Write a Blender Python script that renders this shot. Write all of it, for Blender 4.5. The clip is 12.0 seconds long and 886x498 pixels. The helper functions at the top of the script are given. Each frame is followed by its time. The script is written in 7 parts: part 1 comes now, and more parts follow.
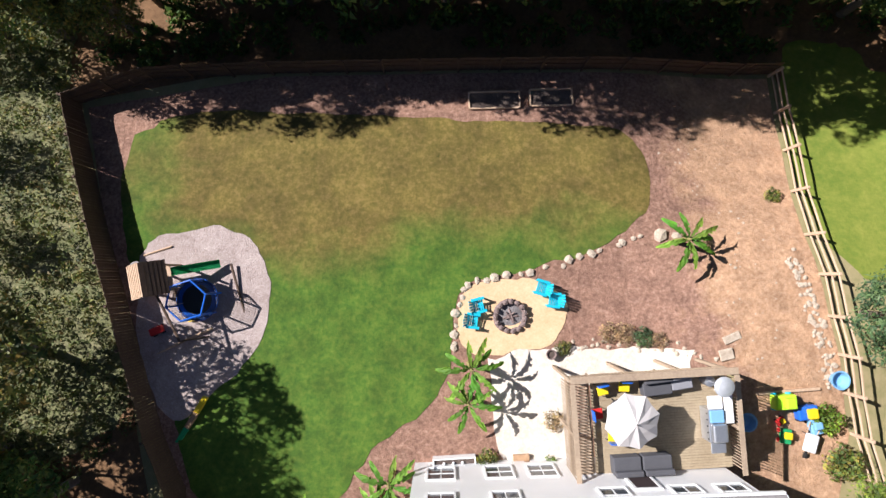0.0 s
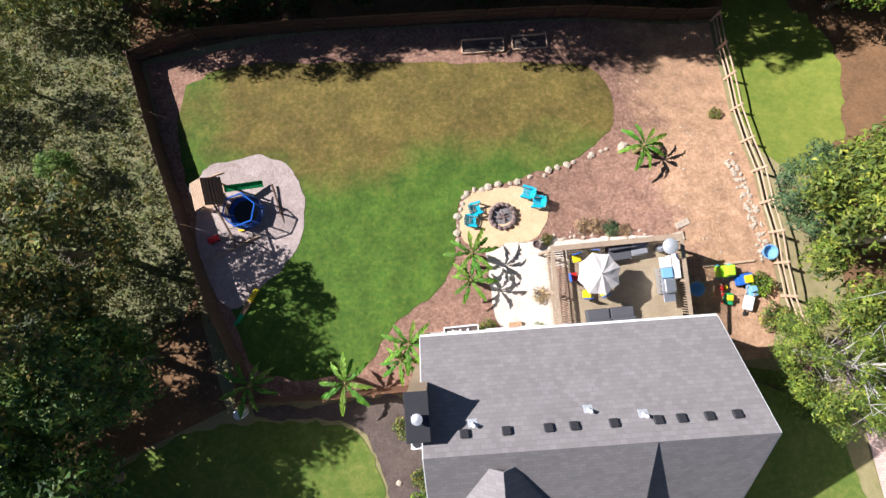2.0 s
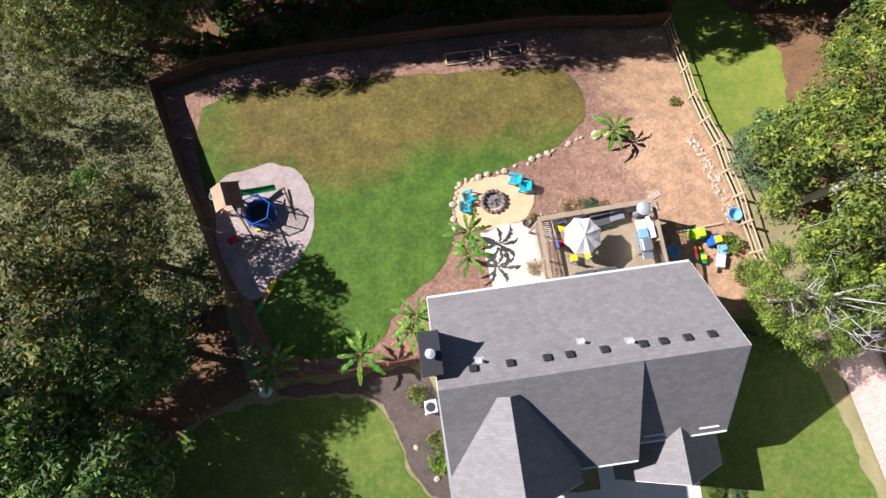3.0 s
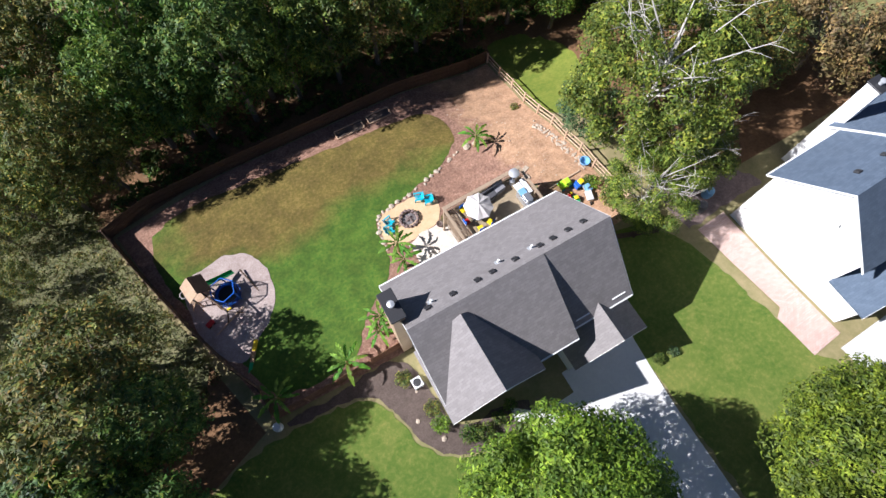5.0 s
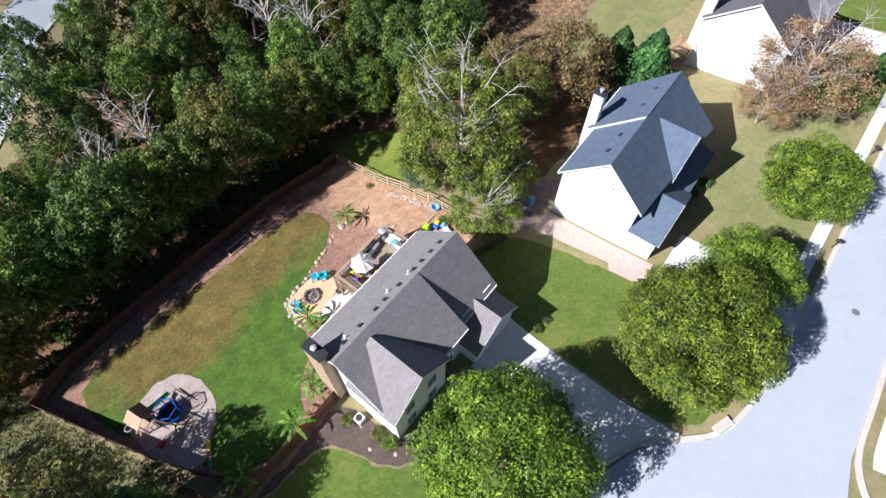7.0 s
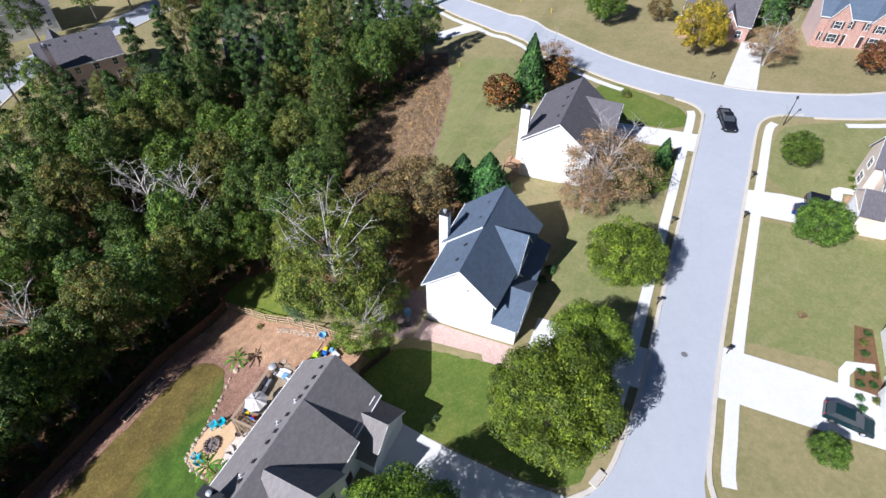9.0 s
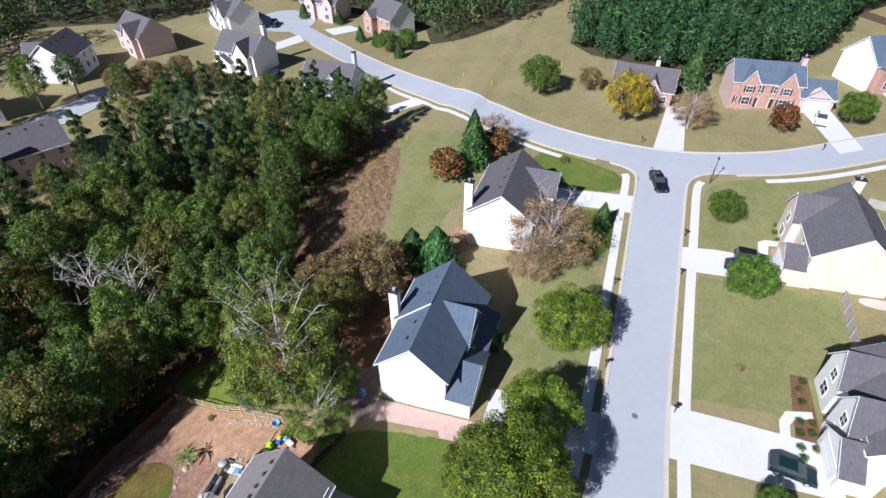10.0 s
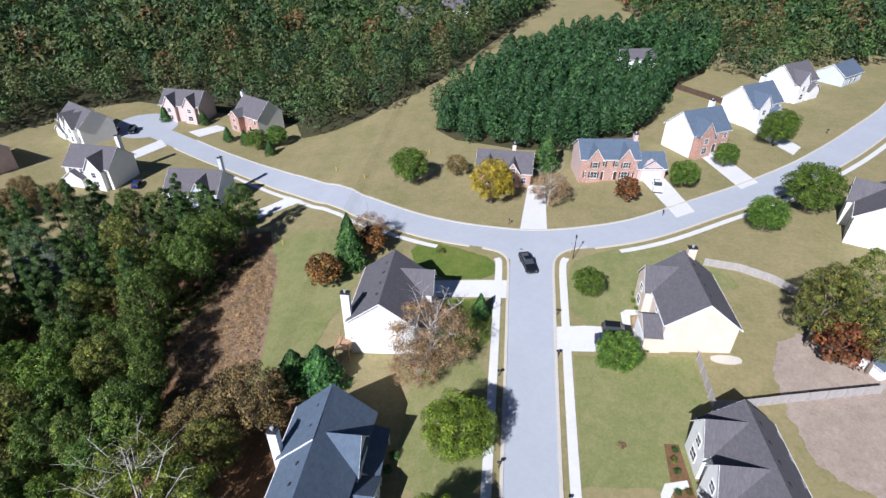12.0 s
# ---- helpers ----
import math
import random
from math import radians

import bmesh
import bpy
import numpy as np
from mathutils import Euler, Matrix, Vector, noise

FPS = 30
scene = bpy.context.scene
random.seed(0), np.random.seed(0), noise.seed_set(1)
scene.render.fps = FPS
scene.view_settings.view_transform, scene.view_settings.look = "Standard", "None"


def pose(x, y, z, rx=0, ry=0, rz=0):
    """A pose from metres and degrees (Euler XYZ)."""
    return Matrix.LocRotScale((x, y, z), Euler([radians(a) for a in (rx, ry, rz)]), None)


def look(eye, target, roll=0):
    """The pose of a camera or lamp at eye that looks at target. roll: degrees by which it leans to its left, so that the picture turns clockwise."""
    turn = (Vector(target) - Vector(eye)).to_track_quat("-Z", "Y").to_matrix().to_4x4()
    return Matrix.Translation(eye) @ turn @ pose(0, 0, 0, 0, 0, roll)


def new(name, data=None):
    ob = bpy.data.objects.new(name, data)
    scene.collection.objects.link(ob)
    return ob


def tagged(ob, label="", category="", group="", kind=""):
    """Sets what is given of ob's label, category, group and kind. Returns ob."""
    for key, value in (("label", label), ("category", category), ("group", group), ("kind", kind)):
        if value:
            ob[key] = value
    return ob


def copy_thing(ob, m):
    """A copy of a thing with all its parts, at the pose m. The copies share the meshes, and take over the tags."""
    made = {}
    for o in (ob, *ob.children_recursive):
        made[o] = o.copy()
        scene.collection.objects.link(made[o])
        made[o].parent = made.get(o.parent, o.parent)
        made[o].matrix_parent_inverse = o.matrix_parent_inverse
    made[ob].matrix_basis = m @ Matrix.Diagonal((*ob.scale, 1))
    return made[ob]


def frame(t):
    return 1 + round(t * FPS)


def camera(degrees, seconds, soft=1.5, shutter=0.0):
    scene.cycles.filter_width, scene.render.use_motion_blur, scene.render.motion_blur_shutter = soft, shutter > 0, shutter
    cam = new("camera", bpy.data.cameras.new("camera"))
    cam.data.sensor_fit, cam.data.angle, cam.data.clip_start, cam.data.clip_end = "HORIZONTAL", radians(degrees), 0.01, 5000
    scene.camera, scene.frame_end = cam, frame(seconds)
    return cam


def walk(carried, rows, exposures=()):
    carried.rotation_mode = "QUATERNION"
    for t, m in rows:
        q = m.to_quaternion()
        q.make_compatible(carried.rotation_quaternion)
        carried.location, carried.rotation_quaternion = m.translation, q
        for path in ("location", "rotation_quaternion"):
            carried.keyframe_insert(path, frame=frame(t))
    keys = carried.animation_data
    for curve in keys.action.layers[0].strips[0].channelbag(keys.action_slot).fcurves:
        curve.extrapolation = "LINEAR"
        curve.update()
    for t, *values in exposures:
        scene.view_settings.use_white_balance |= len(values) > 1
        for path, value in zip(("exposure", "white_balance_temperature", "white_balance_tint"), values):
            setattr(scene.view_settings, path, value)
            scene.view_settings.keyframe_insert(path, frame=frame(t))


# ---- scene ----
cam = camera(79.6, 12.0)
PATH = [
    (0, (0.197, 1.592, 26.832), (0.203, 1.694, 24.835), -0.1),
    (0.5, (0.098, 0.239, 28.309), (0.105, 0.339, 26.311), 0.0),
    (1, (-0.082, -1.291, 29.756), (-0.073, -1.189, 27.758), 0.0),
    (1.5, (-0.318, -2.971, 31.181), (-0.308, -2.864, 29.184), 0.0),
    (2, (-0.628, -4.654, 32.713), (-0.615, -4.524, 30.717), 0.0),
    (2.5, (-1.046, -6.7, 34.2), (-1.021, -6.497, 32.211), 0.2),
    (4.5, (-3.186, -16.695, 39.997), (-2.917, -16.128, 38.098), -0.1),
    (5, (-3.864, -18.801, 41.496), (-3.492, -18.187, 39.629), -0.3),
    (5.5, (-4.783, -20.727, 43.111), (-4.303, -20.081, 41.281), -0.3),
    (6, (-5.898, -22.675, 44.71), (-5.301, -22.008, 42.922), -0.1),
    (6.5, (-7.132, -24.559, 46.319), (-6.412, -23.893, 44.577), -0.1),
    (7, (-8.115, -26.398, 47.971), (-7.271, -25.766, 46.272), 0.2),
    (9, (-8.695, -32.771, 53.721), (-7.424, -32.218, 52.279), -0.0),
    (9.5, (-8.101, -33.78, 55.183), (-6.741, -33.247, 53.816), -0.2),
    (10, (-7.253, -34.515, 56.588), (-5.805, -34.03, 55.297), -0.1),
    (10.5, (-6.261, -35.171, 58.014), (-4.738, -34.755, 56.787), 0.0),
    (11, (-5.118, -35.873, 59.379), (-3.544, -35.533, 58.194), 0.1),
    (11.5, (-3.941, -36.622, 60.786), (-2.319, -36.375, 59.642), 0.2),
    (12, (-2.702, -37.403, 62.151), (-1.043, -37.243, 61.046), 0.3),
]
EXPOSURES = [(0.0, 0.86, 6400, 14), (2.5, 0.88, 6300, 14), (4.5, 0.82, 6200, 14), (7.0, 0.79, 6080, 14), (9.0, 0.55, 5980, 14), (10.5, 0.44, 5980, 14), (12.0, 0.44, 5980, 14)]
walk(cam, [(t, look(eye, target, roll)) for t, eye, target, roll in PATH], EXPOSURES)

from mathutils import geometry

# ---- light ----
SUN_AZ = math.atan2(0.41, -0.91)
SUN_EL = radians(37.5)
world = bpy.data.worlds.new("sky")
scene.world = world
world.use_nodes = True
wn = world.node_tree.nodes
wn.clear()
sky = wn.new("ShaderNodeTexSky")
sky.sky_type = "NISHITA"
sky.sun_disc = False
sky.sun_elevation = SUN_EL
sky.sun_rotation = math.pi / 2 - SUN_AZ
sky.air_density = 0.55
sky.dust_density = 0.2
sky.ozone_density = 3.0
bg = wn.new("ShaderNodeBackground")
bg.inputs["Strength"].default_value = 0.05
wo = wn.new("ShaderNodeOutputWorld")
world.node_tree.links.new(sky.outputs[0], bg.inputs[0])
world.node_tree.links.new(bg.outputs[0], wo.inputs[0])
sun_data = bpy.data.lights.new("sun", "SUN")
sun_data.energy = 5.0
sun_data.angle = radians(0.53)
sun_data.color = (1.0, 0.98, 0.955)
sun = new("sun", sun_data)
to_sun = Vector((math.cos(SUN_AZ) * math.cos(SUN_EL), math.sin(SUN_AZ) * math.cos(SUN_EL), math.sin(SUN_EL)))
sun.matrix_world = look(to_sun * 200, (0, 0, 0))


# ---- materials ----
def shader(name, rough=0.7, metal=0.0):
    m = bpy.data.materials.new(name)
    m.use_nodes = True
    nt = m.node_tree
    b = nt.nodes["Principled BSDF"]
    b.inputs["Roughness"].default_value = rough
    b.inputs["Metallic"].default_value = metal
    b.inputs["Specular IOR Level"].default_value = 0.3
    return m, nt, b


def ramp_node(nt, fac, stops):
    r = nt.nodes.new("ShaderNodeValToRGB")
    e = r.color_ramp.elements
    e[0].position, e[0].color = stops[0][0], (*stops[0][1], 1)
    e[1].position, e[1].color = stops[-1][0], (*stops[-1][1], 1)
    for p, c in stops[1:-1]:
        n = e.new(p)
        n.color = (*c, 1)
    nt.links.new(fac, r.inputs[0])
    return r.outputs[0]


def noise_node(nt, scale, detail=4.0, rough=0.6, kind="Object"):
    tc = nt.nodes.new("ShaderNodeTexCoord")
    n = nt.nodes.new("ShaderNodeTexNoise")
    n.inputs["Scale"].default_value = scale
    n.inputs["Detail"].default_value = detail
    n.inputs["Roughness"].default_value = rough
    nt.links.new(tc.outputs[kind], n.inputs["Vector"])
    return n.outputs["Fac"]


def mix_node(nt, fac, a, b, mode="MIX"):
    m = nt.nodes.new("ShaderNodeMix")
    m.data_type = "RGBA"
    m.blend_type = mode
    if isinstance(fac, float):
        m.inputs[0].default_value = fac
    else:
        nt.links.new(fac, m.inputs[0])
    nt.links.new(a, m.inputs[6])
    nt.links.new(b, m.inputs[7])
    return m.outputs[2]


def bump_node(nt, b, height, strength=0.4, dist=0.02):
    n = nt.nodes.new("ShaderNodeBump")
    n.inputs["Strength"].default_value = strength
    n.inputs["Distance"].default_value = dist
    nt.links.new(height, n.inputs["Height"])
    nt.links.new(n.outputs[0], b.inputs["Normal"])


def grainy(name, lo, hi, big=0.15, small=4.0, rough=0.8, bump=0.4, dist=0.03, mid=None, metal=0.0, kind="Object", speck=0.0):
    """Three scales of variation between two or three colours, and loose specks."""
    m, nt, b = shader(name, rough, metal)
    f1 = noise_node(nt, big, 5, 0.65, kind)
    f2 = noise_node(nt, small, 6, 0.75, kind)
    f3 = noise_node(nt, math.sqrt(big * small), 6, 0.7, kind)
    stops = [(0.34, lo), (0.66, hi)] if mid is None else [(0.33, lo), (0.5, mid), (0.67, hi)]
    c = mix_node(nt, 0.45, mix_node(nt, 0.5, ramp_node(nt, f1, stops), ramp_node(nt, f3, stops)), ramp_node(nt, f2, stops))
    if speck:
        f4 = noise_node(nt, small * 2.3, 3, 0.8, kind)
        pale = nt.nodes.new("ShaderNodeRGB")
        pale.outputs[0].default_value = (*[min(0.85, v * 1.5 + 0.05) for v in hi], 1)
        c = mix_node(nt, ramp_node(nt, f4, [(0.66 - speck, (0, 0, 0)), (0.72 - speck, (1, 1, 1))]), c, pale.outputs[0])
    nt.links.new(c, b.inputs["Base Color"])
    bump_node(nt, b, f2, bump, dist)
    return m


def foliage(name, cols, glow=0.2):
    m, nt, b = shader(name, 0.6)
    g = nt.nodes.new("ShaderNodeNewGeometry")
    n = len(cols)
    c = ramp_node(nt, g.outputs["Random Per Island"], [(i / max(1, n - 1), col) for i, col in enumerate(cols)])
    oi = nt.nodes.new("ShaderNodeObjectInfo")
    hsv = nt.nodes.new("ShaderNodeHueSaturation")
    mr = nt.nodes.new("ShaderNodeMapRange")
    mr.inputs["To Min"].default_value, mr.inputs["To Max"].default_value = 0.84, 1.18
    nt.links.new(oi.outputs["Random"], mr.inputs["Value"])
    nt.links.new(mr.outputs[0], hsv.inputs["Value"])
    mh = nt.nodes.new("ShaderNodeMapRange")
    mh.inputs["To Min"].default_value, mh.inputs["To Max"].default_value = 0.488, 0.514
    nt.links.new(oi.outputs["Random"], mh.inputs["Value"])
    nt.links.new(mh.outputs[0], hsv.inputs["Hue"])
    # Lit clumps and shaded gaps painted into the leaf colour, in noise blotches.
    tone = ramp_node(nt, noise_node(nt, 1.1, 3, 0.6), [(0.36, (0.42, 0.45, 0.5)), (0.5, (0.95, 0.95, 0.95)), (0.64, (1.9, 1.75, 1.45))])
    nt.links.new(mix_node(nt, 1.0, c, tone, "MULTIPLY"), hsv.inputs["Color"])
    nt.links.new(hsv.outputs[0], b.inputs["Base Color"])
    t = nt.nodes.new("ShaderNodeBsdfTranslucent")
    nt.links.new(hsv.outputs[0], t.inputs["Color"])
    mx = nt.nodes.new("ShaderNodeMixShader")
    mx.inputs[0].default_value = glow
    nt.links.new(b.outputs[0], mx.inputs[1])
    nt.links.new(t.outputs[0], mx.inputs[2])
    nt.links.new(mx.outputs[0], nt.nodes["Material Output"].inputs["Surface"])
    return m


def shingles(name, lo, hi):
    """Asphalt shingles: mottled tabs in courses with a fine step."""
    m, nt, b = shader(name, 0.9)
    tc = nt.nodes.new("ShaderNodeTexCoord")
    br = nt.nodes.new("ShaderNodeTexBrick")
    br.inputs["Scale"].default_value = 1.0
    br.inputs["Brick Width"].default_value = 0.33
    br.inputs["Row Height"].default_value = 0.17
    br.inputs["Mortar Size"].default_value = 0.008
    br.inputs["Color1"].default_value = (*lo, 1)
    br.inputs["Color2"].default_value = (*hi, 1)
    br.inputs["Mortar"].default_value = (*[v * 0.6 for v in lo], 1)
    nt.links.new(tc.outputs["Object"], br.inputs["Vector"])
    f = noise_node(nt, 0.8, 6, 0.7)
    mid = [(a + c) / 2 for a, c in zip(lo, hi)]
    c2 = ramp_node(nt, f, [(0.3, [v * 0.85 for v in mid]), (0.7, [v * 1.15 for v in mid])])
    nt.links.new(mix_node(nt, 0.6, br.outputs[0], c2), b.inputs["Base Color"])
    bump_node(nt, b, br.outputs["Fac"], 0.3, 0.01)
    return m


def siding(name, lo, hi, pitch=0.15):
    """Horizontal lap boards."""
    m, nt, b = shader(name, 0.55)
    tc = nt.nodes.new("ShaderNodeTexCoord")
    w = nt.nodes.new("ShaderNodeTexWave")
    w.wave_type, w.bands_direction, w.wave_profile = "BANDS", "Z", "SAW"
    w.inputs["Scale"].default_value = 0.314 / pitch
    nt.links.new(tc.outputs["Object"], w.inputs["Vector"])
    f = noise_node(nt, 0.5, 5)
    nt.links.new(ramp_node(nt, f, [(0.3, lo), (0.7, hi)]), b.inputs["Base Color"])
    bump_node(nt, b, w.outputs["Fac"], 0.5, 0.02)
    return m


def bricks(name, a, c, mortar, w=0.22, h=0.075, tilt=90):
    m, nt, b = shader(name, 0.9)
    tc = nt.nodes.new("ShaderNodeTexCoord")
    mp = nt.nodes.new("ShaderNodeMapping")
    mp.inputs["Rotation"].default_value = (radians(tilt), 0, 0)
    br = nt.nodes.new("ShaderNodeTexBrick")
    br.inputs["Scale"].default_value = 1.0
    br.inputs["Brick Width"].default_value, br.inputs["Row Height"].default_value = w, h
    br.inputs["Mortar Size"].default_value = 0.01
    for k, v in (("Color1", a), ("Color2", c), ("Mortar", mortar)):
        br.inputs[k].default_value = (*v, 1)
    nt.links.new(tc.outputs["Object"], mp.inputs[0])
    nt.links.new(mp.outputs[0], br.inputs["Vector"])
    nt.links.new(br.outputs[0], b.inputs["Base Color"])
    bump_node(nt, b, br.outputs["Fac"], 0.4, 0.01)
    return m


def plain(name, col, rough=0.6, metal=0.0, vary=0.12, scale=6.0):
    lo = [v * (1 - vary) for v in col]
    hi = [min(1, v * (1 + vary)) for v in col]
    return grainy(name, lo, hi, scale * 0.25, scale * 3, rough, 0.15, 0.005, metal=metal)


def glassy(name, col=(0.05, 0.06, 0.07)):
    m, nt, b = shader(name, 0.08)
    b.inputs["Base Color"].default_value = (*col, 1)
    b.inputs["Specular IOR Level"].default_value = 0.8
    return m


GRASS_TAN = grainy("dormant_grass", (0.16, 0.165, 0.06), (0.37, 0.29, 0.165), 0.07, 1.6, 0.95, 0.6, 0.06, (0.26, 0.225, 0.11))


def two_tone_lawn():
    """Grass that is browner on the low side of the yard, in ragged drifts."""
    m, nt, b = shader("back_lawn_grass", 0.95)
    tc = nt.nodes.new("ShaderNodeTexCoord")
    sep = nt.nodes.new("ShaderNodeSeparateXYZ")
    nt.links.new(tc.outputs["Object"], sep.inputs[0])
    f1, f2, f3 = noise_node(nt, 0.16, 5), noise_node(nt, 3.4, 6, 0.75), noise_node(nt, 0.6, 4)
    slope = nt.nodes.new("ShaderNodeMapRange")
    for k, v in (("From Min", 0.5), ("From Max", 6.0), ("To Min", -0.35), ("To Max", 0.35)):
        slope.inputs[k].default_value = v
    nt.links.new(sep.outputs["Y"], slope.inputs["Value"])
    add = nt.nodes.new("ShaderNodeMath")
    add.operation = "ADD"
    nt.links.new(slope.outputs[0], add.inputs[0])
    nt.links.new(f1, add.inputs[1])
    west = nt.nodes.new("ShaderNodeMapRange")
    for k, v in (("From Min", -16.5), ("From Max", -12.0), ("To Min", -0.4), ("To Max", 0.0)):
        west.inputs[k].default_value = v
    nt.links.new(sep.outputs["X"], west.inputs["Value"])
    both = nt.nodes.new("ShaderNodeMath")
    both.operation = "ADD"
    nt.links.new(add.outputs[0], both.inputs[0])
    nt.links.new(west.outputs[0], both.inputs[1])
    green = ramp_node(nt, f2, [(0.3, (0.03, 0.085, 0.012)), (0.5, (0.065, 0.125, 0.016)), (0.72, (0.12, 0.165, 0.025))])
    brown = ramp_node(nt, f2, [(0.3, (0.072, 0.066, 0.014)), (0.5, (0.132, 0.10, 0.026)), (0.72, (0.225, 0.155, 0.055))])
    fac = ramp_node(nt, both.outputs[0], [(0.38, (0, 0, 0)), (0.68, (1, 1, 1))])
    base = mix_node(nt, fac, green, brown)
    patchy = ramp_node(nt, f3, [(0.35, (0.8, 0.8, 0.8)), (0.65, (1.2, 1.2, 1.15))])
    nt.links.new(mix_node(nt, 1.0, base, patchy, "MULTIPLY"), b.inputs["Base Color"])
    bump_node(nt, b, f2, 0.8, 0.05)
    return m




def yard_soil():
    """Mauve-brown mulch and soil that gives way to bare orange clay on the trodden east side."""
    m, nt, b = shader("yard_soil", 0.95)
    tc = nt.nodes.new("ShaderNodeTexCoord")
    sep = nt.nodes.new("ShaderNodeSeparateXYZ")
    nt.links.new(tc.outputs["Object"], sep.inputs[0])
    east = nt.nodes.new("ShaderNodeMapRange")
    for k, v in (("From Min", 11.0), ("From Max", 17.0), ("To Min", -0.22), ("To Max", 0.2)):
        east.inputs[k].default_value = v
    nt.links.new(sep.outputs["X"], east.inputs["Value"])
    add = nt.nodes.new("ShaderNodeMath")
    add.operation = "ADD"
    nt.links.new(east.outputs[0], add.inputs[0])
    nt.links.new(noise_node(nt, 0.35, 7, 0.68), add.inputs[1])
    fine, mid = noise_node(nt, 5.0, 8, 0.8), noise_node(nt, 1.1, 6, 0.7)
    dark = ramp_node(nt, fine, [(0.3, (0.12, 0.068, 0.048)), (0.5, (0.28, 0.16, 0.115)), (0.66, (0.44, 0.285, 0.215)), (0.78, (0.64, 0.50, 0.42))])
    clay = ramp_node(nt, fine, [(0.3, (0.30, 0.17, 0.095)), (0.5, (0.46, 0.285, 0.175)), (0.66, (0.58, 0.39, 0.26)), (0.8, (0.72, 0.57, 0.43))])
    c = mix_node(nt, ramp_node(nt, add.outputs[0], [(0.42, (0, 0, 0)), (0.62, (1, 1, 1))]), dark, clay)
    tone = ramp_node(nt, mid, [(0.32, (0.72, 0.70, 0.70)), (0.68, (1.22, 1.2, 1.18))])
    nt.links.new(mix_node(nt, 1.0, c, tone, "MULTIPLY"), b.inputs["Base Color"])
    bump_node(nt, b, fine, 0.9, 0.08)
    return m


YARD_SOIL = yard_soil()
LAWN = two_tone_lawn()
LAWN_FRONT = grainy("front_lawn", (0.12, 0.165, 0.045), (0.33, 0.29, 0.15), 0.12, 2.6, 0.95, 0.7, 0.05, (0.21, 0.215, 0.085))
LAWN_DEEP = grainy("deep_green_lawn", (0.045, 0.105, 0.014), (0.25, 0.235, 0.065), 0.09, 3.0, 0.95, 0.7, 0.05, (0.10, 0.15, 0.024))
GRASS_BRIGHT = grainy("bright_grass", (0.09, 0.15, 0.02), (0.27, 0.27, 0.055), 0.2, 2.6, 0.95, 0.7, 0.05, (0.16, 0.20, 0.03))
BRUSH_SOIL = grainy("pale_brush_soil", (0.17, 0.11, 0.07), (0.38, 0.27, 0.18), 0.2, 2.6, 0.95, 0.9, 0.08)
CLAY = grainy("orange_clay", (0.31, 0.18, 0.10), (0.55, 0.365, 0.225), 0.4, 4.0, 0.95, 0.9, 0.08, speck=0.02)
SAND = grainy("pale_sand", (0.50, 0.32, 0.17), (0.72, 0.52, 0.33), 0.8, 8.0, 0.95, 0.4, 0.02)
GRAVEL = grainy("grey_wood_chips", (0.22, 0.16, 0.14), (0.56, 0.47, 0.44), 0.5, 9.0, 0.95, 0.9, 0.06, speck=0.02)
MULCH = grainy("dark_mulch", (0.05, 0.035, 0.03), (0.17, 0.13, 0.11), 0.8, 9.0, 0.95, 0.9, 0.05)
LITTER = grainy("leaf_litter", (0.09, 0.05, 0.025), (0.27, 0.15, 0.075), 0.15, 4.0, 0.95, 0.9, 0.06)
# Dark ground colour that stands in for shade between far crowns.
SHADE_FLOOR = grainy("shade_dark_floor", (0.03, 0.035, 0.014), (0.10, 0.09, 0.045), 0.08, 0.9, 0.95, 0.9, 0.2)
PAVING = grainy("pale_stone_paving", (0.44, 0.36, 0.28), (0.80, 0.74, 0.66), 0.7, 5.0, 0.9, 0.6, 0.03, speck=0.02)
ASPHALT = grainy("worn_grey_asphalt", (0.36, 0.385, 0.43), (0.46, 0.485, 0.53), 0.12, 7.0, 0.9, 0.3, 0.01)
CONCRETE = grainy("pale_concrete", (0.58, 0.575, 0.57), (0.73, 0.725, 0.72), 0.3, 5.0, 0.85, 0.3, 0.01)
KERB = grainy("kerb_concrete", (0.48, 0.44, 0.38), (0.62, 0.58, 0.52), 0.4, 6.0, 0.9, 0.3, 0.01)
# Weathered boards, their colour darkened to carry the shade on the inner faces.
FENCE_WOOD = grainy("weathered_shade_dark_wood", (0.06, 0.038, 0.028), (0.145, 0.095, 0.066), 0.6, 9.0, 0.85, 0.4, 0.01)
# Lit copy of the fence wood, for the sunny stretch by the house.
LIT_RED_WOOD = grainy("lit_reddish_fence_wood", (0.15, 0.07, 0.04), (0.32, 0.17, 0.10), 0.6, 9.0, 0.85, 0.4, 0.01)
PALE_WOOD = grainy("pale_wood", (0.38, 0.25, 0.16), (0.62, 0.45, 0.32), 0.6, 9.0, 0.8, 0.4, 0.01)
GREY_WOOD = grainy("grey_fence_wood", (0.28, 0.26, 0.25), (0.48, 0.45, 0.43), 0.6, 9.0, 0.85, 0.4, 0.01)
DECK_WOOD = grainy("deck_boards", (0.24, 0.18, 0.115), (0.42, 0.34, 0.23), 0.7, 8.0, 0.75, 0.4, 0.01)
RAIL_WOOD = grainy("rail_wood", (0.25, 0.18, 0.13), (0.48, 0.37, 0.26), 0.7, 8.0, 0.75, 0.4, 0.01)
STONE = grainy("field_stone", (0.34, 0.265, 0.20), (0.64, 0.54, 0.43), 1.3, 7.0, 0.9, 0.7, 0.04)
DARK_STONE = grainy("sooty_stone", (0.10, 0.075, 0.07), (0.34, 0.25, 0.23), 1.3, 7.0, 0.9, 0.7, 0.04)
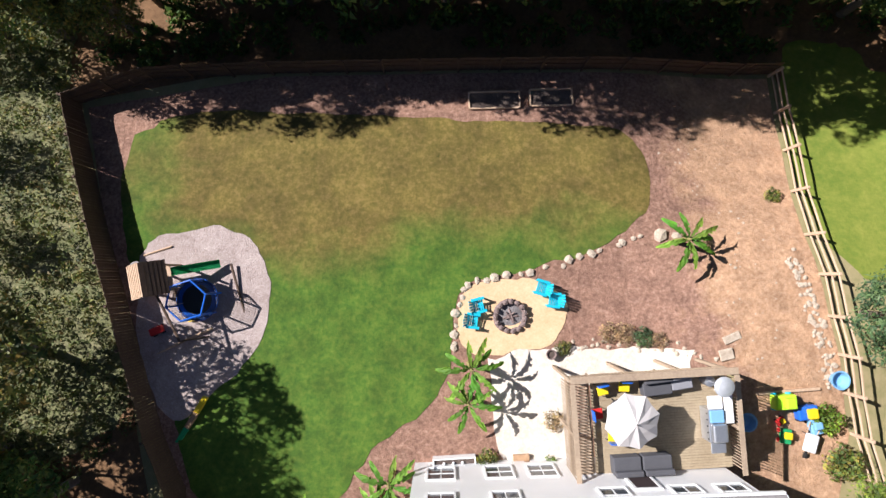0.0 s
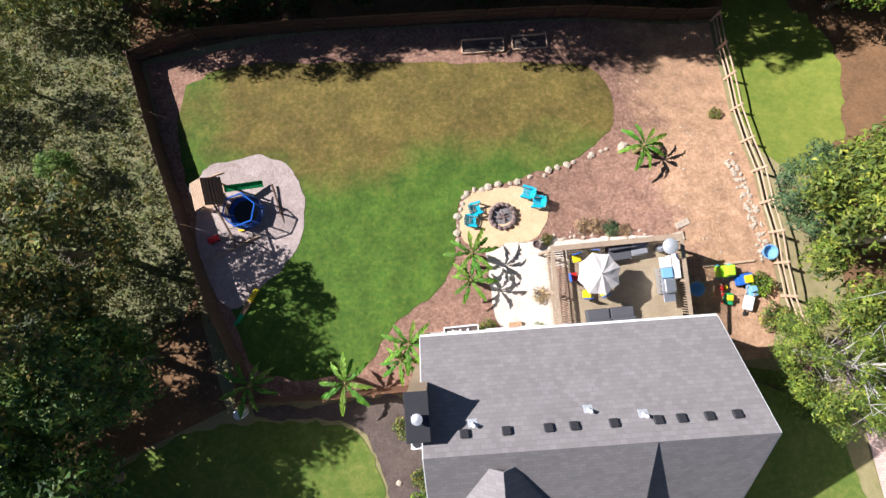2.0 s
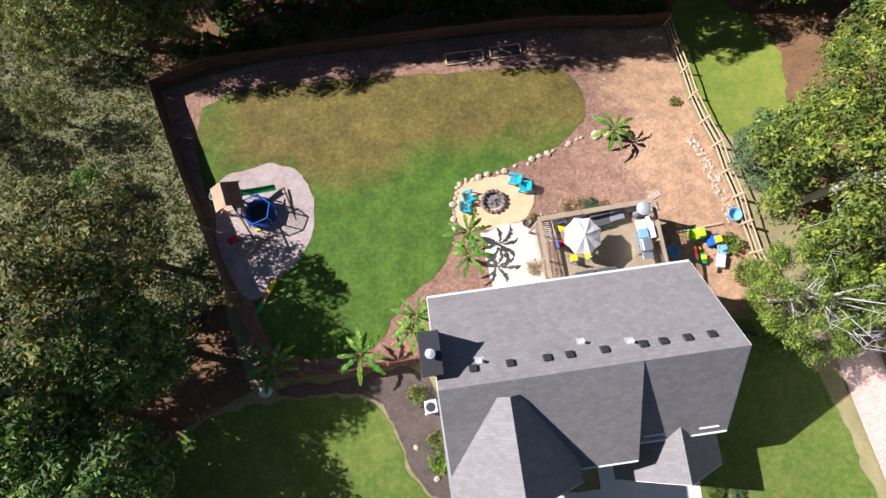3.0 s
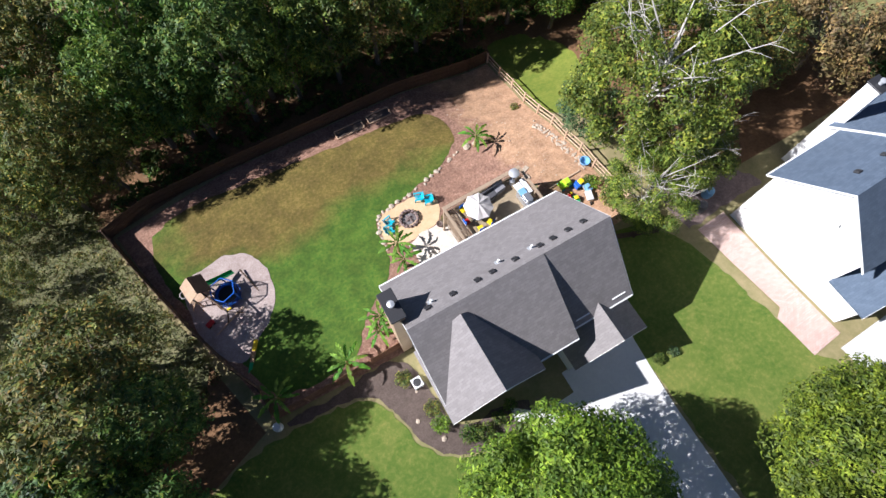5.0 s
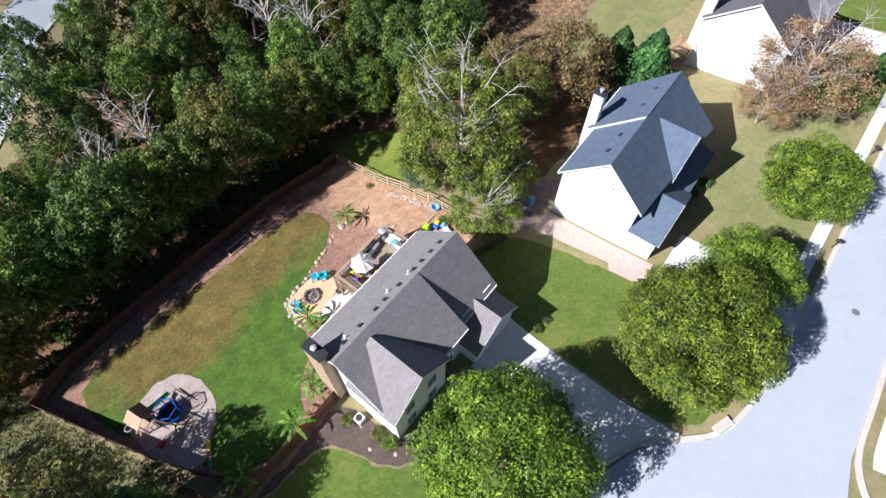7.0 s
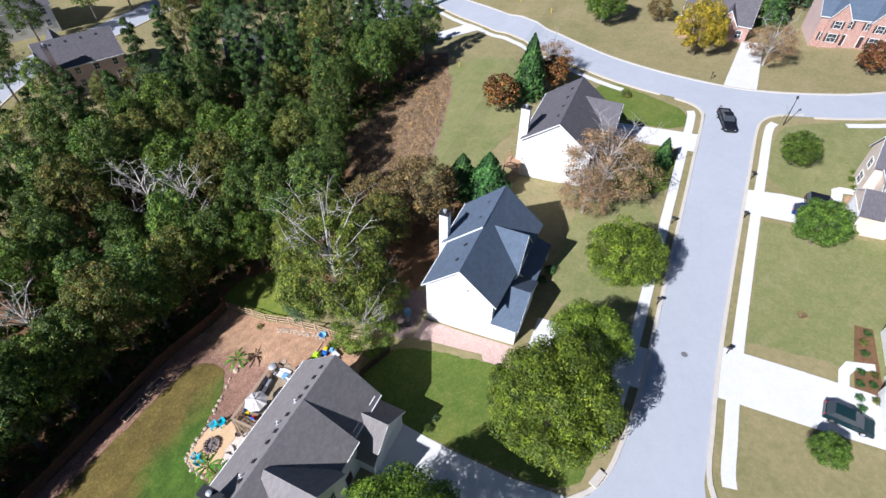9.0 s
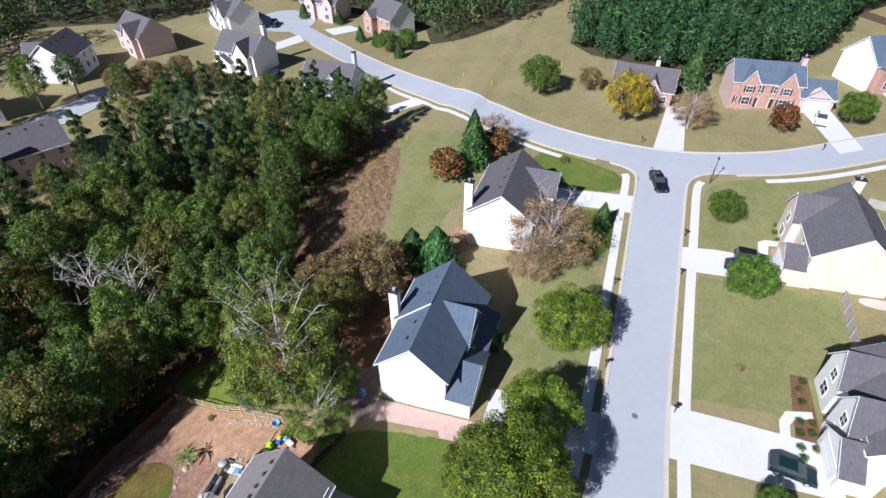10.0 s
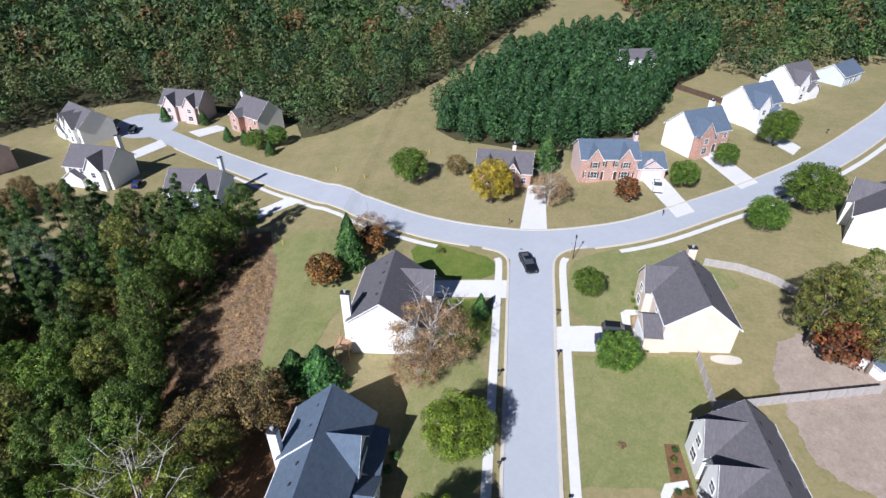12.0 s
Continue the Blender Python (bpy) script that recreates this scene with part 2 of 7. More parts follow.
ASH = grainy("ash", (0.06, 0.055, 0.055), (0.34, 0.31, 0.31), 1.5, 9.0, 0.95, 0.9, 0.05)
ROOF_GREY = shingles("grey_shingles", (0.175, 0.16, 0.158), (0.275, 0.257, 0.255))
ROOF_BLUE = shingles("blue_grey_shingles", (0.075, 0.105, 0.15), (0.13, 0.17, 0.23))
ROOF_DARK = shingles("charcoal_shingles", (0.09, 0.085, 0.095), (0.16, 0.15, 0.165))
WHITE_SIDING = siding("white_siding", (0.79, 0.785, 0.78), (0.85, 0.845, 0.84))
CREAM_SIDING = siding("cream_siding", (0.66, 0.55, 0.46), (0.75, 0.64, 0.55))
BLUE_SIDING = siding("pale_blue_siding", (0.50, 0.55, 0.62), (0.60, 0.65, 0.72))
PINK_SIDING = siding("pale_pink_siding", (0.58, 0.43, 0.41), (0.68, 0.53, 0.50))
TAN_BOARD = siding("tan_chimney_siding", (0.40, 0.28, 0.19), (0.52, 0.38, 0.27))
BRICK_RED = bricks("red_brick", (0.36, 0.16, 0.12), (0.46, 0.24, 0.18), (0.55, 0.45, 0.40))
TRIM = plain("white_trim", (0.80, 0.80, 0.79), 0.5, vary=0.04)
PANE = glassy("window_glass")
SHUTTER = plain("dark_shutter", (0.05, 0.035, 0.035), 0.6)
DARK_METAL = plain("dark_metal", (0.06, 0.06, 0.065), 0.5, 0.5)
STEEL = plain("brushed_steel", (0.62, 0.64, 0.68), 0.35, 0.8)
GALV = plain("galvanised_metal", (0.60, 0.62, 0.64), 0.5, 0.5)
BARK = grainy("bark", (0.10, 0.08, 0.06), (0.26, 0.21, 0.17), 1.0, 9.0, 0.95, 0.9, 0.04)
PALE_BARK = grainy("bleached_bark", (0.36, 0.33, 0.30), (0.62, 0.58, 0.54), 1.0, 9.0, 0.9, 0.7, 0.03)
BANANA_STEM = grainy("banana_stem", (0.16, 0.17, 0.05), (0.35, 0.28, 0.12), 1.5, 7.0, 0.8, 0.5, 0.02)
BANANA_LEAF = foliage("banana_leaf", [(0.07, 0.20, 0.02), (0.12, 0.28, 0.03), (0.22, 0.36, 0.05)], 0.3)
TURQUOISE = plain("turquoise_plastic", (0.01, 0.42, 0.56), 0.4)
BLUE_PLASTIC = plain("blue_plastic", (0.02, 0.13, 0.55), 0.35)
LIGHT_BLUE = plain("light_blue_plastic", (0.20, 0.42, 0.66), 0.35)
YELLOW = plain("yellow_plastic", (0.75, 0.55, 0.02), 0.4)
LIME = plain("lime_plastic", (0.45, 0.75, 0.04), 0.4)
RED = plain("red_plastic", (0.55, 0.03, 0.03), 0.4)
GREEN_PLASTIC = plain("green_plastic", (0.02, 0.30, 0.11), 0.4)
CANVAS = plain("pale_canvas", (0.60, 0.56, 0.54), 0.85, vary=0.06)
GREY_COVER = plain("dark_grey_cover", (0.085, 0.085, 0.095), 0.8)
WHITE_PLASTIC = plain("white_plastic", (0.75, 0.75, 0.76), 0.45, vary=0.05)
TYRE = plain("tyre_rubber", (0.02, 0.02, 0.02), 0.8)
NETTING = plain("black_net", (0.02, 0.025, 0.03), 0.8)
CAR_BLACK = plain("black_car_paint", (0.012, 0.014, 0.018), 0.18, vary=0.02)
CAR_BLUE = plain("blue_car_paint", (0.01, 0.03, 0.14), 0.18, vary=0.02)
CAR_WHITE = plain("white_car_paint", (0.75, 0.75, 0.75), 0.2, vary=0.02)
CAR_RED = plain("red_car_paint", (0.45, 0.015, 0.02), 0.2, vary=0.02)
CAR_TEAL = plain("dark_teal_car_paint", (0.01, 0.03, 0.035), 0.18, vary=0.02)
RED_LAMP = plain("red_lamp", (0.55, 0.01, 0.02), 0.25)
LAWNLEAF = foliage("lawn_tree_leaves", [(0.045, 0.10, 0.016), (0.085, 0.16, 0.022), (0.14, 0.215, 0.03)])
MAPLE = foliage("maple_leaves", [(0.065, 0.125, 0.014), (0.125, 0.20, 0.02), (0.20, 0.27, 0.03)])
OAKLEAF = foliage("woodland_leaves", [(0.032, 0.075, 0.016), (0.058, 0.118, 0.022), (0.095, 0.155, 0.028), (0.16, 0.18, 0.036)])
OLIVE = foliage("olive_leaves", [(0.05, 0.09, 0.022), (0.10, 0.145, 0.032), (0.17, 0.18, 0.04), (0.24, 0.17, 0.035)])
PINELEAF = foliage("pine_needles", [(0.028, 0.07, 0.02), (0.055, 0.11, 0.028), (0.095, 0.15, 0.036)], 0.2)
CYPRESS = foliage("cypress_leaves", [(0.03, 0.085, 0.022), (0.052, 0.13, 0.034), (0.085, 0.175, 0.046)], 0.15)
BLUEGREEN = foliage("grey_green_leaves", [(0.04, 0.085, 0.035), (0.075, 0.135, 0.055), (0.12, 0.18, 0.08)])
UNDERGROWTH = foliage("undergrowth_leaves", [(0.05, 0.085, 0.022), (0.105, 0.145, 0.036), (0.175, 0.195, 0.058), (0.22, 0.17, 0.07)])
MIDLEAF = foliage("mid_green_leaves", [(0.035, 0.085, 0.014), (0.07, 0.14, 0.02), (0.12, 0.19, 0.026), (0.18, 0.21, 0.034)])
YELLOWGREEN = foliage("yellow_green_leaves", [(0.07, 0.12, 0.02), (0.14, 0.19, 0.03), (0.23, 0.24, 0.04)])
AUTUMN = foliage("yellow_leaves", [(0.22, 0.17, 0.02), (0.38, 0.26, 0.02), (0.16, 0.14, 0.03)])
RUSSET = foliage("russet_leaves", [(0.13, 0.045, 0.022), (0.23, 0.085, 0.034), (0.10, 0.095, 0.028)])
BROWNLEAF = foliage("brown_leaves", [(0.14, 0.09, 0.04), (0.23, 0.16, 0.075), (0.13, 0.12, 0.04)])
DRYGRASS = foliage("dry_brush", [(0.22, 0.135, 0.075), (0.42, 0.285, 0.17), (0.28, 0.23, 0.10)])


# ---- mesh tools ----
def mesh_of(name, verts, faces, mat):
    me = bpy.data.meshes.new(name)
    me.from_pydata([tuple(v) for v in verts], [], [tuple(q) for q in faces])
    me.materials.append(mat)
    me.update()
    return me


def quads_mesh(name, v, mat):
    """A mesh of separate faces from an (n, 3 or 4, 3) array."""
    n, c = v.shape[:2]
    me = bpy.data.meshes.new(name)
    me.vertices.add(c * n)
    me.vertices.foreach_set("co", np.ascontiguousarray(v, dtype=np.float32).ravel())
    me.loops.add(c * n)
    me.loops.foreach_set("vertex_index", np.arange(c * n, dtype=np.int32))
    me.polygons.add(n)
    me.polygons.foreach_set("loop_start", np.arange(0, c * n, c, dtype=np.int32))
    me.polygons.foreach_set("loop_total", np.full(n, c, dtype=np.int32))
    me.materials.append(mat)
    me.update(calc_edges=True)
    return me


def mixed_quads(name, groups):
    """One mesh of separate quads, its trees in several tints: (array, material) pairs."""
    me = quads_mesh(name, np.concatenate([v for v, _ in groups]), groups[0][1])
    slots = []
    for _, m in groups:
        if m not in slots:
            slots.append(m)
    for m in slots[1:]:
        me.materials.append(m)
    me.polygons.foreach_set("material_index", np.concatenate([np.full(len(v), slots.index(m), dtype=np.int32) for v, m in groups]))
    return me


def part(name, bm, material, parent=None, label="", smooth=False):
    me = bpy.data.meshes.new(name)
    bm.to_mesh(me)
    bm.free()
    me.materials.append(material)
    if smooth:
        for p in me.polygons:
            p.use_smooth = True
    ob = new(name, me)
    if parent is not None:
        ob.parent = parent
    if label:
        tagged(ob, label)
    return ob


def hung(name, me, parent, m=None, label=""):
    """A part on ready mesh data."""
    ob = new(name, me)
    ob.parent = parent
    if m is not None:
        ob.matrix_basis = m
    if label:
        tagged(ob, label)
    return ob


def thing(name, m, label, category, group="", kind=""):
    ob = new(name)
    ob.empty_display_size = 0.2
    ob.matrix_basis = m
    return tagged(ob, label, category, group, kind)


def box(bm, x0, x1, y0, y1, z0, z1, m=None):
    co = [(x, y, z) for z in (z0, z1) for x, y in ((x0, y0), (x1, y0), (x1, y1), (x0, y1))]
    vs = [bm.verts.new(m @ Vector(c) if m else c) for c in co]
    for q in ((3, 2, 1, 0), (4, 5, 6, 7), (0, 1, 5, 4), (1, 2, 6, 5), (2, 3, 7, 6), (3, 0, 4, 7)):
        bm.faces.new([vs[i] for i in q])
    return bm


def bevelled(bm, w=0.03, seg=2):
    bmesh.ops.bevel(bm, geom=bm.edges[:], offset=w, segments=seg, affect="EDGES", profile=0.6)
    return bm


def B():
    return bmesh.new()


def tube(bm, path, radii, seg=8, cap=True):
    """A tapered tube along points."""
    rings = []
    for i, p in enumerate(path):
        p = Vector(p)
        d = Vector(path[min(i + 1, len(path) - 1)]) - Vector(path[max(i - 1, 0)])
        d = d.normalized() if d.length > 1e-6 else Vector((0, 0, 1))
        side = d.cross(Vector((0, 0, 1)) if abs(d.z) < 0.95 else Vector((1, 0, 0))).normalized()
        up = side.cross(d)
        rings.append([bm.verts.new(p + (side * math.cos(a) + up * math.sin(a)) * radii[i]) for a in (2 * math.pi * k / seg for k in range(seg))])
    for r0, r1 in zip(rings, rings[1:]):
        for k in range(seg):
            bm.faces.new((r0[k], r0[(k + 1) % seg], r1[(k + 1) % seg], r1[k]))
    if cap:
        bm.faces.new(rings[0][::-1])
        bm.faces.new(rings[-1])
    return bm


def lathe(bm, profile_rz, seg=20, m=None):
    rings = []
    for r, z in profile_rz:
        ring = []
        for k in range(seg):
            c = Vector((r * math.cos(2 * math.pi * k / seg), r * math.sin(2 * math.pi * k / seg), z))
            ring.append(bm.verts.new(m @ c if m else c))
        rings.append(ring)
    for r0, r1 in zip(rings, rings[1:]):
        for k in range(seg):
            bm.faces.new((r0[k], r0[(k + 1) % seg], r1[(k + 1) % seg], r1[k]))
    bm.faces.new(rings[0][::-1])
    bm.faces.new(rings[-1])
    return bm


def slab(bm, pts, down):
    """A polygon with thickness: its top at pts, its underside straight below."""
    top = [bm.verts.new(p) for p in pts]
    low = [bm.verts.new((p[0], p[1], p[2] - down)) for p in pts]
    bm.faces.new(top)
    bm.faces.new(low[::-1])
    for i in range(len(pts)):
        j = (i + 1) % len(pts)
        bm.faces.new((top[i], low[i], low[j], top[j]))
    bmesh.ops.recalc_face_normals(bm, faces=bm.faces[:])
    return bm


# ---- ground ----
def ease(v, a, b):
    k = min(1.0, max(0.0, (v - a) / (b - a)))
    return k * k * (3 - 2 * k)


SLOPE = ((-400, 9.0), (-120, 7.0), (-75, 5.0), (-60, 4.0), (-48, 3.1), (-40, 2.8), (-30, 1.9), (-22, 1.1), (-14, 0.7), (-8, 0.2), (-4, -1.0), (0, -1.75), (5, -2.2), (12, -3.5), (20, -5.2), (30, -6.0), (60, -4.0), (120, 0.0), (400, 6.0))


def profile(y):
    for (a, za), (b, zb) in zip(SLOPE, SLOPE[1:]):
        if y <= b:
            return za + (zb - za) * max(0.0, (y - a) / (b - a))
    return SLOPE[-1][1]


def terrain(x, y):
    z = sum(profile(y + d) for d in (-3, -1.5, 0, 1.5, 3)) / 5
    z += 1.0 * ease(x, 9, 16) * ease(-y, -6, 0) * ease(y, -7.5, -3)
    z -= 1.7 * ease(x, 9, 20) * ease(y, -1, 11) * ease(-x, -34, -24)
    z += 1.4 * ease(x, 35, 95) + 4.0 * ease(x, 110, 320)
    return z


STEP = 1.25


def lines(a, b, lo, hi):
    """Grid lines: even inside, ever wider outside."""
    mid = [i * STEP for i in range(round(a / STEP), round(b / STEP) + 1)]
    left, right, w = [], [], STEP
    while mid[0] - sum(left) > lo:
        w *= 1.25
        left.append(w)
    w = STEP
    while mid[-1] + sum(right) < hi:
        w *= 1.25
        right.append(w)
    out, v = [], mid[0]
    for s in left:
        v -= s
        out.append(v)
    out = out[::-1] + mid
    v = mid[-1]
    for s in right:
        v += s
        out.append(v)
    return out


gx, gy = lines(-35, 170, -1500, 2500), lines(-150, 100, -1800, 1800)
gv = [(x, y, terrain(x, y)) for y in gy for x in gx]
gf = [(j * len(gx) + i, j * len(gx) + i + 1, (j + 1) * len(gx) + i + 1, (j + 1) * len(gx) + i) for j in range(len(gy) - 1) for i in range(len(gx) - 1)]
ground = new("ground", mesh_of("ground", gv, gf, GRASS_TAN))
tagged(ground, "rolling ground of tan and green autumn grass", "ground", kind="structure")


def rounded(pts, times=2):
    for _ in range(times):
        out = []
        for (ax, ay), (bx, by) in zip(pts, pts[1:] + pts[:1]):
            out += [(ax * 0.75 + bx * 0.25, ay * 0.75 + by * 0.25), (ax * 0.25 + bx * 0.75, ay * 0.25 + by * 0.75)]
        pts = out
    return pts


def ground_z(x, y):
    """Height of the ground's own sheet, straight between its grid lines."""
    i = min(max(int(np.searchsorted(gx, x)) - 1, 0), len(gx) - 2)
    j = min(max(int(np.searchsorted(gy, y)) - 1, 0), len(gy) - 2)
    u, v = (x - gx[i]) / (gx[i + 1] - gx[i]), (y - gy[j]) / (gy[j + 1] - gy[j])
    n = len(gx)
    a, c = gv[j * n + i][2], gv[(j + 1) * n + i][2]
    return (a + (gv[j * n + i + 1][2] - a) * u) * (1 - v) + (c + (gv[(j + 1) * n + i + 1][2] - c) * u) * v


def patch(name, pts, lift, mat, label, category, wobble=0.0, skirt=0.0, cells=None):
    """A sheet that lies on the ground within an outline."""
    bm = B()
    if wobble:
        fine = []
        for (ax, ay), (bx, by) in zip(pts, pts[1:] + pts[:1]):
            n = max(1, int(math.hypot(bx - ax, by - ay) / 0.35)) if len(pts) < 300 else 1
            fine += [(ax + (bx - ax) * k / n, ay + (by - ay) * k / n) for k in range(n)]
        pts = [(x + 0.12 * noise.noise((x * 3.1, y * 3.1, 3)), y + 0.12 * noise.noise((x * 3.1, y * 3.1, 9))) for x, y in fine]
        pts = [(x + wobble * noise.noise((x * 0.9, y * 0.9, 1)), y + wobble * noise.noise((x * 0.9, y * 0.9, 7))) for x, y in pts]
    vs = [bm.verts.new((x, y, 0)) for x, y in pts]
    for tri in cells or geometry.tessellate_polygon([[Vector((x, y, 0)) for x, y in pts]]):
        if len(set(tri)) == len(tri):
            bm.faces.new([vs[i] for i in tri])
    xs, ys = [p[0] for p in pts], [p[1] for p in pts]
    for axis, lo, hi, grid in ((0, min(xs), max(xs), gx), (1, min(ys), max(ys), gy)):
        for v in grid:
            if lo < v < hi:
                co, no = [0, 0, 0], [0, 0, 0]
                co[axis], no[axis] = v, 1
                bmesh.ops.bisect_plane(bm, geom=bm.verts[:] + bm.edges[:] + bm.faces[:], plane_co=co, plane_no=no, dist=1e-5)
    for v in bm.verts:
        v.co.z = ground_z(v.co.x, v.co.y) + lift
    bmesh.ops.recalc_face_normals(bm, faces=bm.faces[:])
    if sum(f.normal.z for f in bm.faces) < 0:
        bmesh.ops.reverse_faces(bm, faces=bm.faces[:])
    if skirt:
        edge = [e for e in bm.edges if e.is_boundary]
        ret = bmesh.ops.extrude_edge_only(bm, edges=edge)
        for v in ret["geom"]:
            if isinstance(v, bmesh.types.BMVert):
                v.co.z -= skirt
    return tagged(part(name, bm, mat), label, category, kind="structure")


def smooth_line(pts, n=6):
    out = []
    for i in range(len(pts) - 1):
        p0, p1, p2, p3 = (Vector(pts[max(0, min(len(pts) - 1, k))]) for k in (i - 1, i, i + 1, i + 2))
        for k in range(n):
            t = k / n
            v = 0.5 * (2 * p1 + (p2 - p0) * t + (2 * p0 - 5 * p1 + 4 * p2 - p3) * t * t + (3 * p1 - p0 - 3 * p2 + p3) * t ** 3)
            out.append((v.x, v.y))
    return out + [tuple(pts[-1])]


def offset_line(pts, d):
    out = []
    for i, p in enumerate(pts):
        a, b = Vector(pts[max(0, i - 1)]), Vector(pts[min(len(pts) - 1, i + 1)])
        t = (b - a).normalized()
        out.append((p[0] - t.y * d, p[1] + t.x * d))
    return out


def strip(name, line, d0, d1, lift, mat, label, category, skirt=0.0):
    """A band beside a line, between two offsets to its left."""
    n = len(line)
    cells = [(i, i + 1, 2 * n - 2 - i, 2 * n - 1 - i) for i in range(n - 1)]
    return patch(name, offset_line(line, d0) + offset_line(line, d1)[::-1], lift, mat, label, category, skirt=skirt, cells=cells)

# ---- roads, drives and beds ----
YARD = [(-19.8, 12.6), (-9, 13.9), (2, 13.4), (9, 13.0), (20.8, 12.5), (20.5, 7.7), (19.75, 2.6), (19.7, -1.6), (19.9, -7.5), (18.5, -11), (-3, -11), (-13.2, -10.4), (-14.6, -5.4), (-16.1, -1.1), (-18.2, 5.6)]
patch("yard_soil", YARD, 0.02, YARD_SOIL, "bare reddish clay soil inside the fenced yard", "soil")
LAWN_EDGE = [(-17.3, 9.6), (-16.5, 11.2), (-13.6, 12.0), (-9, 11.6), (-5.9, 11.3), (0, 10.7), (5.2, 10.1), (8.5, 9.75), (10.6, 9.4), (11.9, 8.3), (12.2, 6.5), (11.6, 4.6), (10.2, 3.35), (7.9, 2.25), (5.3, 1.75), (3.1, 1.45), (1.5, 1.2), (0.75, 0.2), (0.5, -1.9), (0.0, -3.9), (-1.4, -5.5), (-3.4, -6.4), (-4.6, -7.6), (-5.3, -8.9), (-7, -9.7), (-12.4, -9.3), (-13.4, -6.3), (-15.6, -0.5), (-17.6, 6.5)]
patch("back_lawn", rounded(LAWN_EDGE), 0.045, LAWN, "large mown back lawn, green and olive brown", "lawn", 0.25)
patch("play_area", rounded([(-16.3, 3.9), (-15.4, 4.6), (-13.4, 5.1), (-11.6, 5.0), (-10.1, 4.2), (-9.3, 2.9), (-9.1, 1.1), (-9.5, -1.0), (-10.3, -2.4), (-11.8, -3.4), (-13.4, -5.2), (-15.0, -4.2), (-16.2, -1.0)]), 0.07, GRAVEL, "rounded play area of grey wood chips", "ground", 0.2)
patch("cul_de_sac", rounded([(-7 + 10.5 * math.cos(k * 0.5236), 64 + 10.5 * math.sin(k * 0.5236)) for k in range(12)], 1), 0.06, CONCRETE, "round pale end of a northern street", "road")
patch("north_verge", rounded([(-34, 44), (-20, 45), (-9, 50), (1, 53), (3, 70), (-4, 80), (-22, 80), (-36, 62)], 1), 0.035, LAWN_FRONT, "lit lawn by the northern street", "lawn", 0.3)
patch("fire_pit_sand", rounded([(1.5, 1.0), (3.3, 1.3), (5.2, 1.2), (6.6, 0.2), (6.6, -1.4), (5.6, -2.5), (2.6, -2.7), (0.9, -2.4), (0.7, -0.6)]), 0.06, SAND, "pale sandy floor round the fire pit", "sand", 0.3)
patch("patio", [(2.3, -2.8), (4.2, -2.6), (6.3, -2.4), (9, -2.7), (12.6, -2.9), (12.6, -4.4), (6.2, -4.2), (6.2, -8.1), (3.2, -8.2), (2.5, -7.3), (2.3, -5.2)], 0.06, PAVING, "pale stone patio beside the deck", "patio", 0.35)
patch("side_mulch_bed", rounded([(-12.8, -10.8), (-8.6, -11.2), (-3.0, -10.8), (-2.3, -15), (-2.4, -17.9), (0.2, -18.2), (3.4, -18.4), (3.2, -20.6), (-0.1, -20.3), (-2.4, -19.9), (-4.6, -18.1), (-5.4, -14.4), (-6.2, -12.6), (-8.6, -11.8), (-12.6, -11.6)], 1), 0.05, MULCH, "dark mulch bed along the house and fence", "mulch", 0.25)
patch("side_lawn", rounded([(-12.5, -11.7), (-8.6, -12.0), (-6.5, -12.8), (-5.6, -14.4), (-4.9, -18.1), (-2.5, -20.1), (1.0, -20.8), (6.1, -21.5), (6.2, -31.5), (0, -31.0), (-9, -33), (-22, -30), (-24, -16), (-18, -12)], 1), 0.03, LAWN_DEEP, "green front lawn beside the house", "lawn", 0.3)
patch("drive_lawn", rounded([(13.0, -18.4), (14.5, -13), (17, -11), (21.5, -13.2), (23.1, -23.5), (23.3, -27.3), (24.6, -29), (24.6, -38.5), (19, -38.2), (14.0, -37.2), (12.3, -35.8), (12.0, -31), (12.4, -24)], 1), 0.03, LAWN_DEEP, "lawn between two driveways", "lawn", 0.3)
DRIVE = patch("driveway", [(6.6, -18.6), (12.9, -18.6), (12.5, -21.5), (12.1, -25), (11.65, -31), (11.9, -36.6), (10.5, -35.2), (8.5, -33.4), (6.0, -32.1), (6.5, -27), (6.5, -22.4), (5.4, -21.3), (3.4, -21.2), (1.7, -19.6), (1.9, -18.6), (3.4, -19.9), (5.2, -20.2), (6.5, -20.2)], 0.06, CONCRETE, "wide pale concrete driveway", "driveway")
patch("woodland_floor", [(-110, -45), (-24, -34), (-23, -14), (-14.2, -10.8), (-17.0, -1), (-21.2, 12.9), (-9, 14.6), (2, 14.1), (21.2, 13.1), (24, -3), (24, -12), (44, -12.5), (55, -10), (64, -4), (74, 4), (86, 7), (97, 12), (97, 28), (82, 42), (60, 50), (30, 54), (4, 47), (-30, 42), (-110, 60)], 0.025, LITTER, "brown leaf litter under the trees", "ground")
patch("western_scrub", rounded([(-36, 26), (-21.6, 22), (-20.9, 13.2), (-19.0, 6.5), (-16.9, -1), (-15.8, -4.5), (-21, -7), (-40, -5), (-46, 8)], 1), 0.045, grainy("scrub_grass", (0.08, 0.10, 0.04), (0.28, 0.24, 0.14), 0.25, 3.2, 0.95, 0.9, 0.08, (0.15, 0.155, 0.07)), "rough grey-green scrub grass beyond the fence", "ground", 0.5)
patch("wood_edge_grass", rounded([(21.4, 12.2), (20.9, 7), (20.4, 2), (23.5, -1), (27, 3), (29, 9), (26, 15), (22, 15)]), 0.05, GRASS_BRIGHT, "strip of bright grass beyond the fence", "lawn", 0.5)
